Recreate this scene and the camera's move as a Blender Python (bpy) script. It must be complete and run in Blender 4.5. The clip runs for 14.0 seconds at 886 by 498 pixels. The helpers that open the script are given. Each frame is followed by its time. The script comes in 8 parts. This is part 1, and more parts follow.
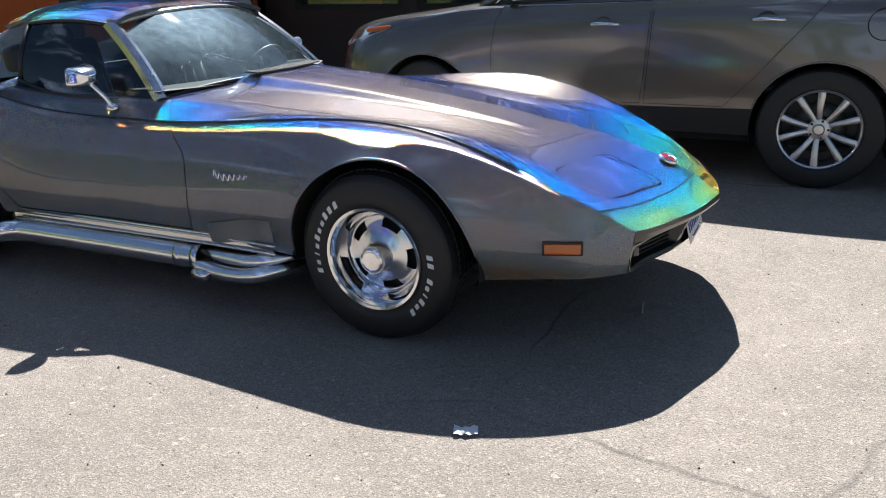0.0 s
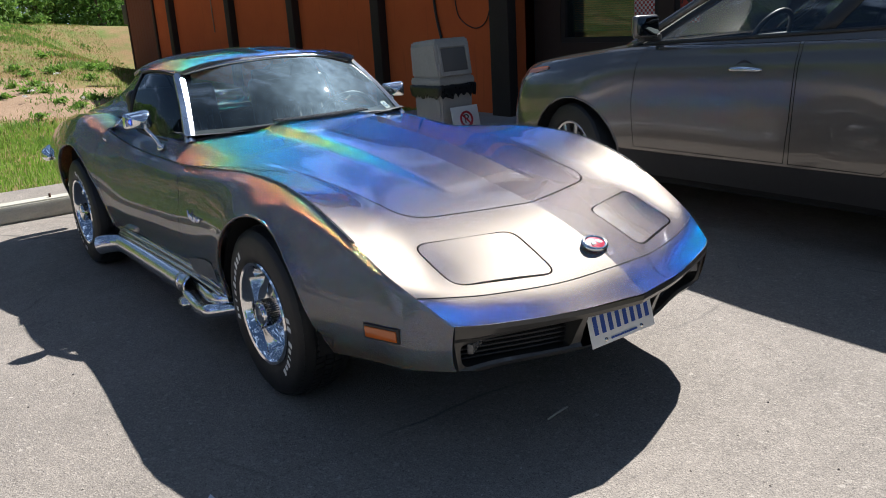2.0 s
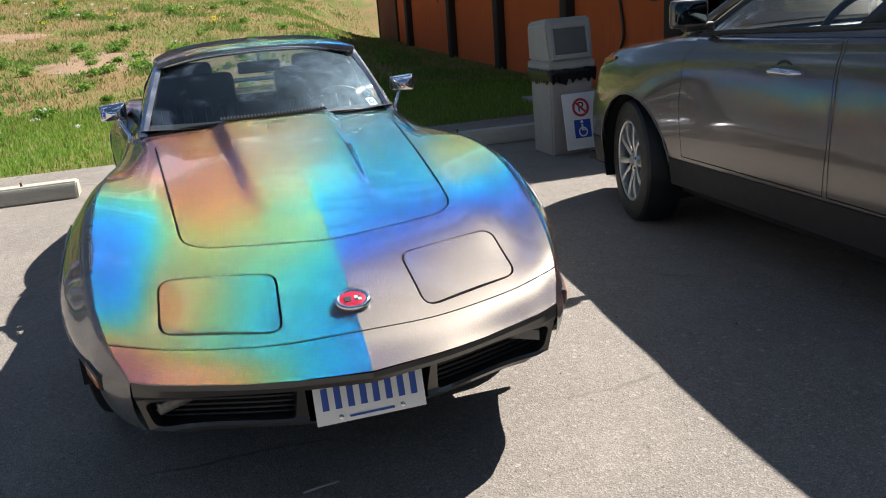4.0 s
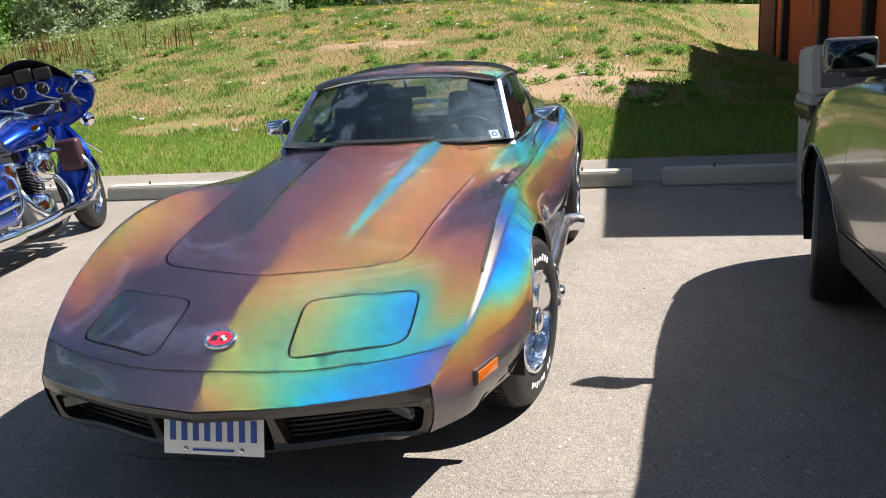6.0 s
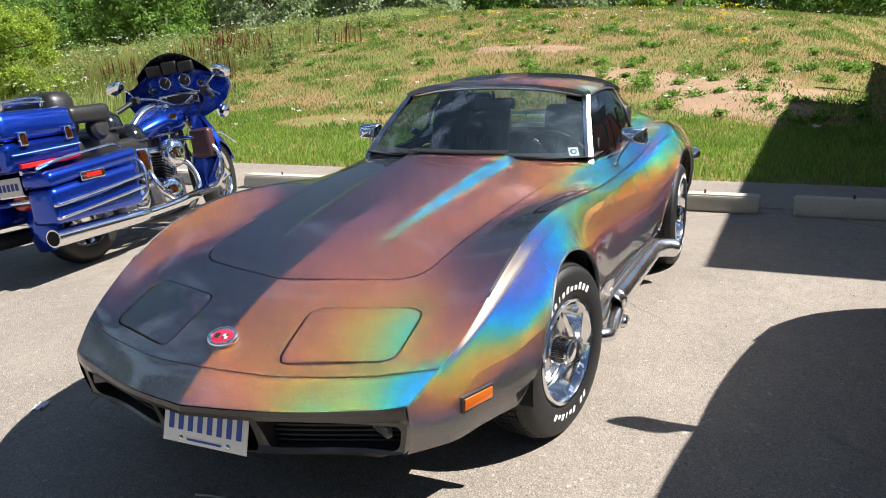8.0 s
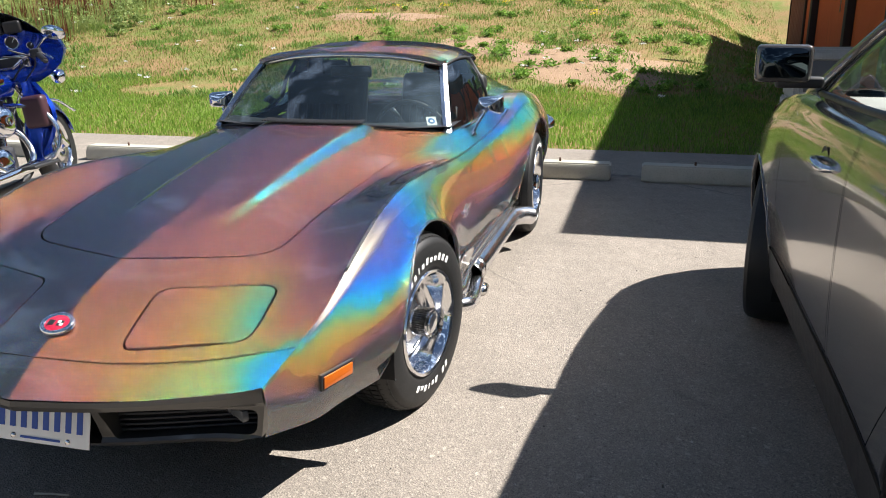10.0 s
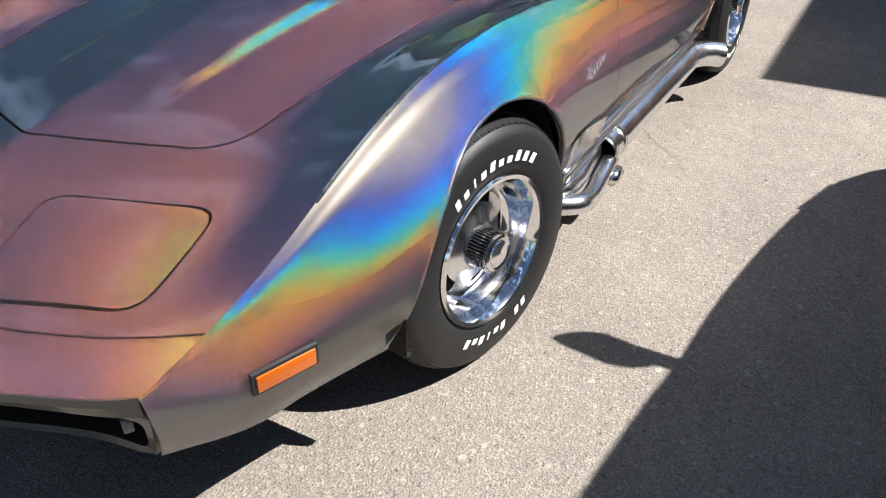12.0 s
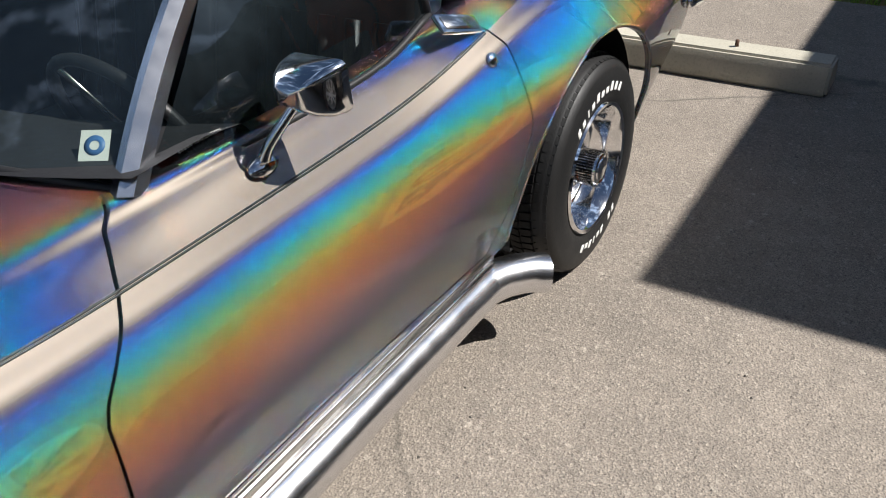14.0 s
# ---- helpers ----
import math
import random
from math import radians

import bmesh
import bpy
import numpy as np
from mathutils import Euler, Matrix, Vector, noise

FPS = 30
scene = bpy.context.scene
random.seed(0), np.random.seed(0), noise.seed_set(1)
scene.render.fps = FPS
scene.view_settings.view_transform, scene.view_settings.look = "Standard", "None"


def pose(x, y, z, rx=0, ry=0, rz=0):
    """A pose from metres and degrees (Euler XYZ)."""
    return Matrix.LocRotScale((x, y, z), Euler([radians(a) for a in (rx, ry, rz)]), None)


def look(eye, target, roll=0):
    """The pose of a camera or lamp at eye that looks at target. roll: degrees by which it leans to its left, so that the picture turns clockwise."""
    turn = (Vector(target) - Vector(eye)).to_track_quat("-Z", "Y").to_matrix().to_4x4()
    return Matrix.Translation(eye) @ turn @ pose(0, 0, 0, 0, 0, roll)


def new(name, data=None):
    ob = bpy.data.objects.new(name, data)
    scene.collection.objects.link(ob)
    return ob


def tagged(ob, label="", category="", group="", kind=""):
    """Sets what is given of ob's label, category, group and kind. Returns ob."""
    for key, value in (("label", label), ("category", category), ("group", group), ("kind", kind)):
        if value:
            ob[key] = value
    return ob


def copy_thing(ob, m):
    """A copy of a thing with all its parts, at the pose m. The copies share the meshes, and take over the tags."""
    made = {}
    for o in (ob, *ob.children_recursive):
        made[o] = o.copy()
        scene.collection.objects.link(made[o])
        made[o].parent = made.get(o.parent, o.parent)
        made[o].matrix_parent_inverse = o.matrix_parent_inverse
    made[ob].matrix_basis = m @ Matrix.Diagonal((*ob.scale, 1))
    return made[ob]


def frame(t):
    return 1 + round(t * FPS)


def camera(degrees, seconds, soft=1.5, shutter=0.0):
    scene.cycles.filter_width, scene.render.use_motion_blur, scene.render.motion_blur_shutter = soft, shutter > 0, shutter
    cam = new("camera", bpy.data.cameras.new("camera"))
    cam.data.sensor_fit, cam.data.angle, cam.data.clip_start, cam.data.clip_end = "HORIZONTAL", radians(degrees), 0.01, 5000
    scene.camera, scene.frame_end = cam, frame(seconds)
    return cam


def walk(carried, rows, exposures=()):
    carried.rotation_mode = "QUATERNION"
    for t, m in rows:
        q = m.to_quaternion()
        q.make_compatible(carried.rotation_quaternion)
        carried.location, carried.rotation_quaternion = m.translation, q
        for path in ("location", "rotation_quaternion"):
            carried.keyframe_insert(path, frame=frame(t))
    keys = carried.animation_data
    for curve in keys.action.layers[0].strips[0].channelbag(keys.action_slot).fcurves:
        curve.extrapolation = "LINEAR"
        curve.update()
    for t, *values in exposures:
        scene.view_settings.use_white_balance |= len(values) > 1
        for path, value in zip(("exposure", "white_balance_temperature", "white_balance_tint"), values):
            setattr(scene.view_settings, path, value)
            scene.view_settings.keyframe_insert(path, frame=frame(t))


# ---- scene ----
cam = camera(57.9, 14.0, soft=1.0)
PATH = [
    (0, (1.393, -3.143, 1.292), (0.579, -1.438, 0.638), -1.5),
    (0.5, (1.836, -2.855, 1.339), (0.9, -1.227, 0.651), -1.3),
    (1, (2.065, -2.526, 1.315), (1.054, -0.913, 0.7), 0.4),
    (1.5, (2.371, -2.252, 1.315), (0.995, -0.897, 0.794), -2.1),
    (2, (2.615, -1.89, 1.34), (1.067, -0.758, 0.773), -3.4),
    (2.5, (2.704, -1.502, 1.339), (1.042, -0.581, 0.714), -1.7),
    (3, (2.906, -1.114, 1.361), (1.167, -0.342, 0.747), -2.5),
    (3.2, (2.928, -0.938, 1.373), (1.157, -0.239, 0.759), -3.5),
    (5.3, (2.92, 0.65, 1.34), (0.995, 0.627, 0.797), -2.4),
    (5.5, (2.879, 0.812, 1.348), (0.963, 0.605, 0.814), -3.0),
    (6, (2.811, 1.098, 1.381), (0.928, 0.673, 0.856), -4.0),
    (6.5, (2.646, 1.309, 1.391), (0.788, 0.793, 0.858), 0.7),
    (7, (2.616, 1.461, 1.405), (0.819, 0.748, 0.891), -0.6),
    (7.5, (2.615, 1.495, 1.4), (0.86, 0.679, 0.896), -1.5),
    (8, (2.621, 1.515, 1.403), (0.859, 0.712, 0.901), -1.9),
    (8.2, (2.614, 1.526, 1.403), (0.825, 0.79, 0.897), -1.8),
    (10.3, (2.564, 1.517, 1.398), (0.712, 1.05, 0.805), -0.9),
    (10.5, (2.552, 1.498, 1.382), (0.709, 1.037, 0.76), -1.0),
    (11, (2.333, 1.451, 1.33), (0.651, 0.923, 0.386), 0.9),
    (11.5, (1.929, 1.535, 1.385), (0.381, 0.724, 0.412), -2.9),
    (12, (1.468, 1.499, 1.342), (0.003, 0.656, 0.274), -0.8),
    (12.5, (1.007, 1.501, 1.348), (-0.485, 0.729, 0.262), 0.9),
    (13, (0.511, 1.531, 1.368), (-0.801, 0.652, 0.141), -3.0),
    (13.5, (0.118, 1.645, 1.421), (-1.071, 0.657, 0.152), -6.3),
    (13.6, (0.025, 1.652, 1.424), (-1.203, 0.674, 0.184), -6.3),
    (14, (-0.461, 1.59, 1.396), (-1.860, 0.667, 0.304), -2.8),
]
walk(cam, [(t, look(eye, target, roll)) for t, eye, target, roll in PATH],
     [(0.0, 0.97, 6150, 10), (1.0, 0.86, 6100, 10), (2.0, 0.68, 6050, 10), (3.0, 0.66, 6250, 10), (5.5, 1.0, 6350, 10), (8.0, 0.98, 6450, 10),
      (10.5, 1.05, 6350, 10), (11.5, 1.03, 6250, 10), (12.5, 0.80, 6300, 10), (13.0, 0.68, 6350, 10), (14.0, 0.40, 6400, 10)])

# ---- light ----
SUN_WAY = Vector((-0.33, 0.77, 1.0)).normalized()
world = bpy.data.worlds.new("sky")
scene.world = world
world.use_nodes = True
wn = world.node_tree.nodes
wl = world.node_tree.links
sky = wn.new("ShaderNodeTexSky")
sky.sky_type = "NISHITA"
sky.sun_disc = False
sky.sun_elevation = math.asin(SUN_WAY.z)
sky.sun_rotation = math.atan2(SUN_WAY.x, SUN_WAY.y)
sky.dust_density = 0.4
sky.ozone_density = 4.0
# broken white clouds over the blue, all round
wco = wn.new("ShaderNodeTexCoord")
wmap = wn.new("ShaderNodeMapping")
wmap.inputs["Scale"].default_value = (1.6, 1.6, 3.4)
wcl = wn.new("ShaderNodeTexNoise")
wcl.inputs["Scale"].default_value = 2.2
wcl.inputs["Detail"].default_value = 7
wcl.inputs["Roughness"].default_value = 0.6
wramp = wn.new("ShaderNodeValToRGB")
wramp.color_ramp.elements[0].position = 0.54
wramp.color_ramp.elements[1].position = 0.62
wmix = wn.new("ShaderNodeMixRGB")
wmix.inputs[2].default_value = (13.0, 17.0, 24.0, 1)
wl.new(wco.outputs["Generated"], wmap.inputs["Vector"])
wl.new(wmap.outputs["Vector"], wcl.inputs["Vector"])
wl.new(wcl.outputs["Fac"], wramp.inputs["Fac"])
wl.new(wramp.outputs["Color"], wmix.inputs[0])
wl.new(sky.outputs["Color"], wmix.inputs[1])
wl.new(wmix.outputs["Color"], wn["Background"].inputs["Color"])
wn["Background"].inputs["Strength"].default_value = 0.031
sun = new("sun", bpy.data.lights.new("sun", "SUN"))
sun.data.energy = 5.6
sun.data.angle = radians(0.53)
sun.data.color = (1.0, 0.96, 0.91)
sun.matrix_world = look(tuple(SUN_WAY * 40), (0, 0, 0))


# ---- materials ----
class Nodes:
    """A short way to write node trees."""

    def __init__(self, name):
        self.mat = bpy.data.materials.new(name)
        self.mat.use_nodes = True
        self.tree = self.mat.node_tree
        self.bsdf = self.tree.nodes["Principled BSDF"]

    def add(self, kind, **props):
        n = self.tree.nodes.new("ShaderNode" + kind)
        for key, value in props.items():
            if key == "op":
                n.operation = value
        return n

    def link(self, a, b):
        self.tree.links.new(a, b)

    def coords(self, scale=(1, 1, 1), space="Object"):
        co, mp = self.add("TexCoord"), self.add("Mapping")
        mp.inputs["Scale"].default_value = scale if hasattr(scale, "__len__") else (scale,) * 3
        self.link(co.outputs[space], mp.inputs["Vector"])
        return mp.outputs["Vector"]

    def noise(self, vec, scale, detail=4, rough=0.55):
        n = self.add("TexNoise")
        n.inputs["Scale"].default_value, n.inputs["Detail"].default_value, n.inputs["Roughness"].default_value = scale, detail, rough
        if vec is not None:
            self.link(vec, n.inputs["Vector"])
        return n.outputs["Fac"]

    def ramp(self, fac, stops):
        r = self.add("ValToRGB")
        e = r.color_ramp.elements
        e.remove(e[1])
        for k, (p, c) in enumerate(stops):
            if k == 0:
                e[0].position = p
            one = e[0] if k == 0 else e.new(p)
            one.color = (*c, 1) if hasattr(c, "__len__") else (c, c, c, 1)
        self.link(fac, r.inputs["Fac"])
        return r.outputs["Color"]

    def mix(self, fac, a, b, mode="MIX"):
        m = self.add("MixRGB")
        m.blend_type = mode
        for k, v in enumerate((fac, a, b)):
            if hasattr(v, "is_linked"):
                self.link(v, m.inputs[k])
            else:
                m.inputs[k].default_value = v if k == 0 else (*v, 1)
        return m.outputs["Color"]

    def bump(self, height, strength, distance=0.01, prev=None):
        b = self.add("Bump")
        b.inputs["Strength"].default_value, b.inputs["Distance"].default_value = strength, distance
        self.link(height, b.inputs["Height"])
        if prev is not None:
            self.link(prev, b.inputs["Normal"])
        self.link(b.outputs["Normal"], self.bsdf.inputs["Normal"])
        return b.outputs["Normal"]

    def schlick(self, f0):
        """Gloss that grows towards grazing sight."""
        lw, pw, mr = self.add("LayerWeight"), self.add("Math", op="POWER"), self.add("MapRange")
        lw.inputs["Blend"].default_value = 0.5
        pw.inputs[1].default_value = 5.0
        mr.inputs["To Min"].default_value = f0
        self.link(lw.outputs["Facing"], pw.inputs[0])
        self.link(pw.outputs[0], mr.inputs["Value"])
        return mr.outputs["Result"]

    def put(self, **values):
        for key, v in values.items():
            sock = self.bsdf.inputs[key.replace("_", " ")]
            if hasattr(v, "is_linked"):
                self.link(v, sock)
            else:
                sock.default_value = (*v, 1) if hasattr(v, "__len__") and len(v) == 3 and sock.type == "RGBA" else v
        return self


def plain(name, color, rough=0.5, metal=0.0, grain=0.0, scale=40, coat=0.0, rvar=0.08, spec=0.5):
    """A paint, plastic or metal with a little variation of tone and gloss, and fine relief."""
    n = Nodes(name)
    v = n.coords()
    a = n.noise(v, scale, 5)
    b = n.noise(v, scale * 0.12, 3)
    tone = n.mix(0.5, a, b)
    c0 = tuple(c * 0.86 for c in color)
    c1 = tuple(min(1, c * 1.12) for c in color)
    n.put(Base_Color=n.mix(tone, c0, c1), Metallic=metal, Coat_Weight=coat, Specular_IOR_Level=spec)
    n.put(Roughness=n.ramp(tone, [(0.3, max(0.0, rough - rvar)), (0.7, min(1.0, rough + rvar))]))
    if grain:
        n.bump(a, grain, 0.002)
    return n.mat


def flake_paint():
    """Gunmetal paint full of tiny grating flakes: each flake lies at its own tilt and its gloss is tinted by that tilt,
    which puts the rainbow sheen into colour.
    A grating's colours crowd towards the blue at slanting incidence, so each flake has three glossy lobes, blended
    steep to slanting by sight angle."""
    n = Nodes("diffractive_paint")
    n.tree.nodes.remove(n.bsdf)
    co, geo = n.add("TexCoord"), n.add("NewGeometry")
    lo, hi = 12.0, 68.0

    def glossy(rough, color):
        g = n.add("BsdfAnisotropic")
        g.distribution = "BECKMANN"
        g.inputs["Roughness"].default_value = rough
        if hasattr(color, "is_linked"):
            n.link(color, g.inputs["Color"])
        else:
            g.inputs["Color"].default_value = (*color, 1)
        return g

    def blend(fac, x, y):
        m = n.add("MixShader")
        if hasattr(fac, "is_linked"):
            n.link(fac, m.inputs[0])
        else:
            m.inputs[0].default_value = fac
        n.link(x, m.inputs[1])
        n.link(y, m.inputs[2])
        return m.outputs[0]

    def share(value, start, end):
        r = n.add("MapRange")
        r.inputs["From Min"].default_value, r.inputs["From Max"].default_value = start, end
        n.link(value, r.inputs["Value"])
        return r.outputs["Result"]

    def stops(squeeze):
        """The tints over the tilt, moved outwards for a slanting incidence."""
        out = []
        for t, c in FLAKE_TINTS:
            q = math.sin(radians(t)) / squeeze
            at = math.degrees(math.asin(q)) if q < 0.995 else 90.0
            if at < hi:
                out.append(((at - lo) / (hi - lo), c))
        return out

    layers = []
    for k in range(FLAKE_LAYERS):
        sc = n.add("VectorMath", op="MULTIPLY_ADD")
        sc.inputs[1].default_value = (9137.0 + 811 * k, 8219.0 + 577 * k, 9973.0 + 313 * k)
        sc.inputs[2].default_value = (3.7 * k, 11.3 * k, 5.9 * k)
        n.link(co.outputs["Object"], sc.inputs[0])
        rnd = n.add("TexWhiteNoise")
        n.link(sc.outputs["Vector"], rnd.inputs["Vector"])
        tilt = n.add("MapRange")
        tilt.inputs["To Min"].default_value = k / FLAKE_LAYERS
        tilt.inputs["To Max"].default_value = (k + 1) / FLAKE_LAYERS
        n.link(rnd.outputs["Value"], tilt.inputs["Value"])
        angle = n.add("MapRange")
        angle.inputs["To Min"].default_value, angle.inputs["To Max"].default_value = radians(lo), radians(hi)
        n.link(tilt.outputs["Result"], angle.inputs["Value"])
        tan = n.add("Math", op="TANGENT")
        n.link(angle.outputs["Result"], tan.inputs[0])
        half = n.add("VectorMath", op="SUBTRACT")
        half.inputs[1].default_value = (0.5, 0.5, 0.5)
        spin = n.add("TexWhiteNoise")
        turned = n.add("VectorMath", op="MULTIPLY_ADD")
        turned.inputs[1].default_value = (1.31, 0.77, 1.13)
        turned.inputs[2].default_value = (17.3, 5.1 + k, 29.9)
        n.link(sc.outputs["Vector"], turned.inputs[0])
        n.link(turned.outputs["Vector"], spin.inputs["Vector"])
        n.link(spin.outputs["Color"], half.inputs[0])
        cross = n.add("VectorMath", op="CROSS_PRODUCT")
        n.link(geo.outputs["Normal"], cross.inputs[0])
        n.link(half.outputs["Vector"], cross.inputs[1])
        unit = n.add("VectorMath", op="NORMALIZE")
        n.link(cross.outputs["Vector"], unit.inputs[0])
        lean = n.add("VectorMath", op="SCALE")
        n.link(unit.outputs["Vector"], lean.inputs[0])
        n.link(tan.outputs[0], lean.inputs["Scale"])
        summed = n.add("VectorMath", op="ADD")
        n.link(geo.outputs["Normal"], summed.inputs[0])
        n.link(lean.outputs["Vector"], summed.inputs[1])
        final = n.add("VectorMath", op="NORMALIZE")
        n.link(summed.outputs["Vector"], final.inputs[0])
        # sheen tint follows the sight angle: facing blends the three tint ramps
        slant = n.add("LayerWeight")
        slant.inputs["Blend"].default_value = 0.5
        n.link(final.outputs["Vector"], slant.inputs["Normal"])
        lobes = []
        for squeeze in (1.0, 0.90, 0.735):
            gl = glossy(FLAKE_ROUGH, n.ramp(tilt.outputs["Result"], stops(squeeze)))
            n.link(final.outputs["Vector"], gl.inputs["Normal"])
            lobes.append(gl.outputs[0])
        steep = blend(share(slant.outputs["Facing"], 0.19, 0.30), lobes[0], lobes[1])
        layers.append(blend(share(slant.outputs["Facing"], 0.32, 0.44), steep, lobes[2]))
    rings = layers[0]
    for k in range(1, FLAKE_LAYERS):
        rings = blend(1 / (k + 1), rings, layers[k])
    flat = glossy(FLAT_ROUGH, FLAT_TINT)
    base = n.add("BsdfDiffuse")
    v = n.coords()
    dust = n.noise(v, 7, 6, 0.65)
    n.link(n.ramp(dust, [(0.3, (0.020, 0.020, 0.022)), (0.75, (0.040, 0.039, 0.038))]), base.inputs["Color"])
    under = blend(FLAT_SHARE, rings, flat.outputs[0])
    under = blend(0.05, under, base.outputs[0])
    coat = n.add("BsdfAnisotropic")
    n.link(n.ramp(dust, [(0.35, 0.015), (0.8, 0.06)]), coat.inputs["Roughness"])
    n.link(blend(n.schlick(0.06), under, coat.outputs[0]), n.tree.nodes["Material Output"].inputs["Surface"])
    return n.mat


FLAKE_LAYERS = 4
FLAT_SHARE, FLAKE_ROUGH, FLAT_ROUGH = 0.118, 0.20, 0.41
FLAT_TINT = (0.45, 0.39, 0.325)
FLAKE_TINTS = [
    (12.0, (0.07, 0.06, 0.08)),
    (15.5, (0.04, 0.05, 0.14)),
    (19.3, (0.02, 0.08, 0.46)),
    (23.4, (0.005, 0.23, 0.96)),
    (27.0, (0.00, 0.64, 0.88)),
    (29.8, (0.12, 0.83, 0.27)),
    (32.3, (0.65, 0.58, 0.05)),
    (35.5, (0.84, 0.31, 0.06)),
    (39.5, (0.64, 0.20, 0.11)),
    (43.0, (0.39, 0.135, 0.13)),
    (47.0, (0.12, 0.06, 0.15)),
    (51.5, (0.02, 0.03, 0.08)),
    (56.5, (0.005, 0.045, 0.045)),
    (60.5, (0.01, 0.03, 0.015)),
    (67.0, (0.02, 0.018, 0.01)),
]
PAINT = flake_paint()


def asphalt():
    n = Nodes("worn_asphalt")
    v = n.coords()
    big = n.ramp(n.noise(v, 1.1, 7, 0.68), [(0.32, 0.0), (0.68, 1.0)])
    mid = n.noise(v, 9, 6, 0.7)
    stones = n.add("TexVoronoi")
    stones.inputs["Scale"].default_value = 165
    n.link(v, stones.inputs["Vector"])
    grit = n.noise(v, 210, 3, 0.6)
    base = n.mix(big, (0.228, 0.196, 0.162), (0.348, 0.298, 0.246))
    base = n.mix(n.ramp(mid, [(0.35, 0.0), (0.7, 0.6)]), base, (0.195, 0.172, 0.147))
    pale = n.ramp(stones.outputs["Color"], [(0.55, 0.0), (0.95, 0.62)])
    base = n.mix(pale, base, (0.49, 0.426, 0.352))
    base = n.mix(n.ramp(grit, [(0.34, 0.75), (0.50, 0.0)]), base, (0.075, 0.070, 0.064))
    chips = n.add("TexVoronoi")
    chips.inputs["Scale"].default_value = 75
    n.link(v, chips.inputs["Vector"])
    base = n.mix(n.ramp(chips.outputs["Color"], [(0.88, 0.0), (0.96, 0.45)]), base, (0.55, 0.49, 0.41))
    pits = n.noise(v, 60, 4, 0.75)
    base = n.mix(n.ramp(pits, [(0.32, 0.75), (0.44, 0.0)]), base, (0.070, 0.056, 0.052))
    spots = n.noise(n.coords((1, 1, 1)), 1.7, 3, 0.5)
    base = n.mix(n.ramp(spots, [(0.70, 0.0), (0.78, 0.45)]), base, (0.08, 0.074, 0.068))
    # thin wandering cracks
    warp = n.add("TexNoise")
    warp.inputs["Scale"].default_value, warp.inputs["Detail"].default_value = 2.0, 6
    n.link(v, warp.inputs["Vector"])
    wv = n.mix(0.22, v, warp.outputs["Color"], "ADD")
    crack = n.add("TexVoronoi")
    crack.feature = "DISTANCE_TO_EDGE"
    crack.inputs["Scale"].default_value = 0.32
    n.link(wv, crack.inputs["Vector"])
    cr = n.ramp(crack.outputs["Distance"], [(0.0, 1.0), (0.0042, 0.0)])
    broken = n.ramp(n.noise(v, 1.1, 2), [(0.46, 0.0), (0.60, 0.65)])
    cfac = n.mix(1.0, cr, broken, "MULTIPLY")
    base = n.mix(cfac, base, (0.06, 0.056, 0.05))
    n.put(Base_Color=base, Roughness=n.ramp(mid, [(0.3, 0.78), (0.7, 0.95)]), Specular_IOR_Level=0.35)
    b1 = n.bump(stones.outputs["Distance"], 0.55, 0.004)
    n.bump(grit, 0.5, 0.004, b1)
    return n.mat


def concrete(name, tone):
    n = Nodes(name)
    v = n.coords()
    a, b = n.noise(v, 90, 5), n.noise(v, 4, 6, 0.65)
    c = n.mix(b, tuple(t * 0.72 for t in tone), tuple(t * 1.15 for t in tone))
    c = n.mix(n.ramp(a, [(0.3, 0.35), (0.5, 0.0)]), c, tuple(t * 0.5 for t in tone))
    n.put(Base_Color=c, Roughness=0.9)
    n.bump(a, 0.5, 0.003)
    return n.mat


def meadow():
    """Dry hillside soil: bare tan earth, straw and green, in patches."""
    n = Nodes("meadow_soil")
    v = n.coords()
    big, mid, fine = n.noise(v, 0.22, 5, 0.6), n.noise(v, 1.6, 5, 0.6), n.noise(v, 26, 4, 0.7)
    green = n.mix(fine, (0.080, 0.130, 0.022), (0.18, 0.24, 0.055))
    straw = n.mix(fine, (0.20, 0.120, 0.055), (0.36, 0.235, 0.115))
    c = n.mix(n.ramp(n.mix(0.6, big, mid), [(0.39, 0.1), (0.54, 0.9)]), green, straw)
    n.put(Base_Color=c, Roughness=0.95, Specular_IOR_Level=0.2)
    n.bump(fine, 0.8, 0.03)
    return n.mat


def leafy(name, lo, hi, scale=3.0):
    n = Nodes(name)
    geo = n.add("NewGeometry")
    isl = geo.outputs["Random Per Island"]
    c = n.mix(isl, lo, hi)
    n.put(Base_Color=c, Roughness=0.6, Specular_IOR_Level=0.3)
    n.put(Subsurface_Weight=0.0)
    tr = n.add("BsdfTranslucent")
    mx = n.add("MixShader")
    mx.inputs[0].default_value = 0.48
    n.link(c, tr.inputs["Color"])
    n.link(n.bsdf.outputs[0], mx.inputs[1])
    n.link(tr.outputs[0], mx.inputs[2])
    n.link(mx.outputs[0], n.tree.nodes["Material Output"].inputs["Surface"])
    return n.mat


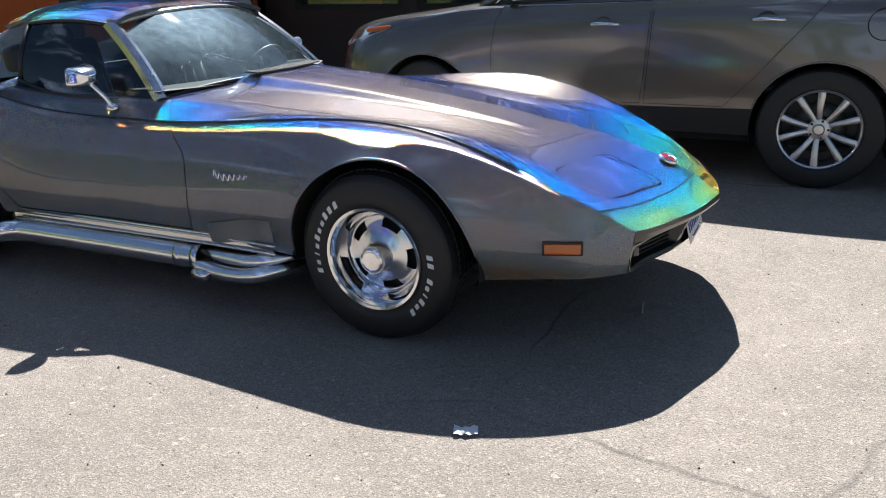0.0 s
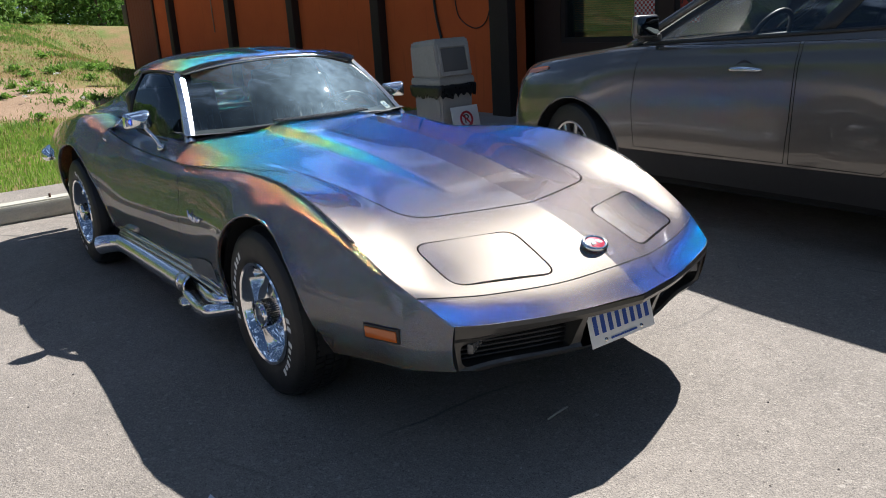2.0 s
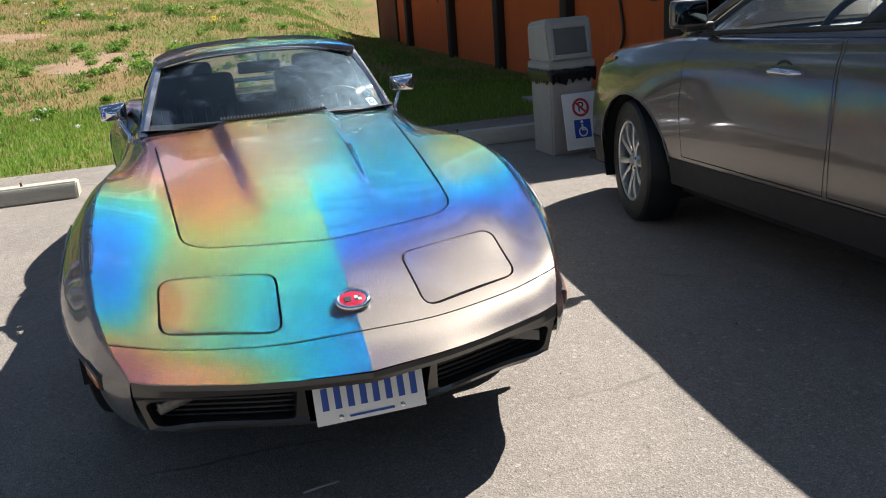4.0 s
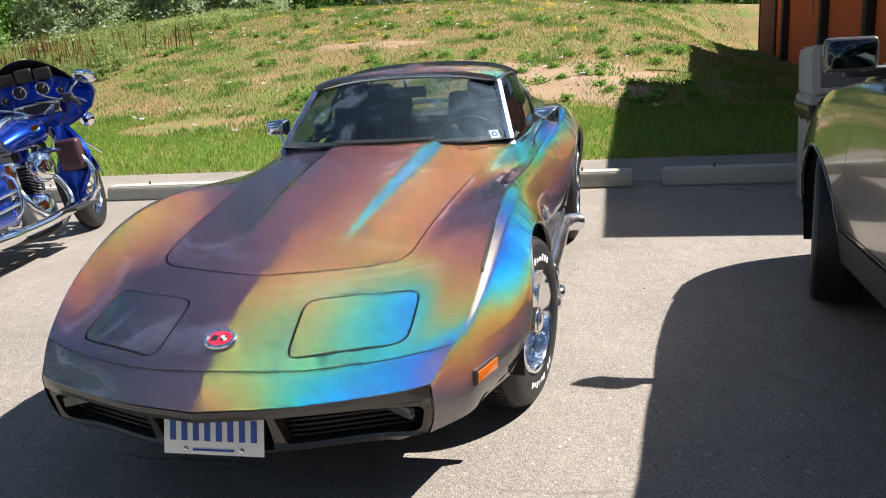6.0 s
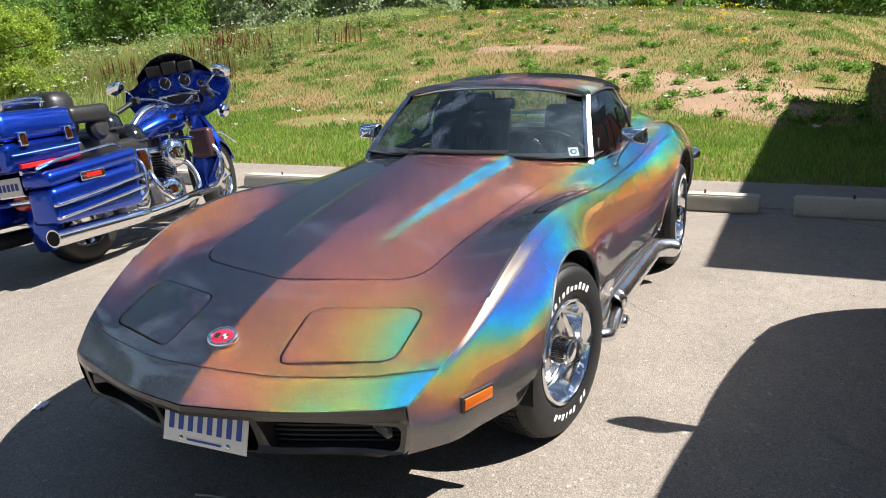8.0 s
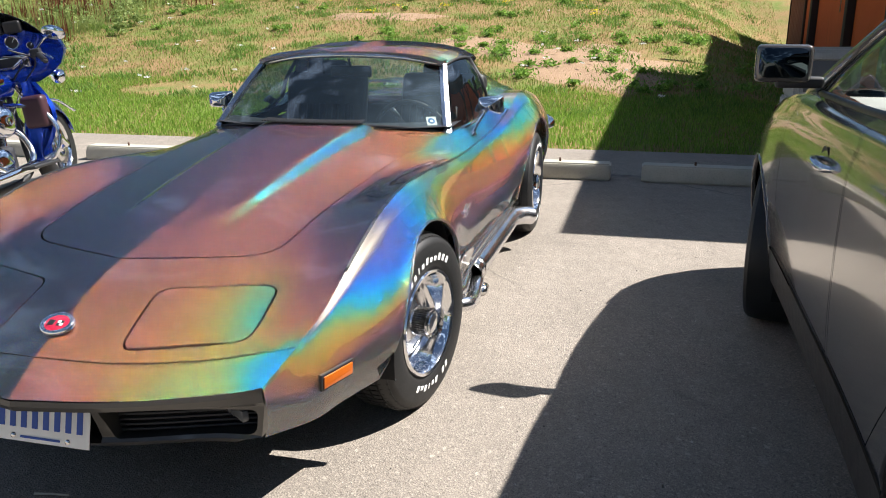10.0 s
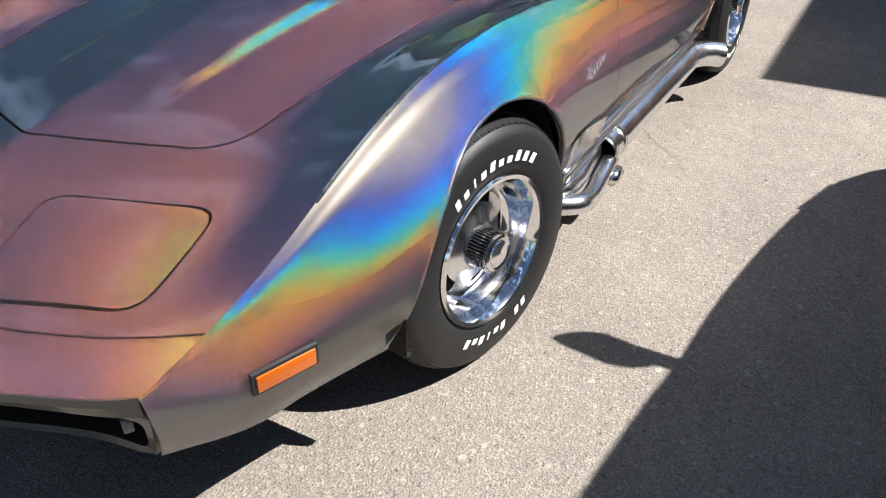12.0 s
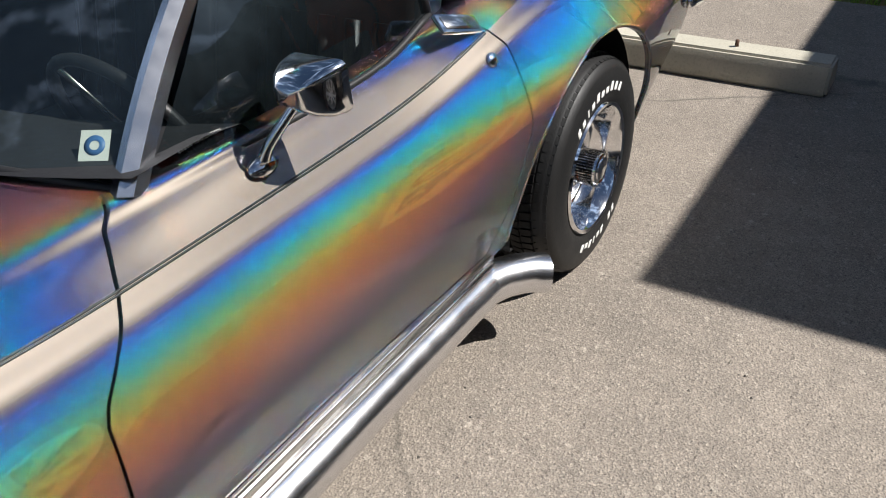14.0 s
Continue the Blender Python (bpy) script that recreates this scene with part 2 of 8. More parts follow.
def stucco():
    n = Nodes("orange_stucco")
    v = n.coords()
    a, b = n.noise(v, 60, 5, 0.7), n.noise(v, 1.2, 6, 0.65)
    streak = n.noise(n.coords((5, 5, 0.35)), 2.5, 5, 0.6)
    c = n.mix(b, (0.56, 0.105, 0.030), (0.74, 0.165, 0.046))
    c = n.mix(n.ramp(streak, [(0.56, 0.0), (0.80, 0.45)]), c, (0.24, 0.06, 0.025))
    n.put(Base_Color=c, Roughness=0.9, Specular_IOR_Level=0.25)
    n.bump(a, 0.6, 0.006)
    return n.mat


def glass(name, tint, rough=0.02, dust=0.02):
    """A tinted pane: part mirror gloss, part see-through."""
    n = Nodes(name)
    tr, gl, mx = n.add("BsdfTransparent"), n.add("BsdfAnisotropic"), n.add("MixShader")
    tr.inputs["Color"].default_value = (*tint, 1)
    gl.inputs["Roughness"].default_value = rough
    n.link(n.schlick(0.09), mx.inputs[0])
    # dust film; its blue tint stands in for sky haze on the panes
    haze_film, fm = n.add("BsdfAnisotropic"), n.add("MixShader")
    haze_film.inputs["Color"].default_value = (0.50, 0.68, 0.80, 1)
    haze_film.inputs["Roughness"].default_value = 0.55
    specks = n.noise(n.coords(), 14, 6, 0.7)
    n.link(n.ramp(specks, [(0.3, dust * 0.6), (0.75, dust * 1.5)]), fm.inputs[0])
    n.link(tr.outputs[0], fm.inputs[1])
    n.link(haze_film.outputs[0], fm.inputs[2])
    n.link(fm.outputs[0], mx.inputs[1])
    n.link(gl.outputs[0], mx.inputs[2])
    n.link(mx.outputs[0], n.tree.nodes["Material Output"].inputs["Surface"])
    return n.mat


ASPHALT = asphalt()
KERB = concrete("parking_stop_concrete", (0.50, 0.47, 0.38))
SLAB = concrete("slab_concrete", (0.36, 0.34, 0.31))
BINSTONE = concrete("bin_pebbled", (0.42, 0.40, 0.36))
SOIL = meadow()
STUCCO = stucco()
TIMBER = plain("dark_stained_timber", (0.030, 0.018, 0.014), 0.75, grain=0.3, scale=30)
CHROME = plain("chrome", (0.86, 0.86, 0.87), 0.09, 1.0, rvar=0.04, scale=25)
STEEL = plain("polished_steel", (0.72, 0.71, 0.69), 0.21, 1.0, rvar=0.07, scale=20)
PILLAR = plain("pillar_chrome", (0.74, 0.75, 0.78), 0.24, 1.0, rvar=0.08, scale=14)
BRIGHT = plain("bright_trim", (0.80, 0.80, 0.82), 0.22, 1.0, rvar=0.06, scale=14)
ALLOY = plain("silver_alloy", (0.60, 0.60, 0.61), 0.33, 1.0, scale=30)
BLACK = plain("black_plastic", (0.018, 0.018, 0.019), 0.5, grain=0.1, scale=120)
# near-black for joints and liners; stands in for shade inside recesses and pipe bores
GAP = plain("shadow_gap_rubber", (0.006, 0.006, 0.006), 0.9)
RUBBER = plain("tyre_rubber", (0.010, 0.010, 0.010), 0.55, grain=0.25, scale=150)
VINYL = plain("black_vinyl", (0.012, 0.012, 0.013), 0.45, grain=0.3, scale=160)
WHITE = plain("white_paint", (0.78, 0.77, 0.73), 0.5)
AMBER = plain("amber_lens", (0.52, 0.115, 0.010), 0.22, coat=0.6)
RED = plain("red_lens", (0.45, 0.012, 0.012), 0.2, coat=0.7)
GLASS_CAR = glass("tinted_windscreen", (0.62, 0.72, 0.68), dust=0.045)
GLASS_SIDE = glass("side_glass", (0.40, 0.46, 0.46), dust=0.012)
GLASS_DARK = glass("dark_tinted_glass", (0.10, 0.11, 0.11))
GLASS_CLEAR = glass("clear_glass", (0.80, 0.86, 0.84))
GLASS_MID = glass("green_tinted_glass", (0.52, 0.58, 0.55))


# ---- helpers of this scene ----
def part(name, bm, material, parent=None, label="", smooth=True, angle=None):
    """Links a bmesh as one mesh object, under a thing or a part."""
    me = bpy.data.meshes.new(name)
    bm.normal_update()
    if angle is not None:
        for e in bm.edges:
            if len(e.link_faces) == 2 and e.calc_face_angle(0) > radians(angle):
                e.smooth = False
    for f in bm.faces:
        f.smooth = smooth
    bm.to_mesh(me)
    bm.free()
    me.materials.append(material)
    ob = new(name, me)
    if parent is not None:
        ob.parent = parent
    if label:
        tagged(ob, label)
    return ob


def thing(name, label, category, m=None, group="", kind=""):
    ob = new(name)
    ob.empty_display_size = 0.1
    if m is not None:
        ob.matrix_world = m
    return tagged(ob, label, category, group, kind)


def box(bm, x0, x1, y0, y1, z0, z1, bevel=0.0, seg=2):
    vs = [bm.verts.new((x, y, z)) for x in (x0, x1) for y in (y0, y1) for z in (z0, z1)]
    fs = [(0, 1, 3, 2), (4, 6, 7, 5), (0, 4, 5, 1), (2, 3, 7, 6), (0, 2, 6, 4), (1, 5, 7, 3)]
    faces = [bm.faces.new([vs[k] for k in f]) for f in fs]
    if bevel:
        es = list({e for f in faces for e in f.edges})
        bmesh.ops.bevel(bm, geom=es, offset=bevel, segments=seg, affect="EDGES", profile=0.6)
    return vs


def boxed(name, dims, material, parent=None, label="", bevel=0.01, m=None, seg=2):
    bm = bmesh.new()
    box(bm, *dims, bevel=bevel, seg=seg)
    if m is not None:
        bmesh.ops.transform(bm, matrix=m, verts=bm.verts)
    return part(name, bm, material, parent, label, angle=35)


def lathe(bm, profile, n=48, axis="y", m=None, cap=False):
    """Turns a profile of (radius, offset) round an axis."""
    rings = []
    for r, o in profile:
        ring = []
        for k in range(n):
            a = 2 * math.pi * k / n
            c, s = r * math.cos(a), r * math.sin(a)
            p = {"y": (c, o, s), "x": (o, c, s), "z": (c, s, o)}[axis]
            ring.append(bm.verts.new(m @ Vector(p) if m is not None else p))
        rings.append(ring)
    for a, b in zip(rings, rings[1:]):
        for k in range(n):
            bm.faces.new((a[k], a[(k + 1) % n], b[(k + 1) % n], b[k]))
    if cap:
        bm.faces.new(rings[0][::-1])
        bm.faces.new(rings[-1])
    return rings


def tube(bm, pts, radius, n=12, cap=True, smooth_path=0):
    """A round bar along points; radius may be a list."""
    pts = [Vector(p) for p in pts]
    if smooth_path:
        pts = curve_points(pts, smooth_path)
    rad = radius if hasattr(radius, "__len__") else [radius] * len(pts)
    if len(rad) != len(pts):
        rad = [float(v) for v in np.interp(np.linspace(0, 1, len(pts)), np.linspace(0, 1, len(rad)), rad)]
    up = None
    rings = []
    for k, p in enumerate(pts):
        d = (pts[min(k + 1, len(pts) - 1)] - pts[max(k - 1, 0)]).normalized()
        if up is None:
            up = d.orthogonal().normalized()
        up = (up - d * up.dot(d)).normalized()
        side = d.cross(up)
        rings.append([bm.verts.new(p + rad[k] * (math.cos(2 * math.pi * j / n) * up + math.sin(2 * math.pi * j / n) * side)) for j in range(n)])
    for a, b in zip(rings, rings[1:]):
        for j in range(n):
            bm.faces.new((a[j], a[(j + 1) % n], b[(j + 1) % n], b[j]))
    if cap:
        bm.faces.new(rings[0][::-1])
        bm.faces.new(rings[-1])
    return rings


def curve_points(pts, sub):
    """Catmull-Rom through points."""
    out = []
    n = len(pts)
    for k in range(n - 1):
        p0, p1, p2, p3 = pts[max(k - 1, 0)], pts[k], pts[k + 1], pts[min(k + 2, n - 1)]
        if k == 0:
            p0 = 2 * p1 - p2
        if k == n - 2:
            p3 = 2 * p2 - p1
        for j in range(sub):
            t = j / sub
            out.append(0.5 * ((2 * p1) + (p2 - p0) * t + (2 * p0 - 5 * p1 + 4 * p2 - p3) * t * t + (3 * p1 - p0 - 3 * p2 + p3) * t ** 3))
    out.append(pts[-1])
    return out


def grid(bm, rows, close=False):
    """Faces between rows of places; returns the vertices."""
    vs = [[bm.verts.new(p) for p in row] for row in rows]
    for a, b in zip(vs, vs[1:]):
        m = len(a)
        for k in range(m if close else m - 1):
            bm.faces.new((a[k], a[(k + 1) % m], b[(k + 1) % m], b[k]))
    return vs


def thicken(bm, depth):
    """Gives a sheet an inner side and edges."""
    bm.normal_update()
    bmesh.ops.solidify(bm, geom=list(bm.faces), thickness=depth)


def prism(bm, outline, axis, a, b):
    """A solid from a flat outline, stretched along an axis from a to b."""
    def at(p, d):
        return {"x": (d, p[0], p[1]), "y": (p[0], d, p[1]), "z": (p[0], p[1], d)}[axis]
    lo = [bm.verts.new(at(p, a)) for p in outline]
    hi = [bm.verts.new(at(p, b)) for p in outline]
    n = len(outline)
    bm.faces.new(lo)
    bm.faces.new(hi[::-1])
    for k in range(n):
        bm.faces.new((lo[k], hi[k], hi[(k + 1) % n], lo[(k + 1) % n]))
    bmesh.ops.recalc_face_normals(bm, faces=list(bm.faces))


def rounded(points, radius, seg=6):
    """A closed outline with its corners rounded."""
    out = []
    n = len(points)
    for k in range(n):
        p, a, b = Vector(points[k]), Vector(points[k - 1]), Vector(points[(k + 1) % n])
        r = radius[k] if hasattr(radius, "__len__") else radius
        u, v = (a - p).normalized(), (b - p).normalized()
        s, e = p + u * r, p + v * r
        for j in range(seg + 1):
            t = j / seg
            out.append((1 - t) ** 2 * s + 2 * t * (1 - t) * p + t * t * e)
    return out


# ---- ground ----
def ease(a, b, v):
    t = np.clip((v - a) / (b - a), 0, 1)
    return t * t * (3 - 2 * t)


def hill(x, y):
    """Height of the ground: level lot, then a grassy mound behind it."""
    x, y = np.asarray(x, float), np.asarray(y, float)
    ridge = np.interp(y, (-60, -34, -25, -18, -15, -12.5, -8, -2.6, 0.6, 3.1, 9, 30), (0.9, 1.15, 1.4, 1.8, 2.1, 2.27, 2.35, 2.2, 1.95, 1.65, 1.3, 0.6))
    u = np.clip((-5.6 - x) / 18.4, 0, 1)
    rise = 0.25 * u + 0.75 * ease(0.08, 1.0, u)
    back = 1 - 0.75 * ease(-27, -48, x)
    near_wall = 1 - 0.74 * ease(1.6, 4.6, y) * (1 - ease(-20, -24, x))
    lumps = 0.035 * np.sin(x * 1.3 + 0.7 * y) * np.sin(y * 0.9 - 0.4 * x) + 0.015 * np.sin(2.7 * x + 1.1) * np.sin(3.1 * y)
    away = ease(-5.6, -8, x)
    return ridge * rise * back * near_wall + lumps * away * near_wall + 0.03 * ease(-5.55, -5.7, x)


xs = np.concatenate((np.linspace(-400, -60, 12), np.linspace(-55, -26, 20), np.linspace(-25, -5.6, 90), np.linspace(-5.5, 60, 12), np.linspace(90, 400, 8)))
ys = np.concatenate((np.linspace(-400, -70, 12), np.linspace(-60, -22, 30), np.linspace(-21, 9, 110), np.linspace(10, 60, 14), np.linspace(90, 400, 8)))
bm = bmesh.new()
gx, gy = np.meshgrid(xs, ys, indexing="ij")
gz = hill(gx, gy) - 0.03
grid(bm, [[(float(gx[i, j]), float(gy[i, j]), float(gz[i, j])) for j in range(len(ys))] for i in range(len(xs))])
for f in bm.faces:
    if f.normal.z < 0:
        f.normal_flip()
ground = part("ground", bm, SOIL)
tagged(ground, "grassy soil mound with dry and green patches", "ground", kind="structure")

bm = bmesh.new()
box(bm, -5.5, 40, -40, 4.78, -0.2, 0.0)
lot = part("pavement", bm, ASPHALT, smooth=False)
tagged(lot, "pale worn asphalt of a parking lot with fine cracks", "asphalt lot", kind="structure")
bm = bmesh.new()
box(bm, -6.6, 6, 3.55, 5.18, -0.1, 0.06, 0.012)
walkway = part("walkway", bm, SLAB, smooth=False)
tagged(walkway, "low grey concrete walkway slab along the building", "walkway", kind="structure")


# ---- parking stops ----
def parking_stop(length):
    ob = thing("parking_stop", "weathered cream concrete wheel stop lying on the asphalt", "wheel stop", group="wheel stops")
    bm = bmesh.new()
    prism(bm, [(-0.11, 0.0), (0.11, 0.0), (0.105, 0.07), (0.075, 0.135), (-0.075, 0.135), (-0.105, 0.07)], "y", -length / 2, length / 2)
    bmesh.ops.bevel(bm, geom=list(bm.edges), offset=0.012, segments=2, affect="EDGES")
    part("block", bm, KERB, ob, angle=50)
    for s in (-1, 1):
        bm = bmesh.new()
        tube(bm, [(0.0, s * (length / 2 - 0.42), 0.125), (0.006, s * (length / 2 - 0.42), 0.165)], 0.009, 8)
        part("pin", bm, plain("rusty_pin", (0.10, 0.05, 0.03), 0.8), ob, "rusty steel pin")
    return ob


first = parking_stop(2.36)
first.matrix_world = pose(-4.13, 0.05, 0)
for y, a in ((-2.57, 1.0), (-5.2, -0.6), (-7.8, 0.5), (2.66, -0.8)):
    copy_thing(first, pose(-4.13, y, 0, 0, 0, a))


# ---- building ----
WALL_Y = 4.8
building = thing("building", "orange stucco roadside building with dark timber posts and roof", "building")
bm = bmesh.new()
box(bm, -16.7, -4.95, WALL_Y, WALL_Y + 0.3, -0.3, 3.3)
box(bm, -20.0, -16.705, WALL_Y, WALL_Y + 0.3, -0.3, 2.2)
part("wall", bm, STUCCO, building, "rough orange stucco wall", smooth=False)
bm = bmesh.new()
box(bm, -20.0, -19.72, WALL_Y + 0.3, WALL_Y + 7, -0.3, 2.2)
box(bm, -16.7, -16.42, WALL_Y + 0.3, WALL_Y + 7, -0.3, 3.3)
part("end_wall", bm, STUCCO, building, smooth=False)
DARKWALL = plain("dark_brown_boards", (0.050, 0.026, 0.018), 0.8, grain=0.3, scale=25)
bm = bmesh.new()
box(bm, -4.95, 7.0, WALL_Y + 0.45, WALL_Y + 0.7, -0.1, 0.9)
box(bm, -4.95, 7.0, WALL_Y + 0.45, WALL_Y + 0.7, 2.3, 3.3)
for x0, x1 in ((-4.95, -4.5), (-3.05, -2.85), (-1.55, -1.35), (0.2, 0.4), (2.0, 7.0)):
    box(bm, x0, x1, WALL_Y + 0.45, WALL_Y + 0.7, 0.9, 2.3)
part("entrance_wall", bm, DARKWALL, building, "dark brown boarded entrance wall", smooth=False)
bm = bmesh.new()
box(bm, -4.95, 7.0, WALL_Y + 3.4, WALL_Y + 3.5, -0.1, 3.3)
box(bm, -4.95, 7.0, WALL_Y + 0.7, WALL_Y + 3.4, -0.1, 0.0)
part("room_back", bm, plain("dim_interior", (0.09, 0.07, 0.055), 0.8), building, smooth=False)
bm = bmesh.new()
box(bm, 6.7, 7.0, WALL_Y + 0.7, WALL_Y + 7, -0.3, 3.3)
box(bm, -16.42, 7.0, WALL_Y + 6.8, WALL_Y + 7, -0.3, 3.3)
box(bm, -19.72, -16.705, WALL_Y + 6.8, WALL_Y + 7, -0.3, 2.2)
part("rear_wall", bm, STUCCO, building, smooth=False)
for x0, x1 in ((-4.5, -3.05), (-2.85, -1.55), (-1.35, 0.2), (0.4, 2.0)):
    win = part("window", bmesh.new(), BLACK, building)
    bm = bmesh.new()
    for a in ((x0, x1, 0.9, 0.96), (x0, x1, 2.24, 2.3), (x0, x0 + 0.06, 0.96, 2.24), (x1 - 0.06, x1, 0.96, 2.24)):
        box(bm, a[0], a[1], WALL_Y + 0.47, WALL_Y + 0.56, a[2], a[3])
    part("frame", bm, TIMBER, win, smooth=False)
    bm = bmesh.new()
    box(bm, x0 + 0.06, x1 - 0.06, WALL_Y + 0.51, WALL_Y + 0.518, 0.96, 2.24)
    part("pane", bm, GLASS_CLEAR, win, smooth=False)
# posts with curved brackets that carry the eave
for x, w in ((-16.5, 0.22), (-13.1, 0.22), (-10.4, 0.22), (-7.7, 0.22), (-4.95, 0.34)):
    bm = bmesh.new()
    box(bm, x - w / 2, x + w / 2, WALL_Y - 0.14, WALL_Y - 0.002, 0.0, 3.28, 0.012)
    tube(bm, [(x, WALL_Y - 0.08, 2.0), (x, WALL_Y - 0.22, 2.35), (x, WALL_Y - 0.75, 3.1), (x, WALL_Y - 1.05, 3.2)], [0.08, 0.08, 0.07, 0.06], 6, True, 4)
    part("post", bm, TIMBER, building, "dark timber post with bracket", angle=40)
bm = bmesh.new()
box(bm, -12.0, -3.52, 3.68, WALL_Y + 7.3, 3.3, 3.48, 0.01)
box(bm, -16.8, -12.005, WALL_Y - 0.06, WALL_Y + 7.3, 3.3, 3.47, 0.01)
box(bm, -20.15, -16.71, WALL_Y - 0.10, WALL_Y + 7.2, 2.2, 2.33, 0.01)
part("roof", bm, TIMBER, building, "dark overhanging roof edge", smooth=False)
bm = bmesh.new()
box(bm, -3.515, 7.3, WALL_Y + 0.35, WALL_Y + 7.3, 3.3, 3.46, 0.01)
part("roof", bm, TIMBER, building, smooth=False)
for x in (-20.0, -17.9):
    bm = bmesh.new()
    box(bm, x, x + 0.1, WALL_Y - 0.05, WALL_Y - 0.003, 0.1, 2.19, 0.008)
    part("corner_board", bm, DARKWALL, building, smooth=False)
# the darker timber bay at the far end, its door seam and wall unit
BOARD = plain("red_brown_boards", (0.20, 0.055, 0.028), 0.85, grain=0.4, scale=20)
for k in range(9):
    bm = bmesh.new()
    box(bm, -19.9 + k * 0.222, -19.9 + k * 0.222 + 0.214, WALL_Y - 0.03, WALL_Y - 0.004, 0.2, 2.19, 0.006, 1)
    part("board", bm, BOARD, building, "weathered red-brown board", smooth=False)
air = thing("air_conditioner", "dark metal air conditioner box on the end wall", "air conditioner", pose(-20.02, WALL_Y + 0.35, 1.75))
boxed("casing", (-0.42, 0.0, -0.36, 0.36, -0.25, 0.25), plain("brown_sheet_metal", (0.06, 0.055, 0.05), 0.6), air)
for k in range(7):
    boxed("louvre", (-0.432, -0.422, -0.32, 0.32, -0.2 + k * 0.06, -0.17 + k * 0.06), BLACK, air, bevel=0)
# wires and a small box on the wall
cable = thing("cable", "thin black cable hanging down the orange wall", "cable")
bm = bmesh.new()
tube(bm, [(-6.35, WALL_Y - 0.02, 3.2), (-6.40, WALL_Y - 0.025, 2.2), (-6.36, WALL_Y - 0.025, 1.4), (-6.2, WALL_Y - 0.03, 0.7), (-6.55, WALL_Y - 0.03, 0.35)], 0.018, 8, True, 8)
part("cord", bm, BLACK, cable)
bm = bmesh.new()
tube(bm, [(-5.95, WALL_Y - 0.012, 1.55), (-5.85, WALL_Y - 0.012, 1.25), (-5.5, WALL_Y - 0.012, 1.12), (-5.25, WALL_Y - 0.012, 1.35), (-5.2, WALL_Y - 0.012, 2.2)], 0.007, 6, True, 8)
part("thin_wire", bm, BLACK, cable)
socket_box = thing("socket_box", "small grey outdoor socket box on the wall", "socket box", pose(-5.95, WALL_Y, 1.62))
boxed("cover", (-0.06, 0.06, -0.05, -0.002, -0.09, 0.09), plain("grey_box", (0.10, 0.10, 0.10), 0.5), socket_box)
rod = thing("downpipe", "thin pale rod on the orange wall", "rod")
bm = bmesh.new()
tube(bm, [(-14.1, WALL_Y - 0.03, 1.2), (-14.2, WALL_Y - 0.03, 3.25)], 0.012, 6)
part("rod", bm, plain("pale_rod", (0.4, 0.3, 0.25), 0.6), rod)


def flat_text(name, body, size, material, m, parent, depth=0.002, shear=0.0):
    cu = bpy.data.curves.new(name, "FONT")
    cu.body, cu.size, cu.extrude, cu.align_x, cu.align_y, cu.shear = body, size, depth, "CENTER", "CENTER", shear
    tmp = bpy.data.objects.new(name, cu)
    scene.collection.objects.link(tmp)
    bpy.context.view_layer.update()
    me = bpy.data.meshes.new_from_object(tmp.evaluated_get(bpy.context.evaluated_depsgraph_get()))
    bpy.data.objects.remove(tmp)
    me.materials.clear()
    me.materials.append(material)
    ob = new(name, me)
    ob.parent = parent
    ob.matrix_basis = m
    return ob


# papers and an open sign in the entrance windows
sign = thing("open_sign", "red and white checked paper sign that says OPEN in a window", "sign", pose(-2.98, WALL_Y + 0.49, 1.30))
CHECK = Nodes("checked_paper")
chk = CHECK.add("TexChecker")
chk.inputs["Scale"].default_value = 36
chk.inputs["Color1"].default_value, chk.inputs["Color2"].default_value = (0.70, 0.62, 0.58, 1), (0.50, 0.06, 0.05, 1)
CHECK.link(CHECK.coords(), chk.inputs["Vector"])
CHECK.put(Base_Color=chk.outputs["Color"], Roughness=0.7)
boxed("sheet", (-0.42, 0.42, -0.006, 0.0, -0.21, 0.21), CHECK.mat, sign, bevel=0)
boxed("panel", (-0.14, 0.33, -0.012, -0.007, -0.19, 0.15), plain("sign_red", (0.45, 0.05, 0.035), 0.6), sign, bevel=0)
flat_text("lettering", "OPEN", 0.17, BLACK, pose(0.10, -0.013, 0.03, 90, 0, 0), sign)
boxed("underline", (-0.05, 0.22, -0.015, -0.0125, -0.12, -0.10), BLACK, sign, bevel=0)
tints = [(0.75, 0.73, 0.68), (0.35, 0.18, 0.30), (0.78, 0.76, 0.70), (0.70, 0.62, 0.20), (0.12, 0.14, 0.32)]
for k, (x, z, w, h) in enumerate(((-3.42, 1.74, 0.16, 0.12), (-2.72, 1.72, 0.22, 0.26), (-2.40, 1.78, 0.30, 0.20), (-1.95, 1.55, 0.34, 0.26), (-2.46, 1.35, 0.10, 0.20))):
    paper = thing("paper_notice", "paper notice taped inside the entrance window", "notice", pose(x, WALL_Y + 0.495, z), group="window notices")
    boxed("sheet", (-w / 2, w / 2, -0.004, 0.0, -h / 2, h / 2), plain("paper", tints[k], 0.7), paper, bevel=0)
blind = thing("window_blind", "brown woven bamboo blind behind the entrance window", "blind", pose(-3.78, WALL_Y + 0.62, 1.0))
for k in range(24):
    boxed("slat", (-0.66, 0.66, -0.012, 0.012, 0.02 + k * 0.026, 0.042 + k * 0.026), plain("bamboo", (0.13, 0.075, 0.04), 0.8), blind, bevel=0) if k == 0 else None
slat = blind.children[0]
for k in range(1, 24):
    o = new("slat", slat.data)
    o.parent = blind
    o.location = (0, 0, k * 0.026)


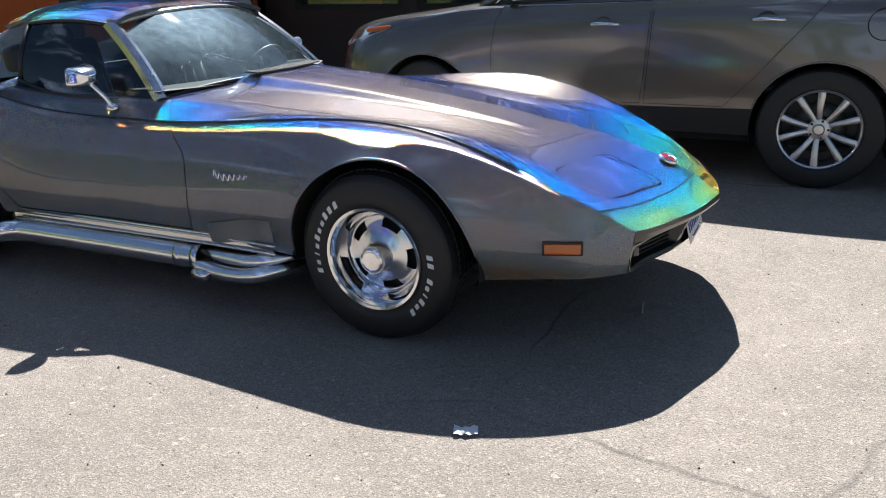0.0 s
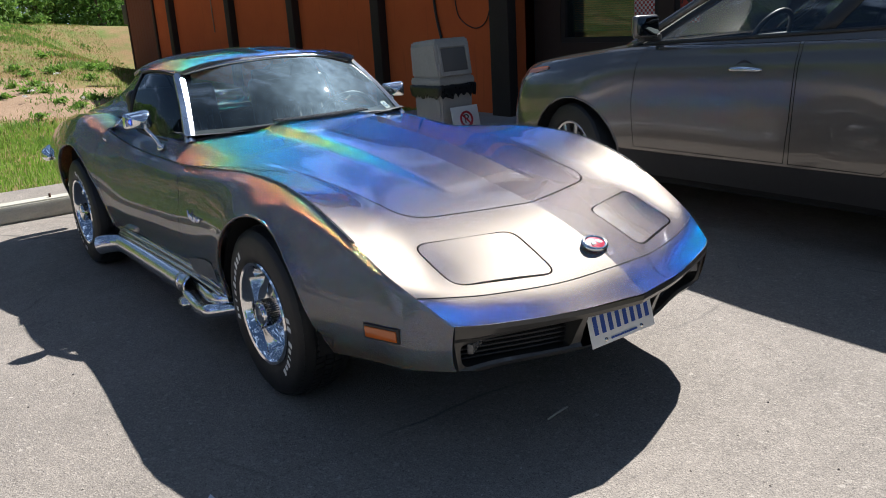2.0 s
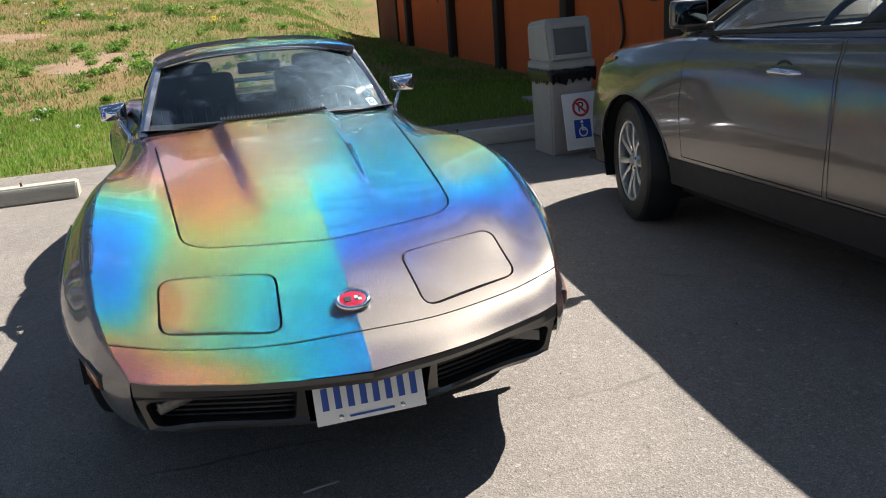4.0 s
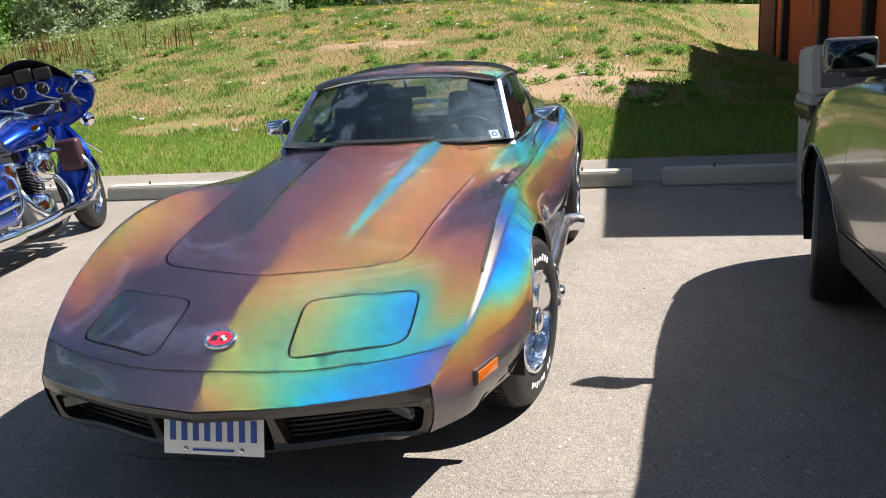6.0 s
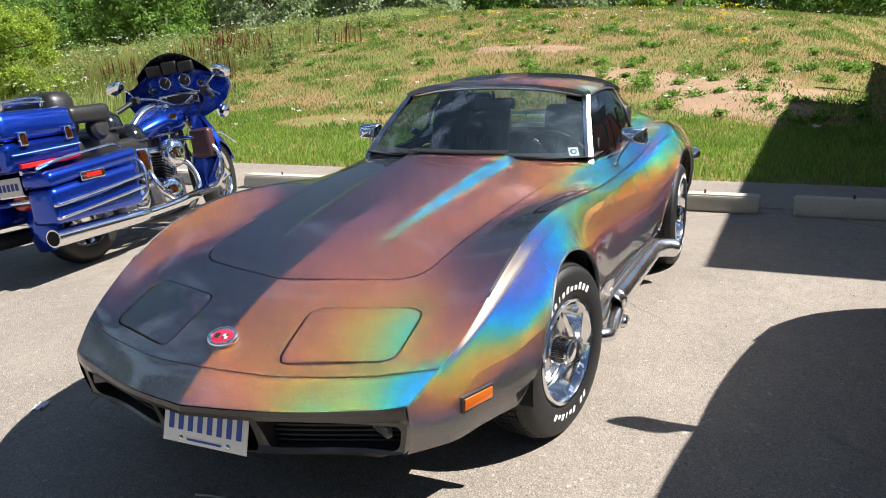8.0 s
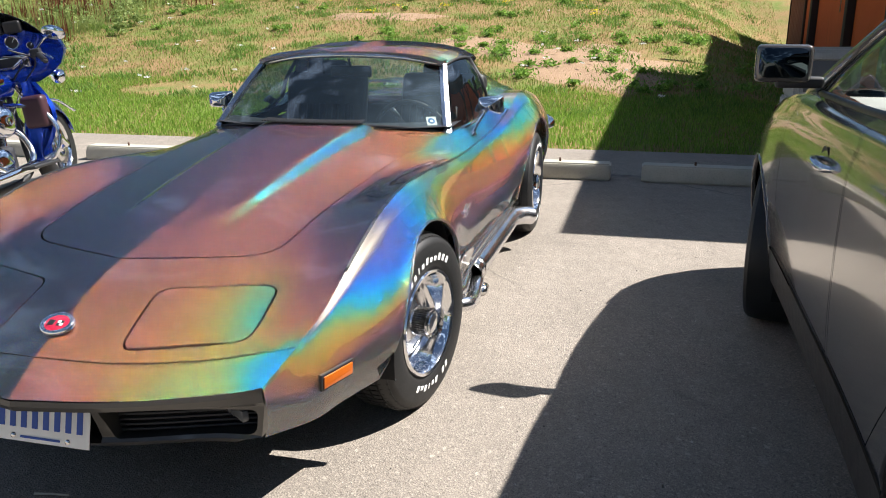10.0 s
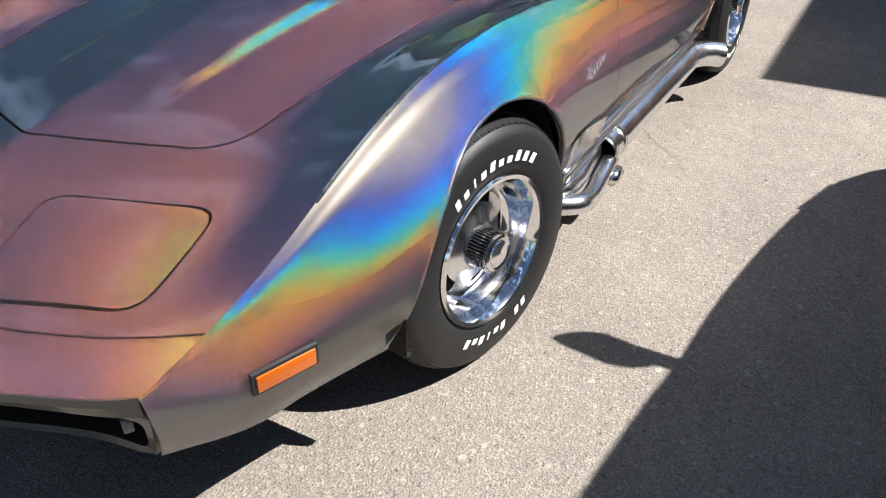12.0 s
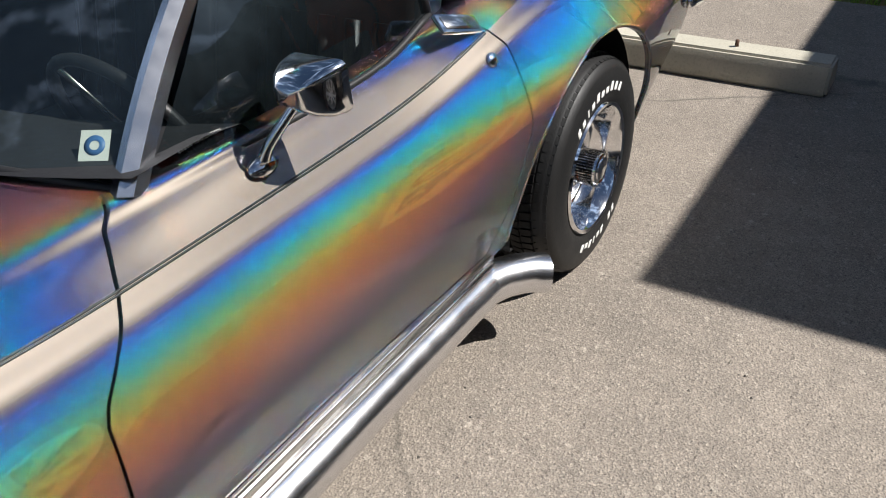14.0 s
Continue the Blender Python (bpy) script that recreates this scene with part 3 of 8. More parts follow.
# ---- litter bin and lot sign ----
litter_bin = thing("litter_bin", "beige pebbled litter bin with hooded top and black bag", "litter bin", pose(-3.40, 2.62, 0, 0, 0, 2) @ Matrix.Diagonal((0.60, 0.60, 1.0, 1.0)))
bm = bmesh.new()
rows = []
for z, h in ((0.0, 0.30), (0.02, 0.305), (0.70, 0.325), (0.72, 0.325)):
    rows.append([(x * h, y * h, z) for x, y in ((-1, -1), (1, -1), (1, 1), (-1, 1))])
vs = grid(bm, rows, True)
bm.faces.new(vs[-1])
bmesh.ops.bevel(bm, geom=[e for e in bm.edges if abs(e.verts[0].co.z - e.verts[1].co.z) > 0.1], offset=0.03, segments=3, affect="EDGES")
part("body", bm, BINSTONE, litter_bin, angle=40)
bm = bmesh.new()
rows = [[(x * 0.35, y * 0.35, z) for x, y in ((-1, -1), (1, -1), (1, 1), (-1, 1))] for z in (0.70, 0.77)]
vs = grid(bm, rows, True)
bm.faces.new(vs[0][::-1])
bm.faces.new(vs[-1])
bmesh.ops.bevel(bm, geom=list(bm.edges), offset=0.015, segments=2, affect="EDGES")
part("collar", bm, BINSTONE, litter_bin, angle=40)
bm = bmesh.new()
prism(bm, [(-0.33, 0.77), (0.33, 0.77), (0.345, 1.05), (0.31, 1.085), (-0.31, 1.085), (-0.345, 1.05)], "x", -0.33, 0.335)
for v in bm.verts:
    if v.co.x > 0:
        v.co.x -= 0.10 * (v.co.z - 0.77) / 0.31
        v.co.z += 0.03 * (v.co.z > 1.0)
bmesh.ops.bevel(bm, geom=list(bm.edges), offset=0.018, segments=2, affect="EDGES")
part("hood", bm, BINSTONE, litter_bin, angle=40)
FLAP = plain("grey_flap", (0.13, 0.125, 0.115), 0.6)
flap = boxed("flap", (0.0, 0.012, -0.24, 0.24, -0.105, 0.105), FLAP, litter_bin, "hinged grey push flap")
flap.matrix_basis = pose(0.288, 0, 0.925, 0, -18, 0)
for y0, y1, z0, z1 in ((-0.285, -0.245, -0.15, 0.15), (0.245, 0.285, -0.15, 0.15), (-0.245, 0.245, 0.11, 0.15), (-0.245, 0.245, -0.15, -0.11)):
    boxed("flap_frame", (-0.01, 0.028, y0, y1, z0, z1), BINSTONE, litter_bin, bevel=0.006).matrix_basis = pose(0.288, 0, 0.925, 0, -18, 0)
BAG = plain("black_bag", (0.012, 0.012, 0.013), 0.3, grain=0.8, scale=25)
bm = bmesh.new()
ring = []
for k in range(73):
    a = 2 * math.pi * k / 72
    c, s = math.cos(a), math.sin(a)
    d = 0.352 / max(abs(c), abs(s)) + 0.004
    ring.append((c * d, s * d, k))
rng = random.Random(4)
rows = [[(x * f, y * f, z + (rng.uniform(-0.03, 0.02) if z < 0.66 else rng.uniform(-0.006, 0.006))) for x, y, k in ring[:-1]] for z, f in ((0.71, 0.985), (0.705, 1.02), (0.67, 1.025), (0.61, 0.985))]
grid(bm, rows, True)
part("bag", bm, BAG, litter_bin, "black plastic bag hanging over the rim")

lot_sign = thing("parking_sign", "white no parking and disabled bay sign leaning on the bin", "sign", pose(-3.06, 2.66, 0.06, 0, -12, 2))
boxed("board", (-0.008, 0.008, -0.155, 0.155, 0.0, 0.46), WHITE, lot_sign, bevel=0.003)
bm = bmesh.new()
lathe(bm, [(0.056, 0.0), (0.056, 0.004), (0.076, 0.004), (0.076, 0.0)], 40, "x", pose(0.009, 0, 0.34))
part("ring", bm, plain("sign_red", (0.50, 0.02, 0.03), 0.5), lot_sign, "red prohibition ring")
boxed("slash", (0.0092, 0.0125, -0.066, 0.066, -0.008, 0.008), plain("sign_red", (0.50, 0.02, 0.03), 0.5), lot_sign, bevel=0).matrix_basis = pose(0, 0, 0.34, -45, 0, 0)
flat_text("letter", "P", 0.115, BLACK, pose(0.011, 0, 0.34, 90, 0, 90), lot_sign, 0.001)
boxed("blue_panel", (0.0085, 0.011, -0.075, 0.075, 0.09, 0.24), plain("sign_blue", (0.02, 0.07, 0.35), 0.5), lot_sign, bevel=0)
bm = bmesh.new()
lathe(bm, [(0.030, 0.0), (0.030, 0.003), (0.041, 0.003), (0.041, 0.0)], 24, "x", pose(0.0115, 0.0, 0.14))
box(bm, 0.0115, 0.0145, -0.012, 0.004, 0.15, 0.205)
box(bm, 0.0115, 0.0145, -0.012, 0.035, 0.15, 0.162)
lathe(bm, [(0.0001, 0.003), (0.013, 0.003), (0.013, 0.0)], 16, "x", pose(0.0115, -0.005, 0.222))
part("symbol", bm, WHITE, lot_sign, "white wheelchair symbol", smooth=False)


# ---- sports car ----
# half sections from the middle outwards: crown, dome line, bonnet edge, valley, fender crest, shoulder, flank, lower flank, sill
LINES = (
    ((1.078, 0, .459), (1.035, .220, .457), (.958, .440, .454), (.920, .540, .459), (.885, .600, .466), (.884, .604, .452), (.877, .606, .400), (.868, .600, .350), (.862, .585, .308)),
    ((.974, 0, .530), (.935, .220, .517), (.868, .440, .520), (.818, .560, .528), (.770, .650, .536), (.758, .664, .512), (.745, .690, .420), (.735, .687, .350), (.730, .668, .300)),
    ((.770, 0, .620), (.735, .220, .604), (.675, .440, .597), (.655, .560, .588), (.630, .684, .607), (.620, .708, .580), (.600, .742, .460), (.590, .732, .360), (.585, .700, .290)),
    ((.573, 0, .680), (.535, .220, .669), (.470, .440, .670), (.455, .570, .674), (.450, .700, .697), (.445, .738, .660), (.430, .805, .530), (.425, .800, .390), (.420, .745, .280)),
    ((.250, 0, .738), (.230, .220, .731), (.210, .450, .722), (.205, .570, .742), (.200, .705, .779), (.200, .751, .742), (.200, .838, .610), (.200, .862, .450), (.200, .820, .280)),
    ((-.100, 0, .783), (-.100, .220, .777), (-.100, .470, .757), (-.100, .580, .773), (-.100, .703, .806), (-.100, .756, .768), (-.100, .848, .630), (-.100, .866, .460), (-.100, .820, .280)),
    ((-.450, 0, .818), (-.450, .220, .815), (-.450, .500, .789), (-.450, .600, .781), (-.450, .701, .785), (-.450, .749, .738), (-.450, .803, .600), (-.450, .815, .450), (-.450, .783, .290)),
    ((-.850, 0, .850), (-.850, .220, .847), (-.850, .530, .818), (-.850, .620, .786), (-.850, .700, .750), (-.850, .742, .700), (-.850, .780, .580), (-.850, .795, .450), (-.850, .770, .300)),
    ((-1.100, 0, .860), (-1.100, .220, .857), (-1.100, .560, .832), (-1.100, .635, .800), (-1.100, .698, .748), (-1.100, .740, .698), (-1.100, .778, .580), (-1.100, .793, .450), (-1.100, .768, .300)),
    ((-1.400, 0, .860), (-1.400, .220, .857), (-1.400, .590, .835), (-1.400, .648, .810), (-1.400, .700, .750), (-1.400, .742, .700), (-1.400, .780, .580), (-1.400, .795, .450), (-1.400, .770, .300)),
    ((-1.750, 0, .860), (-1.750, .220, .857), (-1.750, .590, .840), (-1.750, .655, .825), (-1.750, .718, .775), (-1.750, .760, .724), (-1.750, .798, .600), (-1.750, .813, .460), (-1.750, .788, .300)),
    ((-2.020, 0, .865), (-2.020, .220, .862), (-2.020, .570, .862), (-2.020, .655, .868), (-2.020, .742, .850), (-2.020, .788, .800), (-2.020, .842, .650), (-2.020, .830, .480), (-2.020, .792, .300)),
    ((-2.300, 0, .870), (-2.300, .220, .868), (-2.300, .520, .876), (-2.300, .635, .890), (-2.300, .738, .889), (-2.300, .803, .845), (-2.300, .882, .690), (-2.300, .886, .500), (-2.300, .850, .300)),
    ((-2.600, 0, .868), (-2.600, .220, .866), (-2.600, .490, .868), (-2.600, .600, .876), (-2.600, .722, .876), (-2.600, .792, .832), (-2.600, .880, .690), (-2.600, .884, .500), (-2.600, .850, .300)),
    ((-3.000, 0, .850), (-3.000, .220, .848), (-3.000, .460, .842), (-3.000, .570, .838), (-3.000, .690, .830), (-3.000, .755, .790), (-3.000, .832, .660), (-3.000, .830, .480), (-3.000, .780, .310)),
    ((-3.400, 0, .800), (-3.400, .220, .798), (-3.400, .440, .792), (-3.400, .540, .785), (-3.400, .645, .775), (-3.400, .705, .735), (-3.400, .772, .620), (-3.400, .770, .480), (-3.400, .720, .330)),
    ((-3.620, 0, .755), (-3.640, .220, .753), (-3.640, .420, .748), (-3.630, .510, .742), (-3.620, .605, .733), (-3.610, .660, .700), (-3.600, .712, .600), (-3.580, .705, .480), (-3.560, .660, .350)),
)
BODY_SUB = 9


def dome(x, y):
    """The raised middle of the bonnet with its two tapering flanks."""
    k = (-0.93 - x) / (-0.93 - 0.36)
    if k < -0.08 or k > 1:
        return 0.0
    half = 0.268 - 0.075 * k
    width = 0.080 - 0.048 * k
    high = 0.0335 * (1 - k) ** 0.7 if k > 0 else 0.0335 * (1 + k / 0.08)
    t = min(1, max(0, (half + width / 2 - abs(y)) / width))
    return high * t * t * (3 - 2 * t)


def body_rows():
    """The whole right-hand and left-hand skin as rows of places, from nose to tail."""
    lines = []
    for j in range(9):
        lines.append(curve_points([Vector(s[j]) for s in LINES], BODY_SUB))
    # fair the long lines behind the nose
    for ln in lines:
        for _ in range(26):
            old = [p.copy() for p in ln]
            for k in range(16, len(ln) - 12):
                w = min(1.0, (k - 15) / 14) * 0.5
                ln[k] = old[k] * (1 - w) + (old[k - 1] + old[k + 1]) * (w / 2)
    rows = []
    for k in range(len(lines[0])):
        pts = [ln[k] for ln in lines]
        top = curve_points(pts[:5], 9)
        side = curve_points(pts[4:], 7)
        half = top + side[1:]
        rows.append(half)
    out = []
    for half in rows:
        out.append([Vector((p.x, -p.y, p.z)) for p in half[:0:-1]] + half)
    return out, 36, 28


ROWS_BODY, TOP_STEPS, SIDE_STEPS = body_rows()
CREST_COLS = (28, 28 + 72)
ARCHES = ((0.025, 0.315, 0.372), (-2.365, 0.335, 0.395))


def skin_mesh():
    bm = bmesh.new()
    vs = grid(bm, ROWS_BODY)
    bm.normal_update()
    # the cabin is open
    doomed = [f for f in bm.faces if -1.98 < f.calc_center_median().x < -1.10 and abs(f.calc_center_median().y) < 0.61]
    bmesh.ops.delete(bm, geom=doomed, context="FACES")
    return bm


def cut_out(bm, outline, axis, keep_test, gap):
    """Cuts a convex outline out of a sheet and returns it as a sheet of its own, with an open joint between them."""
    def plane(p, q):
        d = Vector(q) - Vector(p)
        nrm = Vector((d.y, -d.x))
        if axis == "x":
            return Vector((0, p[0], p[1])), Vector((0, nrm.x, nrm.y)).normalized()
        if axis == "z":
            return Vector((p[0], p[1], 0)), Vector((nrm.x, nrm.y, 0)).normalized()
        return Vector((p[0], 0, p[1])), Vector((nrm.x, 0, nrm.y)).normalized()
    n = len(outline)
    area = sum(outline[k][0] * outline[(k + 1) % n][1] - outline[(k + 1) % n][0] * outline[k][1] for k in range(n))
    pts = outline if area > 0 else outline[::-1]
    inside = [f for f in bm.faces if keep_test(f.calc_center_median())]
    planes = [plane(pts[k], pts[(k + 1) % n]) for k in range(n)]

    def slice_in(faces, grow):
        for co, no in planes:
            c = co + no * grow
            geom = list({v for f in faces for v in f.verts} | {e for f in faces for e in f.edges}) + list(faces)
            res = bmesh.ops.bisect_plane(bm, geom=geom, plane_co=c, plane_no=no, dist=1e-5)
            fs = [g for g in res["geom"] if isinstance(g, bmesh.types.BMFace)] + [f for f in faces if f.is_valid]
            faces = [f for f in set(fs) if f.is_valid and (f.calc_center_median() - c).dot(no) < 0]
        return faces
    inside = slice_in(inside, gap / 2)
    core = slice_in(inside, -gap / 2)
    def within(f, grow):
        c = f.calc_center_median()
        return keep_test(c) and all((c - co - no * grow).dot(no) < 0 for co, no in planes)
    core = [f for f in bm.faces if within(f, -gap / 2)]
    ring_all = [f for f in bm.faces if within(f, gap / 2)]
    piece = bmesh.new()
    seen = {}
    for f in core:
        for v in f.verts:
            if v not in seen:
                seen[v] = piece.verts.new(v.co)
        piece.faces.new([seen[v] for v in f.verts])
    bmesh.ops.delete(bm, geom=list(set(ring_all) | set(core)), context="FACES")
    bmesh.ops.dissolve_degenerate(piece, dist=1e-5, edges=list(piece.edges))
    return piece


def edge_down(bm, way, depth):
    """Turns the free edges of a sheet inwards, so that it shows a thickness."""
    es = [e for e in bm.edges if e.is_boundary]
    for e in es:
        e.smooth = False
    res = bmesh.ops.extrude_edge_only(bm, edges=es)
    for g in res["geom"]:
        if isinstance(g, bmesh.types.BMVert):
            g.co += Vector(way(g.co)) * depth


def sharpen_crest(bm):
    bm.normal_update()
    for e in bm.edges:
        if len(e.link_faces) == 2 and e.calc_face_angle(0) > radians(16):
            e.smooth = False
        a, b = e.verts[0].co, e.verts[1].co
        if abs(a.y) + abs(b.y) < 1e-4 and min(a.x, b.x) > -0.3:
            e.smooth = False


car = thing("sports_car", "gunmetal sports coupe with rainbow diffractive paint and chrome side pipes", "car")
body_bm = skin_mesh()
# wheel openings
for ax, az, r in ARCHES:
    ring = [(ax + r * (1.0 + 0.10 * max(0, math.cos(a)) ** 2 * max(0, -math.sin(a) + 0.3)) * math.cos(a), az + r * math.sin(a)) for a in (2 * math.pi * k / 48 for k in range(48))]
    for s in (1, -1):
        cut_out(body_bm, ring, "y", lambda v, s=s: v.y * s > 0.55 and v.z < 0.79 and abs(v.x - ax) < 0.6, 0.0).free()
HOOD = rounded([(0.577, 0.0), (0.437, 0.438), (-0.985, 0.555), (-0.90, 0.0), (-0.985, -0.555), (0.437, -0.438)], [0.02, 0.10, 0.05, 0.0001, 0.05, 0.10], 6)
HOOD = [p for p in HOOD if p[0] > -0.94 or abs(p[1]) > 0.3]
lids = {}
for s in (1, -1):
    lids[s] = rounded([(0.675, s * 0.186), (0.566, s * 0.515), (0.790, s * 0.517), (0.902, s * 0.200)], [0.045, 0.05, 0.05, 0.045], 6)


def on_top(v):
    return v.z > 0.42 and abs(v.y) < 0.64


hood_bm = cut_out(body_bm, [tuple(p) for p in HOOD], "z", lambda v: on_top(v) and -1.05 < v.x < 0.62, 0.0062)
hood_bm2 = {}
for s in (1, -1):
    hood_bm2[s] = cut_out(body_bm, [tuple(p) for p in lids[s]], "z", lambda v, s=s: on_top(v) and v.x > 0.5 and v.y * s > 0.12, 0.0062)
doors = {}
DOOR = [(-0.86, 0.33), (-0.847, 0.50), (-0.862, 0.62), (-0.905, 0.70), (-0.965, 0.757), (-1.03, 0.80), (-1.09, 0.86), (-1.93, 0.93), (-1.99, 0.80), (-2.0, 0.62), (-1.93, 0.43), (-1.86, 0.33)]
for s in (1, -1):
    doors[s] = cut_out(body_bm, DOOR, "y", lambda v, s=s: v.y * s > 0.58 and -2.1 < v.x < -0.75, 0.0052)
# nose cover: all that lies ahead of the seam behind the bumper
nose_bm = bmesh.new()
seen = {}
SEAM_ROW = BODY_SUB
front_faces = []
for f in body_bm.faces:
    c = f.calc_center_median()
    yy = abs(c.y)
    seam_x = 0.974 - 0.18 * (yy / 0.44) ** 1.35 * 0.59 if yy < 0.44 else (0.868 - (yy - 0.44) * 0.466)
    if c.x > 0.70 and c.x > seam_x - (0.52 - c.z) * 0.20 * (1 if c.z < 0.52 else 0):
        front_faces.append(f)
for f in front_faces:
    for v in f.verts:
        if v not in seen:
            seen[v] = nose_bm.verts.new(v.co)
    nose_bm.faces.new([seen[v] for v in f.verts])
bmesh.ops.delete(body_bm, geom=front_faces, context="FACES")
# raise the dome, with fine strips along its flanks
for y in np.linspace(0.14, 0.335, 19):
    for s in (1, -1):
        bmesh.ops.bisect_plane(hood_bm, geom=list(hood_bm.verts) + list(hood_bm.edges) + list(hood_bm.faces), plane_co=(0, s * float(y), 0), plane_no=(0, 1, 0), dist=1e-5)
for b in (hood_bm, body_bm):
    for v in b.verts:
        if -1.06 < v.co.x < 0.4 and abs(v.co.y) < 0.35 and v.co.z > 0.6:
            v.co.z += dome(v.co.x, v.co.y)
edge_down(hood_bm, lambda c: (0, 0, -1), 0.012)
for s in (1, -1):
    for v in hood_bm2[s].verts:
        v.co.z += 0.003 - 0.16 * (abs(v.co.y) - 0.345) ** 2
    edge_down(hood_bm2[s], lambda c: (0, 0, -1), 0.010)
    edge_down(doors[s], lambda c: (0, -1 if c.y > 0 else 1, 0), 0.010)
edge_down(body_bm, lambda c: (0, -0.9 * (1 if c.y > 0 else -1), -0.1) if abs(c.y) > 0.6 else (0, 0, -1), 0.016)
for b in (body_bm, hood_bm, nose_bm, *hood_bm2.values(), *doors.values()):
    sharpen_crest(b)
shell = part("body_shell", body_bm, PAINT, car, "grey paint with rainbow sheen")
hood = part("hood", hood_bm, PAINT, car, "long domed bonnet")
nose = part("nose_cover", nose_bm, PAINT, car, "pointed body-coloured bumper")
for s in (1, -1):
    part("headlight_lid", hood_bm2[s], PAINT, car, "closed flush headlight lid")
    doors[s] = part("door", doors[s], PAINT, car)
# dark liner right under the skin closes the joints
bm = bmesh.new()
inner = [[Vector((p.x - 0.01, p.y * 0.975, p.z - 0.016)) for p in row[16:-16]] for row in ROWS_BODY[2:]]
grid(bm, inner)
doomed = [f for f in bm.faces if -1.99 < f.calc_center_median().x < -1.06 and abs(f.calc_center_median().y) < 0.62]
bmesh.ops.delete(bm, geom=doomed, context="FACES")
for ax, az, r in ARCHES:
    doomed = [f for f in bm.faces if abs(f.calc_center_median().y) > 0.5 and math.hypot(f.calc_center_median().x - ax, f.calc_center_median().z - az) < r + 0.02 and f.calc_center_median().z < 0.74]
    bmesh.ops.delete(bm, geom=doomed, context="FACES")
part("inner_liner", bm, GAP, car)
# front fascia under the edge of the nose
edge = [(p.x, p.y) for p in ROWS_BODY[0][28:101]]
exs, eys = [p[0] for p in edge], [p[1] for p in edge]


def nose_x(y):
    return float(np.interp(y, eys, exs))


FASCIA = ((0.0, .4545), (.003, .440), (-.006, .424), (-.040, .408), (-.062, .360), (-.080, .312), (-.072, .300), (-.085, .284), (-.14, .262), (-.22, .250))
bm = bmesh.new()
rows = []
for dx, zz in FASCIA:
    row = []
    for k in range(81):
        y = -0.6 + 1.2 * k / 80
        w = 1 - (abs(y) / 0.6) ** 8
        z = max(zz, 0.312 - 0.062 * ease(0.62, 0.42, abs(y))) + (0.012 * (abs(y) / 0.6) ** 5 if zz > 0.43 else 0.0)
        row.append(Vector((nose_x(y) + dx * (0.25 + 0.75 * w), y * (1 - 0.05 * max(0, (.42 - z)) / .15), z)))
    rows.append(row)
grid(bm, rows)
for s in (1, -1):
    op = rounded([(s * 0.190, 0.410), (s * 0.580, 0.398), (s * 0.562, 0.312), (s * 0.200, 0.308)], [0.010, 0.025, 0.03, 0.012], 4)
    cut_out(bm, [tuple(p) for p in op], "x", lambda v, s=s: v.x > 0.6 and v.y * s > 0.1, 0.0).free()
cut_out(bm, [(-0.172, 0.412), (-0.165, 0.296), (0.165, 0.296), (0.172, 0.412)], "x", lambda v: v.x > 0.6 and abs(v.y) < 0.2, 0.0).free()
edge_down(bm, lambda c: (-1, 0, 0), 0.06)
sharpen_crest(bm)
# darker copy of the car paint: shade under the nose put into colour
part("front_fascia", bm, plain("gunmetal_cover", (0.055, 0.052, 0.047), 0.36, 0.4, coat=0.5), car, "underside of the nose with shade painted in and two grille openings")
for s in (1, -1):
    gr = part("grille", bmesh.new(), BLACK, car, "black recessed grille")
    bm = bmesh.new()
    n = 12
    grid(bm, [[(nose_x(s * y) - 0.13, s * y, z) for y in np.linspace(0.17, 0.585, n)] for z in (0.285, 0.42)])
    part("backing", bm, GAP, gr)
    for k in range(6):
        bm = bmesh.new()
        tube(bm, [(nose_x(s * y) - 0.115, s * y, 0.318 + k * 0.0155) for y in np.linspace(0.19, 0.575, 10)], 0.0045, 6)
        part("bar", bm, BLACK, gr)
    lamp = boxed("parking_lamp", (-0.02, 0.0, -0.06, 0.06, -0.017, 0.017), plain("frosted_lens", (0.10, 0.10, 0.10), 0.25, coat=0.5), gr, "frosted clear parking lamp", 0.006)
    lamp.matrix_basis = pose(nose_x(0.49) - 0.082, s * 0.49, 0.376, 0, 0, -s * 33)
# near-black block in place of the shade behind the plate
bm = bmesh.new()
box(bm, 0.88, 0.90, -0.2, 0.2, 0.27, 0.44)
part("plate_recess", bm, GAP, car)
# number plate with its frame bolts
plate = part("number_plate", bmesh.new(), WHITE, car, "white plate with blue marks")
pm = pose(0.992, 0, 0.345, 0, -15, 0)
b = boxed("sheet", (-0.003, 0.0, -0.151, 0.151, -0.0545, 0.0545), WHITE, plate, bevel=0.0012)
b.matrix_basis = pm
PLATE_BLUE = plain("plate_blue", (0.02, 0.07, 0.33), 0.5)
for k in range(8):
    b = boxed("mark", (0.0006, 0.002, -0.0088, 0.0088, -0.026, 0.034), PLATE_BLUE, plate, bevel=0)
    b.matrix_basis = pm @ pose(0, -0.122 + k * 0.0348, 0.010)
b = boxed("mark", (0.0006, 0.002, -0.062, 0.062, -0.003, 0.003), PLATE_BLUE, plate, bevel=0)
b.matrix_basis = pm @ pose(0, 0, -0.041)
for y in (-0.085, 0.085):
    bm = bmesh.new()
    lathe(bm, [(0.0001, 0.004), (0.006, 0.004), (0.008, 0.0)], 16, "x")
    part("bolt", bm, STEEL, plate).matrix_basis = pm @ pose(0, y, -0.040)
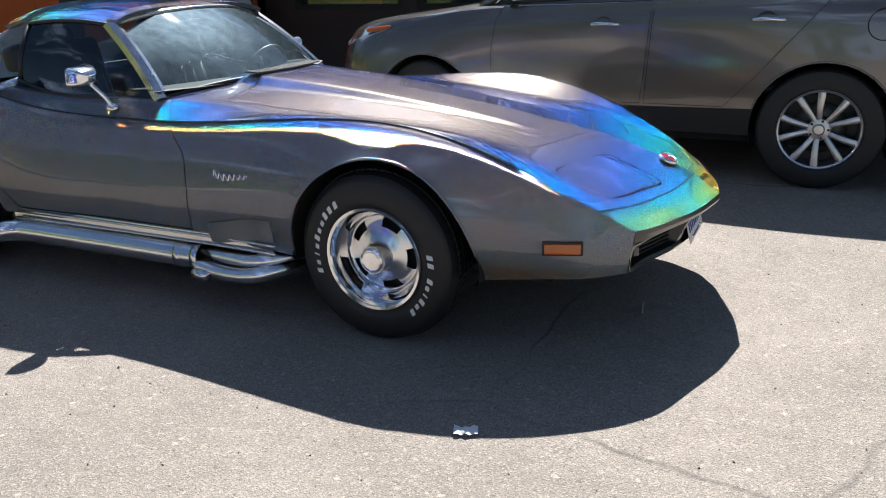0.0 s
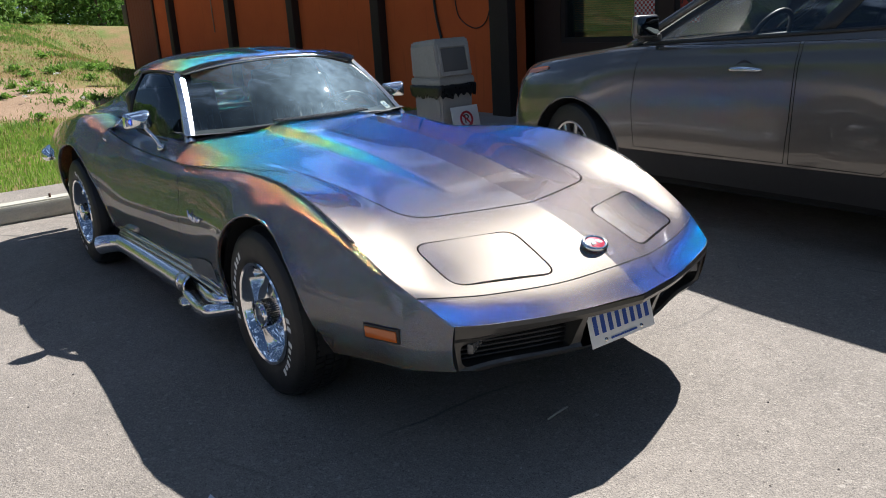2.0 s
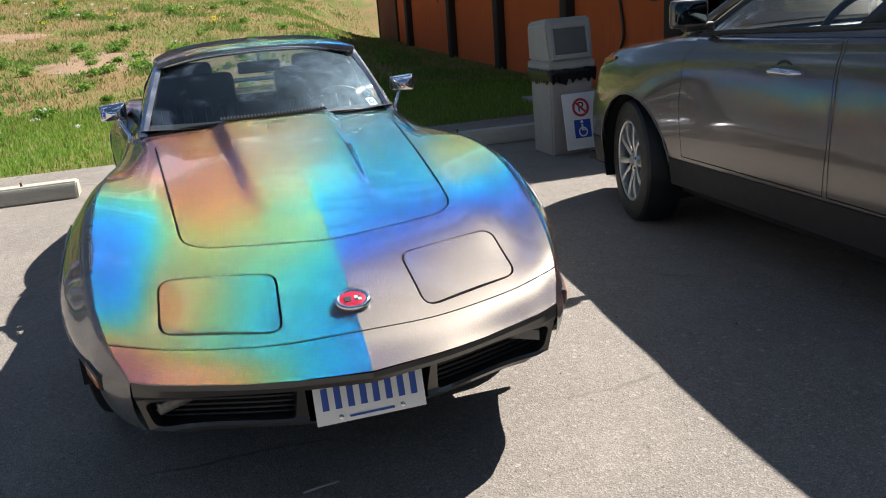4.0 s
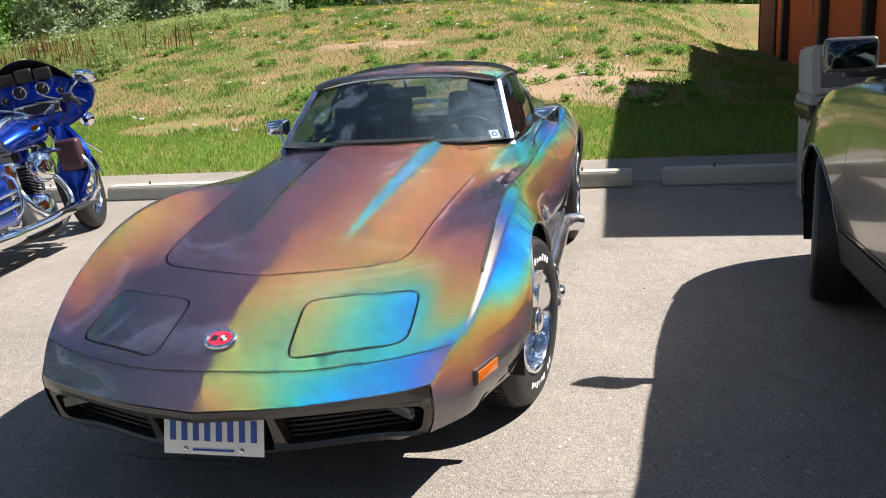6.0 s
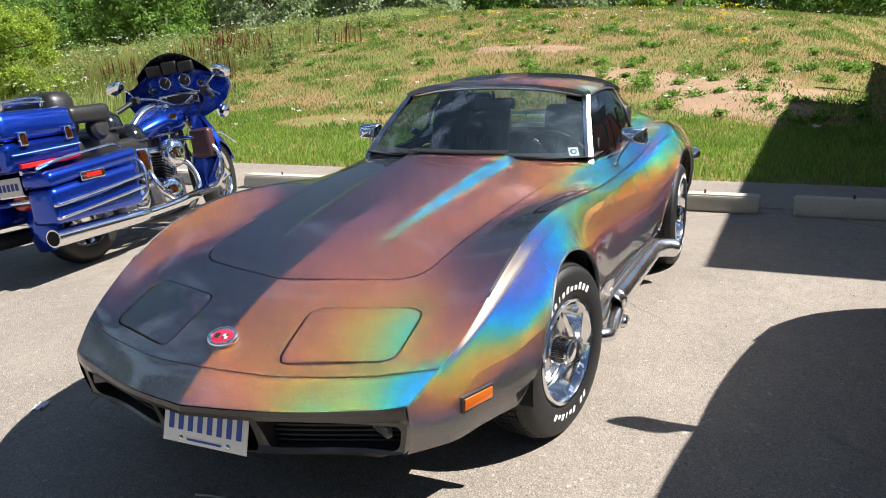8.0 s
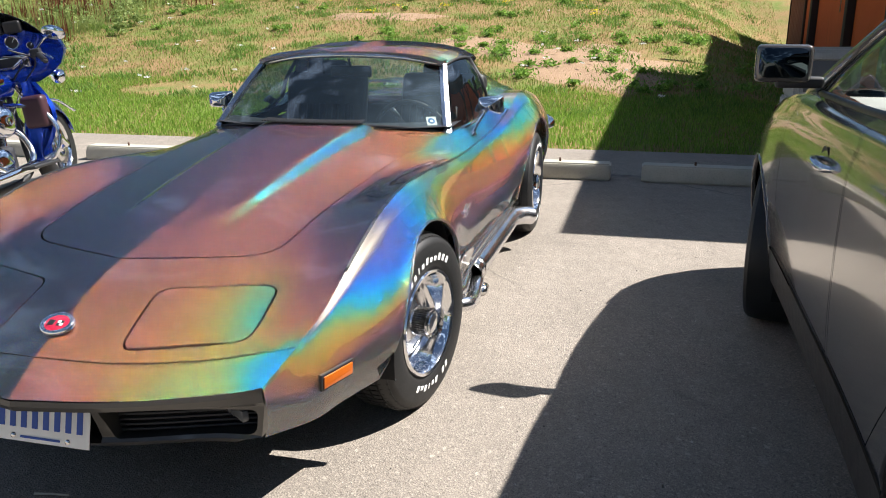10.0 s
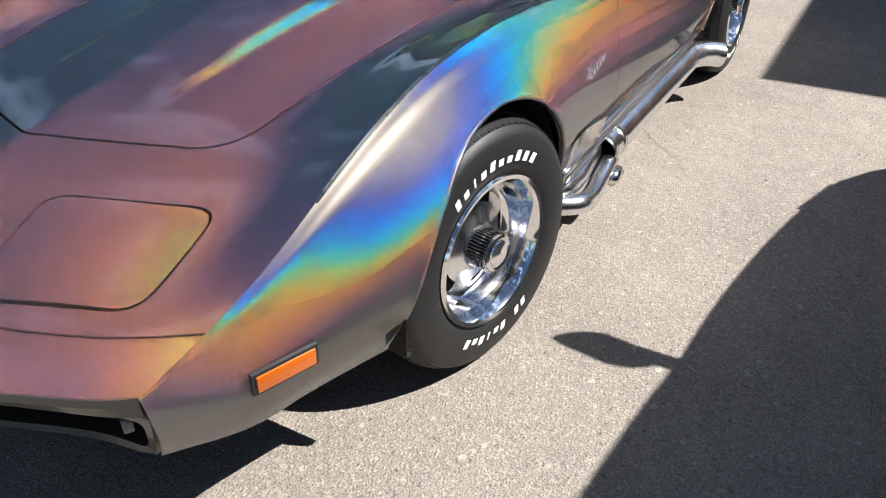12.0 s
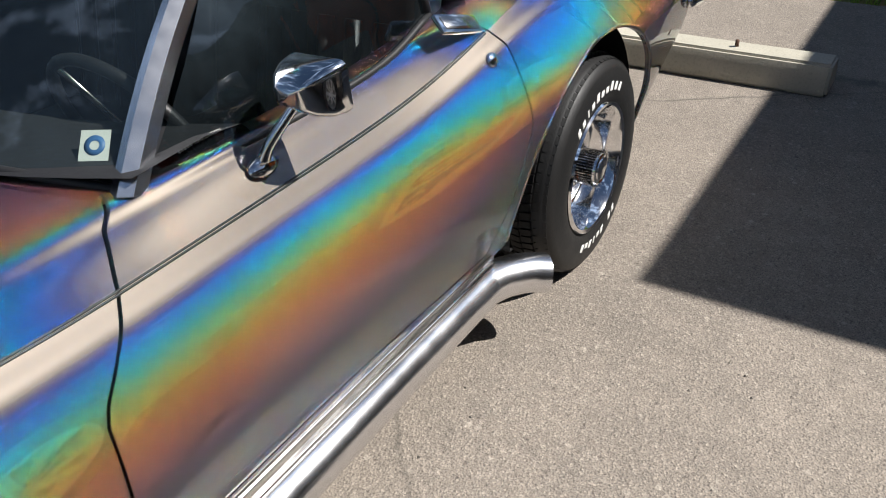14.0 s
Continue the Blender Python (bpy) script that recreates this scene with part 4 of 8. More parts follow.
# emblem
emblem = part("emblem", bmesh.new(), CHROME, car, "round red badge in a chrome ring")
em = pose(0.876, 0, 0.585, 0, 24, 0)
bm = bmesh.new()
lathe(bm, [(0.036, 0.003), (0.040, 0.007), (0.047, 0.006), (0.051, 0.0), (0.050, -0.006)], 40, "z")
o = part("ring", bm, CHROME, emblem)
o.matrix_basis = em @ Matrix.Diagonal((0.80, 1.0, 1.0, 1.0))
bm = bmesh.new()
lathe(bm, [(0.0001, 0.006), (0.02, 0.006), (0.0365, 0.003)], 40, "z")
o = part("face", bm, plain("badge_red", (0.50, 0.02, 0.05), 0.25, coat=1.0), emblem, "red enamel face")
o.matrix_basis = em @ Matrix.Diagonal((0.80, 1.0, 1.0, 1.0))
for y, c in ((-0.014, BLACK), (0.014, WHITE)):
    for k in range(2):
        for j in range(2):
            o = boxed("flag_square", (-0.0045, 0.0045, -0.0045, 0.0045, 0.006, 0.0072), c if (k + j) % 2 == 0 else BLACK, emblem, bevel=0)
            o.matrix_basis = em @ pose(-0.002 + k * 0.009, y + j * 0.009 - 0.0045, 0)


def flank(x, z, side):
    """Where the skin lies at a place along the flank, and its outward tilt."""
    best = None
    for row in ROWS_BODY:
        for p in row[100:] if side > 0 else row[:29]:
            d = (p.x - x) ** 2 + (p.z - z) ** 2
            if best is None or d < best[0]:
                best = (d, p)
    return best[1]


for s in (1, -1):
    mk = part("side_marker", bmesh.new(), AMBER, car, "amber side marker lamp in a dark bezel")
    p0, p1 = flank(0.735, 0.43, s), flank(0.615, 0.415, s)
    yaw = math.degrees(math.atan2(p1.y - p0.y, p1.x - p0.x)) + 180
    mm = pose((p0.x + p1.x) / 2, (p0.y + p1.y) / 2, 0.417, -s * 4, 0, yaw if s > 0 else yaw)
    b = boxed("bezel", (-0.068, 0.068, -0.008, 0.004, -0.025, 0.025) if s < 0 else (-0.068, 0.068, -0.004, 0.008, -0.025, 0.025), BLACK, mk, bevel=0.004)
    b.matrix_basis = mm
    b = boxed("lens", (-0.060, 0.060, -0.012, -0.004, -0.018, 0.018) if s < 0 else (-0.060, 0.060, 0.004, 0.012, -0.018, 0.018), AMBER, mk, bevel=0.003)
    b.matrix_basis = mm
    # chrome script on the fender: a plain flowing stroke
    bm = bmesh.new()
    pts = []
    c = flank(-0.615, 0.572, s)
    for k in range(60):
        t = k / 59
        u = -0.085 + 0.17 * t
        v = 0.012 * math.sin(t * 2 * math.pi * 6.5) * (1.5 - 0.9 * t) + (0.02 * math.exp(-((t - 0.08) / 0.06) ** 2)) + 0.10 * u
        x = -0.615 - s * (-u) * -1
        pts.append((x, flank(x, 0.572, s).y + s * 0.004, 0.572 + v))
    tube(bm, pts, 0.0035, 6)
    part("script_badge", bm, CHROME, car, "small chrome script badge")


# thin double stripe along the crest of the fenders and doors, and the seam of the nose cover
STRIPE_INK = plain("dark_teal_stripe", (0.010, 0.018, 0.020), 0.3)
for col, s in ((28, -1), (100, 1)):
    for rows_from, rows_to in ((24, 98),):
        for off in (1, -1):
            bm = bmesh.new()
            tube(bm, [ROWS_BODY[k][col].lerp(ROWS_BODY[k][col + off], 0.28) + Vector((0, s * 0.0008, 0.0008)) for k in range(rows_from, rows_to)], 0.0019, 6)
            part("pinstripe", bm, STRIPE_INK, car)
bm = bmesh.new()
tube(bm, [p + Vector((0, 0, -0.0008)) for p in ROWS_BODY[BODY_SUB][28:101]], 0.0022, 6)
part("nose_seam", bm, GAP, car)


# ---- wheels of the sports car ----
LETTER = plain("raised_white_letters", (0.80, 0.79, 0.75), 0.6)


def sports_wheel():
    w = part("wheel", bmesh.new(), STEEL, None)
    prof = [(0.192, -0.095), (0.215, -0.110), (0.262, -0.116), (0.300, -0.111), (0.322, -0.098), (0.333, -0.080), (0.335, -0.055), (0.335, 0.055), (0.333, 0.080), (0.322, 0.098), (0.308, 0.108), (0.300, 0.111), (0.262, 0.116), (0.236, 0.1145), (0.222, 0.112), (0.210, 0.106), (0.200, 0.098), (0.195, 0.085)]
    bm = bmesh.new()
    lathe(bm, prof, 72)
    tyre = part("tyre", bm, RUBBER, w, "black radial tyre with raised white marks", angle=30)
    # tread blocks
    bm = bmesh.new()
    for k in range(76):
        a = 2 * math.pi * k / 76
        for row, (y0, y1, tw) in enumerate(((-0.096, -0.060, 0.2), (-0.054, -0.021, -0.35), (-0.015, 0.015, 0.3), (0.021, 0.054, -0.35), (0.060, 0.096, 0.2))):
            r1 = 0.3415 if abs(y0 + y1) < 0.14 else 0.3365
            m = Matrix.Rotation(-a - row * 0.02, 4, "Y")
            vs = []
            for y in (y0, y1):
                for t in (-0.011, 0.011):
                    for r in (0.325, r1 if abs(y) < 0.07 else r1 - 0.010):
                        vs.append(bm.verts.new(m @ Vector((t + tw * (y - (y0 + y1) / 2) * 0.5, y, r))))
            for f in ((0, 2, 3, 1), (4, 5, 7, 6), (0, 1, 5, 4), (2, 6, 7, 3), (1, 3, 7, 5)):
                bm.faces.new([vs[i] for i in f])
    tagged(part("tread", bm, RUBBER, tyre, smooth=False), kind="stuff")
    # raised marks on the side wall: plain slanted bars
    tall = {10: (1.15, 1.1, 1.15, 0.72, 0.72, 1.05, 0.72, 0.95, 0.72, 1.05), 9: (1.1, 0.72, 1.05, 0.95, 0.72, 1.05, 0, 1.05, 1.05)}
    for start, count, step in ((-33, 10, 7.8), (152, 9, 7.2)):
        for k in range(count):
            hh = 0.0118 * tall[count][k]
            if not hh:
                continue
            bm = bmesh.new()
            wd = 0.0108 if tall[count][k] != 0.95 else 0.0042
            box(bm, -wd * 0.85, wd * 0.85, 0.0, 0.0028, -0.0118, -0.0118 + 2 * hh, 0.0018, 2)
            for v in bm.verts:
                v.co.x -= 0.25 * v.co.z
            part("raised_mark", bm, LETTER, tyre).matrix_basis = Matrix.Rotation(radians(start + k * step), 4, "Y") @ pose(0, 0.1145, 0.250, 3, 0, 0)
    bm = bmesh.new()
    lathe(bm, [(0.203, 0.100), (0.207, 0.108), (0.203, 0.115), (0.192, 0.112), (0.184, 0.100), (0.176, 0.060), (0.168, 0.030), (0.160, 0.018), (0.150, 0.012)], 72)
    part("trim_ring", bm, CHROME, w, "polished chrome trim ring", angle=40)
    bm = bmesh.new()
    lathe(bm, [(0.196, 0.09), (0.19, -0.09)], 48)
    lathe(bm, [(0.19, -0.02), (0.0001, -0.02)], 48)
    part("barrel", bm, BLACK, w)
    # slotted disc with five openings
    bm = bmesh.new()
    n = 60
    rings = []
    for r, o in ((0.158, 0.012), (0.146, 0.022), (0.132, 0.030), (0.110, 0.036), (0.088, 0.040), (0.070, 0.052), (0.060, 0.056)):
        rings.append([bm.verts.new((r * math.cos(2 * math.pi * k / n), o, r * math.sin(2 * math.pi * k / n))) for k in range(n)])
    for i, (a, b) in enumerate(zip(rings, rings[1:])):
        for k in range(n):
            if i in (1, 2) and k % 12 in (3, 4, 5, 6, 7, 8):
                continue
            bm.faces.new((a[k], a[(k + 1) % n], b[(k + 1) % n], b[k]))
    thicken(bm, -0.004)
    part("disc", bm, BRIGHT, w, "silver slotted wheel disc", angle=50)
    cap = part("hub_cap", bmesh.new(), CHROME, w, "fluted chrome hub cap")
    bm = bmesh.new()
    lathe(bm, [(0.068, 0.045), (0.063, 0.050), (0.056, 0.052), (0.052, 0.060)], 48)
    lathe(bm, [(0.050, 0.112), (0.048, 0.120), (0.043, 0.123), (0.039, 0.120), (0.035, 0.120), (0.033, 0.124), (0.0001, 0.126)], 48)
    part("cap", bm, CHROME, cap, angle=35)
    bm = bmesh.new()
    lathe(bm, [(0.046, 0.056), (0.046, 0.114)], 32)
    part("core", bm, GAP, cap)
    bm = bmesh.new()
    for k in range(40):
        m = Matrix.Rotation(2 * math.pi * k / 40, 4, "Y")
        v0 = len(bm.verts)
        vs = box(bm, -0.0018, 0.0018, 0.056, 0.114, 0.045, 0.0555)
        bmesh.ops.transform(bm, matrix=m, verts=vs)
    tagged(part("flute_ring", bm, CHROME, cap, smooth=False), kind="stuff")
    return w


proto = sports_wheel()
proto.parent = car
proto.matrix_basis = pose(0.0, 0.706, 0.321, 0, 0, -11) @ Matrix.Scale(0.945, 4)


def wheel_copy(src, parent, m):
    made = {}
    for o in (src, *src.children_recursive):
        made[o] = o.copy()
        scene.collection.objects.link(made[o])
        made[o].parent = made.get(o.parent, parent)
    made[src].matrix_basis = m
    return made[src]


wheel_copy(proto, car, pose(0.0, -0.706, 0.321, 0, 0, 179) @ pose(0, 0, 0, 0, 70, 0) @ Matrix.Scale(0.945, 4))
wheel_copy(proto, car, pose(-2.405, 0.745, 0.321, 0, 0, 0) @ pose(0, 0, 0, 0, 5, 0) @ Matrix.Scale(0.945, 4))
wheel_copy(proto, car, pose(-2.405, -0.745, 0.321, 0, 0, 180) @ pose(0, 0, 0, 0, -40, 0) @ Matrix.Scale(0.945, 4))
# wheel wells
for ax, az, r in ARCHES:
    for s in (1, -1):
        bm = bmesh.new()
        rows = [[(ax + (r + 0.012) * math.cos(a), s * y, max(0.275, az + (r + 0.012) * math.sin(a))) for a in np.linspace(-0.35, math.pi + 0.35, 30)] for y in (0.80, 0.60, 0.46)]
        vs = grid(bm, rows)
        bm.faces.new(vs[-1])
        part("wheel_well", bm, GAP, car)
# rolled lips round the wheel openings
for ax, az, r in ARCHES:
    for s in (1, -1):
        bm = bmesh.new()
        pts = []
        for a in np.linspace(-0.05, math.pi + 0.05, 34):
            x, z = ax + (r + 0.004) * math.cos(a) * (1.0 + 0.10 * max(0, math.cos(a)) ** 2 * max(0, -math.sin(a) + 0.3)), az + (r + 0.004) * math.sin(a)
            pts.append(Vector((x, flank(x, z, s).y - s * 0.002, z)))
        for k in range(1, len(pts) - 1):
            pts[k].y = (pts[k - 1].y + pts[k].y + pts[k + 1].y) / 3
        tube(bm, pts, 0.006, 10, True, 2)
        part("arch_lip", bm, PAINT, car, "rolled wheel arch lip")
# underbody closes the light under the car
bm = bmesh.new()
box(bm, -3.4, 0.60, -0.56, 0.56, 0.22, 0.27, 0.02)
box(bm, -1.98, -0.45, -0.69, 0.69, 0.205, 0.29, 0.02)
part("underbody", bm, BLACK, car)
bm = bmesh.new()
rows = [[(x, p.y, p.z) for p in ROWS_BODY[-1]] for x in (-3.60, -3.62)]
ctr = Vector((-3.62, 0, 0.55))
grid(bm, [[ctr + (p - ctr) * k for p in ROWS_BODY[-1]] for k in (1.0, 0.5, 0.02)])
part("tail_panel", bm, PAINT, car)
for s in (1, -1):
    bm = bmesh.new()
    tube(bm, [(-3.30, s * 0.80, 0.55), (-3.45, s * 0.79, 0.55), (-3.60, s * 0.74, 0.55), (-3.67, s * 0.62, 0.55), (-3.69, s * 0.35, 0.55)], [0.02, 0.045, 0.05, 0.05, 0.04], 12, True, 6)
    part("rear_bumper", bm, CHROME, car, "chrome rear bumper quarter")


# ---- side pipes and sills ----
for s in (1, -1):
    pipe = part("side_pipe", bmesh.new(), CHROME, car, "long polished chrome side exhaust")
    bm = bmesh.new()
    tube(bm, [(-0.86, s * 0.766, 0.214), (-1.2, s * 0.768, 0.216), (-1.78, s * 0.772, 0.218), (-1.90, s * 0.784, 0.218), (-1.985, s * 0.828, 0.208), (-2.03, s * 0.870, 0.196)], [0.055, 0.055, 0.055, 0.054, 0.053, 0.052], 24, False, 8)
    part("main_pipe", bm, BRIGHT, pipe)
    # near-black plug: the shade in the bore as colour
    bm = bmesh.new()
    tube(bm, [(-1.975, s * 0.824, 0.208), (-2.027, s * 0.868, 0.197)], 0.043, 20)
    part("outlet", bm, GAP, pipe)
    for x in (-0.84, -0.93):
        bm = bmesh.new()
        lathe(bm, [(0.055, -0.016), (0.0575, -0.015), (0.0575, 0.015), (0.055, 0.016)], 24, "x", pose(x, s * 0.766, 0.214))
        part("clamp", bm, STEEL, pipe)
    for k, (y0, z0) in enumerate(((0.835, 0.185), (0.800, 0.228))):
        bm = bmesh.new()
        tube(bm, [(-0.84, s * (0.800 if k == 0 else 0.745), 0.19 if k == 0 else 0.225), (-0.70, s * (0.815 - 0.05 * k), 0.178 + 0.05 * k), (-0.58, s * (0.83 - 0.05 * k), 0.185 + 0.045 * k), (-0.49, s * (0.825 - 0.05 * k), 0.205 + 0.04 * k), (-0.43, s * (0.76 - 0.04 * k), 0.215 + 0.035 * k), (-0.40, s * 0.66, 0.22 + 0.03 * k)], 0.030, 16, True, 7)
        part("header_pipe", bm, BRIGHT, pipe, "bent steel header pipe")
    bm = bmesh.new()
    lathe(bm, [(0.0001, -0.04), (0.022, -0.035), (0.024, 0.0), (0.022, 0.035), (0.0001, 0.04)], 16, "x", pose(-0.79, s * 0.835, 0.165))
    part("bolt_flange", bm, STEEL, pipe)
    sill = part("sill_moulding", bmesh.new(), STEEL, car, "polished ribbed sill moulding")
    for k, (z, y, r) in enumerate(((0.312, 0.780, 0.006), (0.281, 0.783, 0.006))):
        bm = bmesh.new()
        tube(bm, [(-0.44, s * (y + 0.014), z), (-0.7, s * (y + 0.003), z), (-1.2, s * y, z), (-1.88, s * (y + 0.012), z)], r, 10, True, 4)
        part("rib", bm, STEEL, sill)
    bm = bmesh.new()
    box(bm, -1.92, -0.46, min(s * 0.70, s * 0.780), max(s * 0.70, s * 0.780), 0.272, 0.325, 0.004)
    part("plate", bm, STEEL, sill, smooth=False)
    # polished heat shield behind the front wheel
    bm = bmesh.new()
    grid(bm, [[(x, flank(x, z, s).y + s * 0.003, z) for x in np.linspace(-0.76, -0.44, 10)] for z in np.linspace(0.33, 0.42, 4)])
    for v in bm.verts:
        v.co.z -= 0.06 * max(0, (-0.52 - v.co.x)) / 0.3
    part("vent_recess", bm, STEEL, car, "polished panel in the fender vent", angle=60)


# ---- cabin of the sports car ----
ws_low = [Vector(p) for p in ((-1.105, -.600, .822), (-1.02, -.40, .852), (-.945, -.15, .868), (-.945, .15, .868), (-1.02, .40, .852), (-1.105, .600, .822))]
ws_top = [Vector(p) for p in ((-1.435, -.492, 1.112), (-1.400, -.30, 1.145), (-1.372, -.10, 1.158), (-1.372, .10, 1.158), (-1.400, .30, 1.145), (-1.435, .492, 1.112))]
low, top = curve_points(ws_low, 6), curve_points(ws_top, 6)
bm = bmesh.new()
grid(bm, [[a.lerp(b, t) + Vector((0.02, 0, 0.012)) * math.sin(math.pi * t) for a, b in zip(low, top)] for t in np.linspace(0, 1, 10)])
o = part("windshield", bm, GLASS_CAR, car, "raked tinted windscreen")
o.visible_shadow = False
for pts, r, name, lab in ((top, 0.011, "header_trim", "thin bright trim along the windscreen top"), (low, 0.008, "cowl_seal", "")):
    bm = bmesh.new()
    tube(bm, pts, r, 8)
    part(name, bm, STEEL if name == "header_trim" else BLACK, car, lab)
for s in (1, -1):
    a, b = Vector((-1.100, s * .606, .818)), Vector((-1.440, s * .500, 1.114))
    bm = bmesh.new()
    rows = []
    for t in np.linspace(0, 1, 8):
        p = a.lerp(b, t) + Vector((0.012, 0, 0.008)) * math.sin(math.pi * t)
        rows.append([p + Vector((0.020, -s * 0.024, 0.004)), p + Vector((0.022, -s * 0.004, 0.008)), p + Vector((0.004, s * 0.012, 0.004)), p + Vector((-0.022, s * 0.008, -0.006)), p + Vector((-0.024, -s * 0.006, -0.01))])
    grid(bm, rows)
    thicken(bm, 0.006)
    part("windshield_pillar", bm, PILLAR, car, "bright chrome windscreen pillar trim", angle=40)

ROOF = ((-1.395, 1.158, .495, 1.112), (-1.46, 1.172, .506, 1.120), (-1.65, 1.192, .518, 1.130), (-1.85, 1.195, .522, 1.126), (-1.97, 1.186, .522, 1.114), (-2.06, 1.165, .520, 1.090))


def roof_rows(y0, y1, x_from, x_to, n=14, m=16, lift=0.0):
    out = []
    for x in np.linspace(x_from, x_to, n):
        zc = float(np.interp(-x, [-r[0] for r in ROOF], [r[1] for r in ROOF]))
        ye = float(np.interp(-x, [-r[0] for r in ROOF], [r[2] for r in ROOF]))
        ze = float(np.interp(-x, [-r[0] for r in ROOF], [r[3] for r in ROOF]))
        row = []
        for t in np.linspace(y0, y1, m):
            k = abs(t)
            row.append(Vector((x, t * ye, zc - (zc - ze) * (0.55 * k ** 2.2 + 0.45 * k ** 7) + lift)))
        out.append(row)
    return out


bm = bmesh.new()
grid(bm, roof_rows(-1, 1, -1.395, -1.448, 4, 33))
thicken(bm, -0.02)
part("roof_header", bm, PAINT, car, angle=60)
bm = bmesh.new()
grid(bm, roof_rows(-0.055, 0.055, -1.450, -1.93, 14, 5))
thicken(bm, -0.02)
part("roof_bar", bm, PAINT, car, "centre bar between the roof panels", angle=60)
for s in (1, -1):
    bm = bmesh.new()
    grid(bm, roof_rows(s * 0.062, s * 1.0, -1.452, -1.925, 14, 18))
    thicken(bm, -0.018 if s < 0 else 0.018)
    bmesh.ops.recalc_face_normals(bm, faces=list(bm.faces))
    part("roof_panel", bm, PAINT, car, "removable roof panel", angle=60)
bm = bmesh.new()
grid(bm, roof_rows(-1, 1, -1.930, -2.06, 8, 33))
thicken(bm, -0.02)
part("roof_hoop", bm, PAINT, car, "fixed rear roof hoop", angle=60)
for s in (1, -1):
    # buttress that falls from the roof to the tail
    stations = ((-1.93, .522, 1.118, .600, .905), (-2.05, .520, 1.092, .612, .892), (-2.22, .525, 1.030, .625, .890), (-2.42, .545, .966, .635, .888), (-2.62, .57, .915, .635, .884), (-2.80, .60, .878, .62, .872))
    bm = bmesh.new()
    rows = []
    for x, yt, zt, yb, zb in stations:
        zb = min(zb, zt - 0.003)
        rows.append([Vector((x, s * (yt - 0.16), zt - 0.10)), Vector((x, s * (yt - 0.12), zt + 0.008)), Vector((x, s * (yt - 0.05), zt + 0.016)), Vector((x, s * yt, zt)), Vector((x, s * (yt + (yb - yt) * 0.35), zt + (zb - zt) * 0.4)), Vector((x, s * (yt + (yb - yt) * 0.7), zt + (zb - zt) * 0.75)), Vector((x, s * (yb + 0.012), zb - 0.012))])
    fine = [curve_points(c, 5) for c in zip(*rows)]
    fine = [list(r) for r in zip(*fine)]
    grid(bm, [curve_points(r, 4) for r in fine])
    bmesh.ops.recalc_face_normals(bm, faces=list(bm.faces))
    part("buttress", bm, PAINT, car, "sloping rear roof pillar")
    # side glass
    bm = bmesh.new()
    lo = [Vector(p) for p in ((-1.125, s * .600, .812), (-1.40, s * .632, .822), (-1.70, s * .640, .836), (-1.90, s * .628, .880))]
    hi = [Vector(p) for p in ((-1.44, s * .500, 1.108), (-1.60, s * .512, 1.124), (-1.78, s * .516, 1.124), (-1.915, s * .518, 1.112))]
    lo, hi = curve_points(lo, 5), curve_points(hi, 5)
    grid(bm, [[a.lerp(b, t) + Vector((0, s * 0.02, 0)) * math.sin(math.pi * t) for a, b in zip(lo, hi)] for t in np.linspace(0, 1, 7)])
    o = part("side_window", bm, GLASS_SIDE, car, "tinted frameless side window")
    o.visible_shadow = False
    bm = bmesh.new()
    tube(bm, [p + Vector((0, s * 0.006, -0.004)) for p in lo], 0.007, 8)
    part("window_seal", bm, BLACK, car)
    bm = bmesh.new()
    tube(bm, [p + Vector((0, s * 0.004, 0.004)) for p in hi], 0.008, 8)
    part("drip_rail", bm, BLACK, car)
    bm = bmesh.new()
    tube(bm, [lo[-1], lo[-1].lerp(hi[-1], 0.5) + Vector((0, s * .02, 0)), hi[-1]], 0.012, 8)
    part("rear_seal", bm, BLACK, car)
    # flush door handle and lock
    hd = part("door_handle", bmesh.new(), CHROME, car, "flush chrome door handle")
    bm = bmesh.new()
    box(bm, -0.075, 0.075, -0.024, 0.024, -0.004, 0.006, 0.003)
    part("plate", bm, CHROME, hd, angle=40).matrix_basis = pose(-1.905, s * 0.704, 0.862, s * -40, -15, -s * 5)
    bm = bmesh.new()
    box(bm, -0.062, 0.062, -0.016, 0.016, 0.0065, 0.008, 0.001, 1)
    part("flap", bm, STEEL, hd).matrix_basis = pose(-1.905, s * 0.704, 0.862, s * -40, -15, -s * 5)
    bm = bmesh.new()
    lathe(bm, [(0.0001, 0.008), (0.008, 0.008), (0.010, 0.006), (0.015, 0.006), (0.017, 0.0)], 20, "y")
    p = flank(-1.925, 0.79, s)
    part("lock", bm, CHROME, car, "round chrome door lock").matrix_basis = pose(p.x, p.y - s * 0.001, p.z, s * 30, 0, 0 if s > 0 else 180)
    # mirror
    mir = part("door_mirror", bmesh.new(), CHROME, car, "chrome door mirror on a slender arm")
    bm = bmesh.new()
    rows = []
    for t, k in ((0.0, 1.0), (0.012, 1.0), (0.035, 0.93), (0.06, 0.72), (0.078, 0.42), (0.084, 0.12)):
        rows.append([Vector((t, y * k, z * k)) for y, z in [tuple(p) for p in rounded([(-0.064, -0.036), (0.066, -0.044), (0.066, 0.046), (-0.064, 0.036)], 0.016, 4)]])
    vs = grid(bm, rows, True)
    bm.faces.new(vs[-1])
    part("housing", bm, CHROME, mir, angle=50).matrix_basis = pose(-1.405, s * 0.745, 0.922, 0, 4, -s * 6)
    bm = bmesh.new()
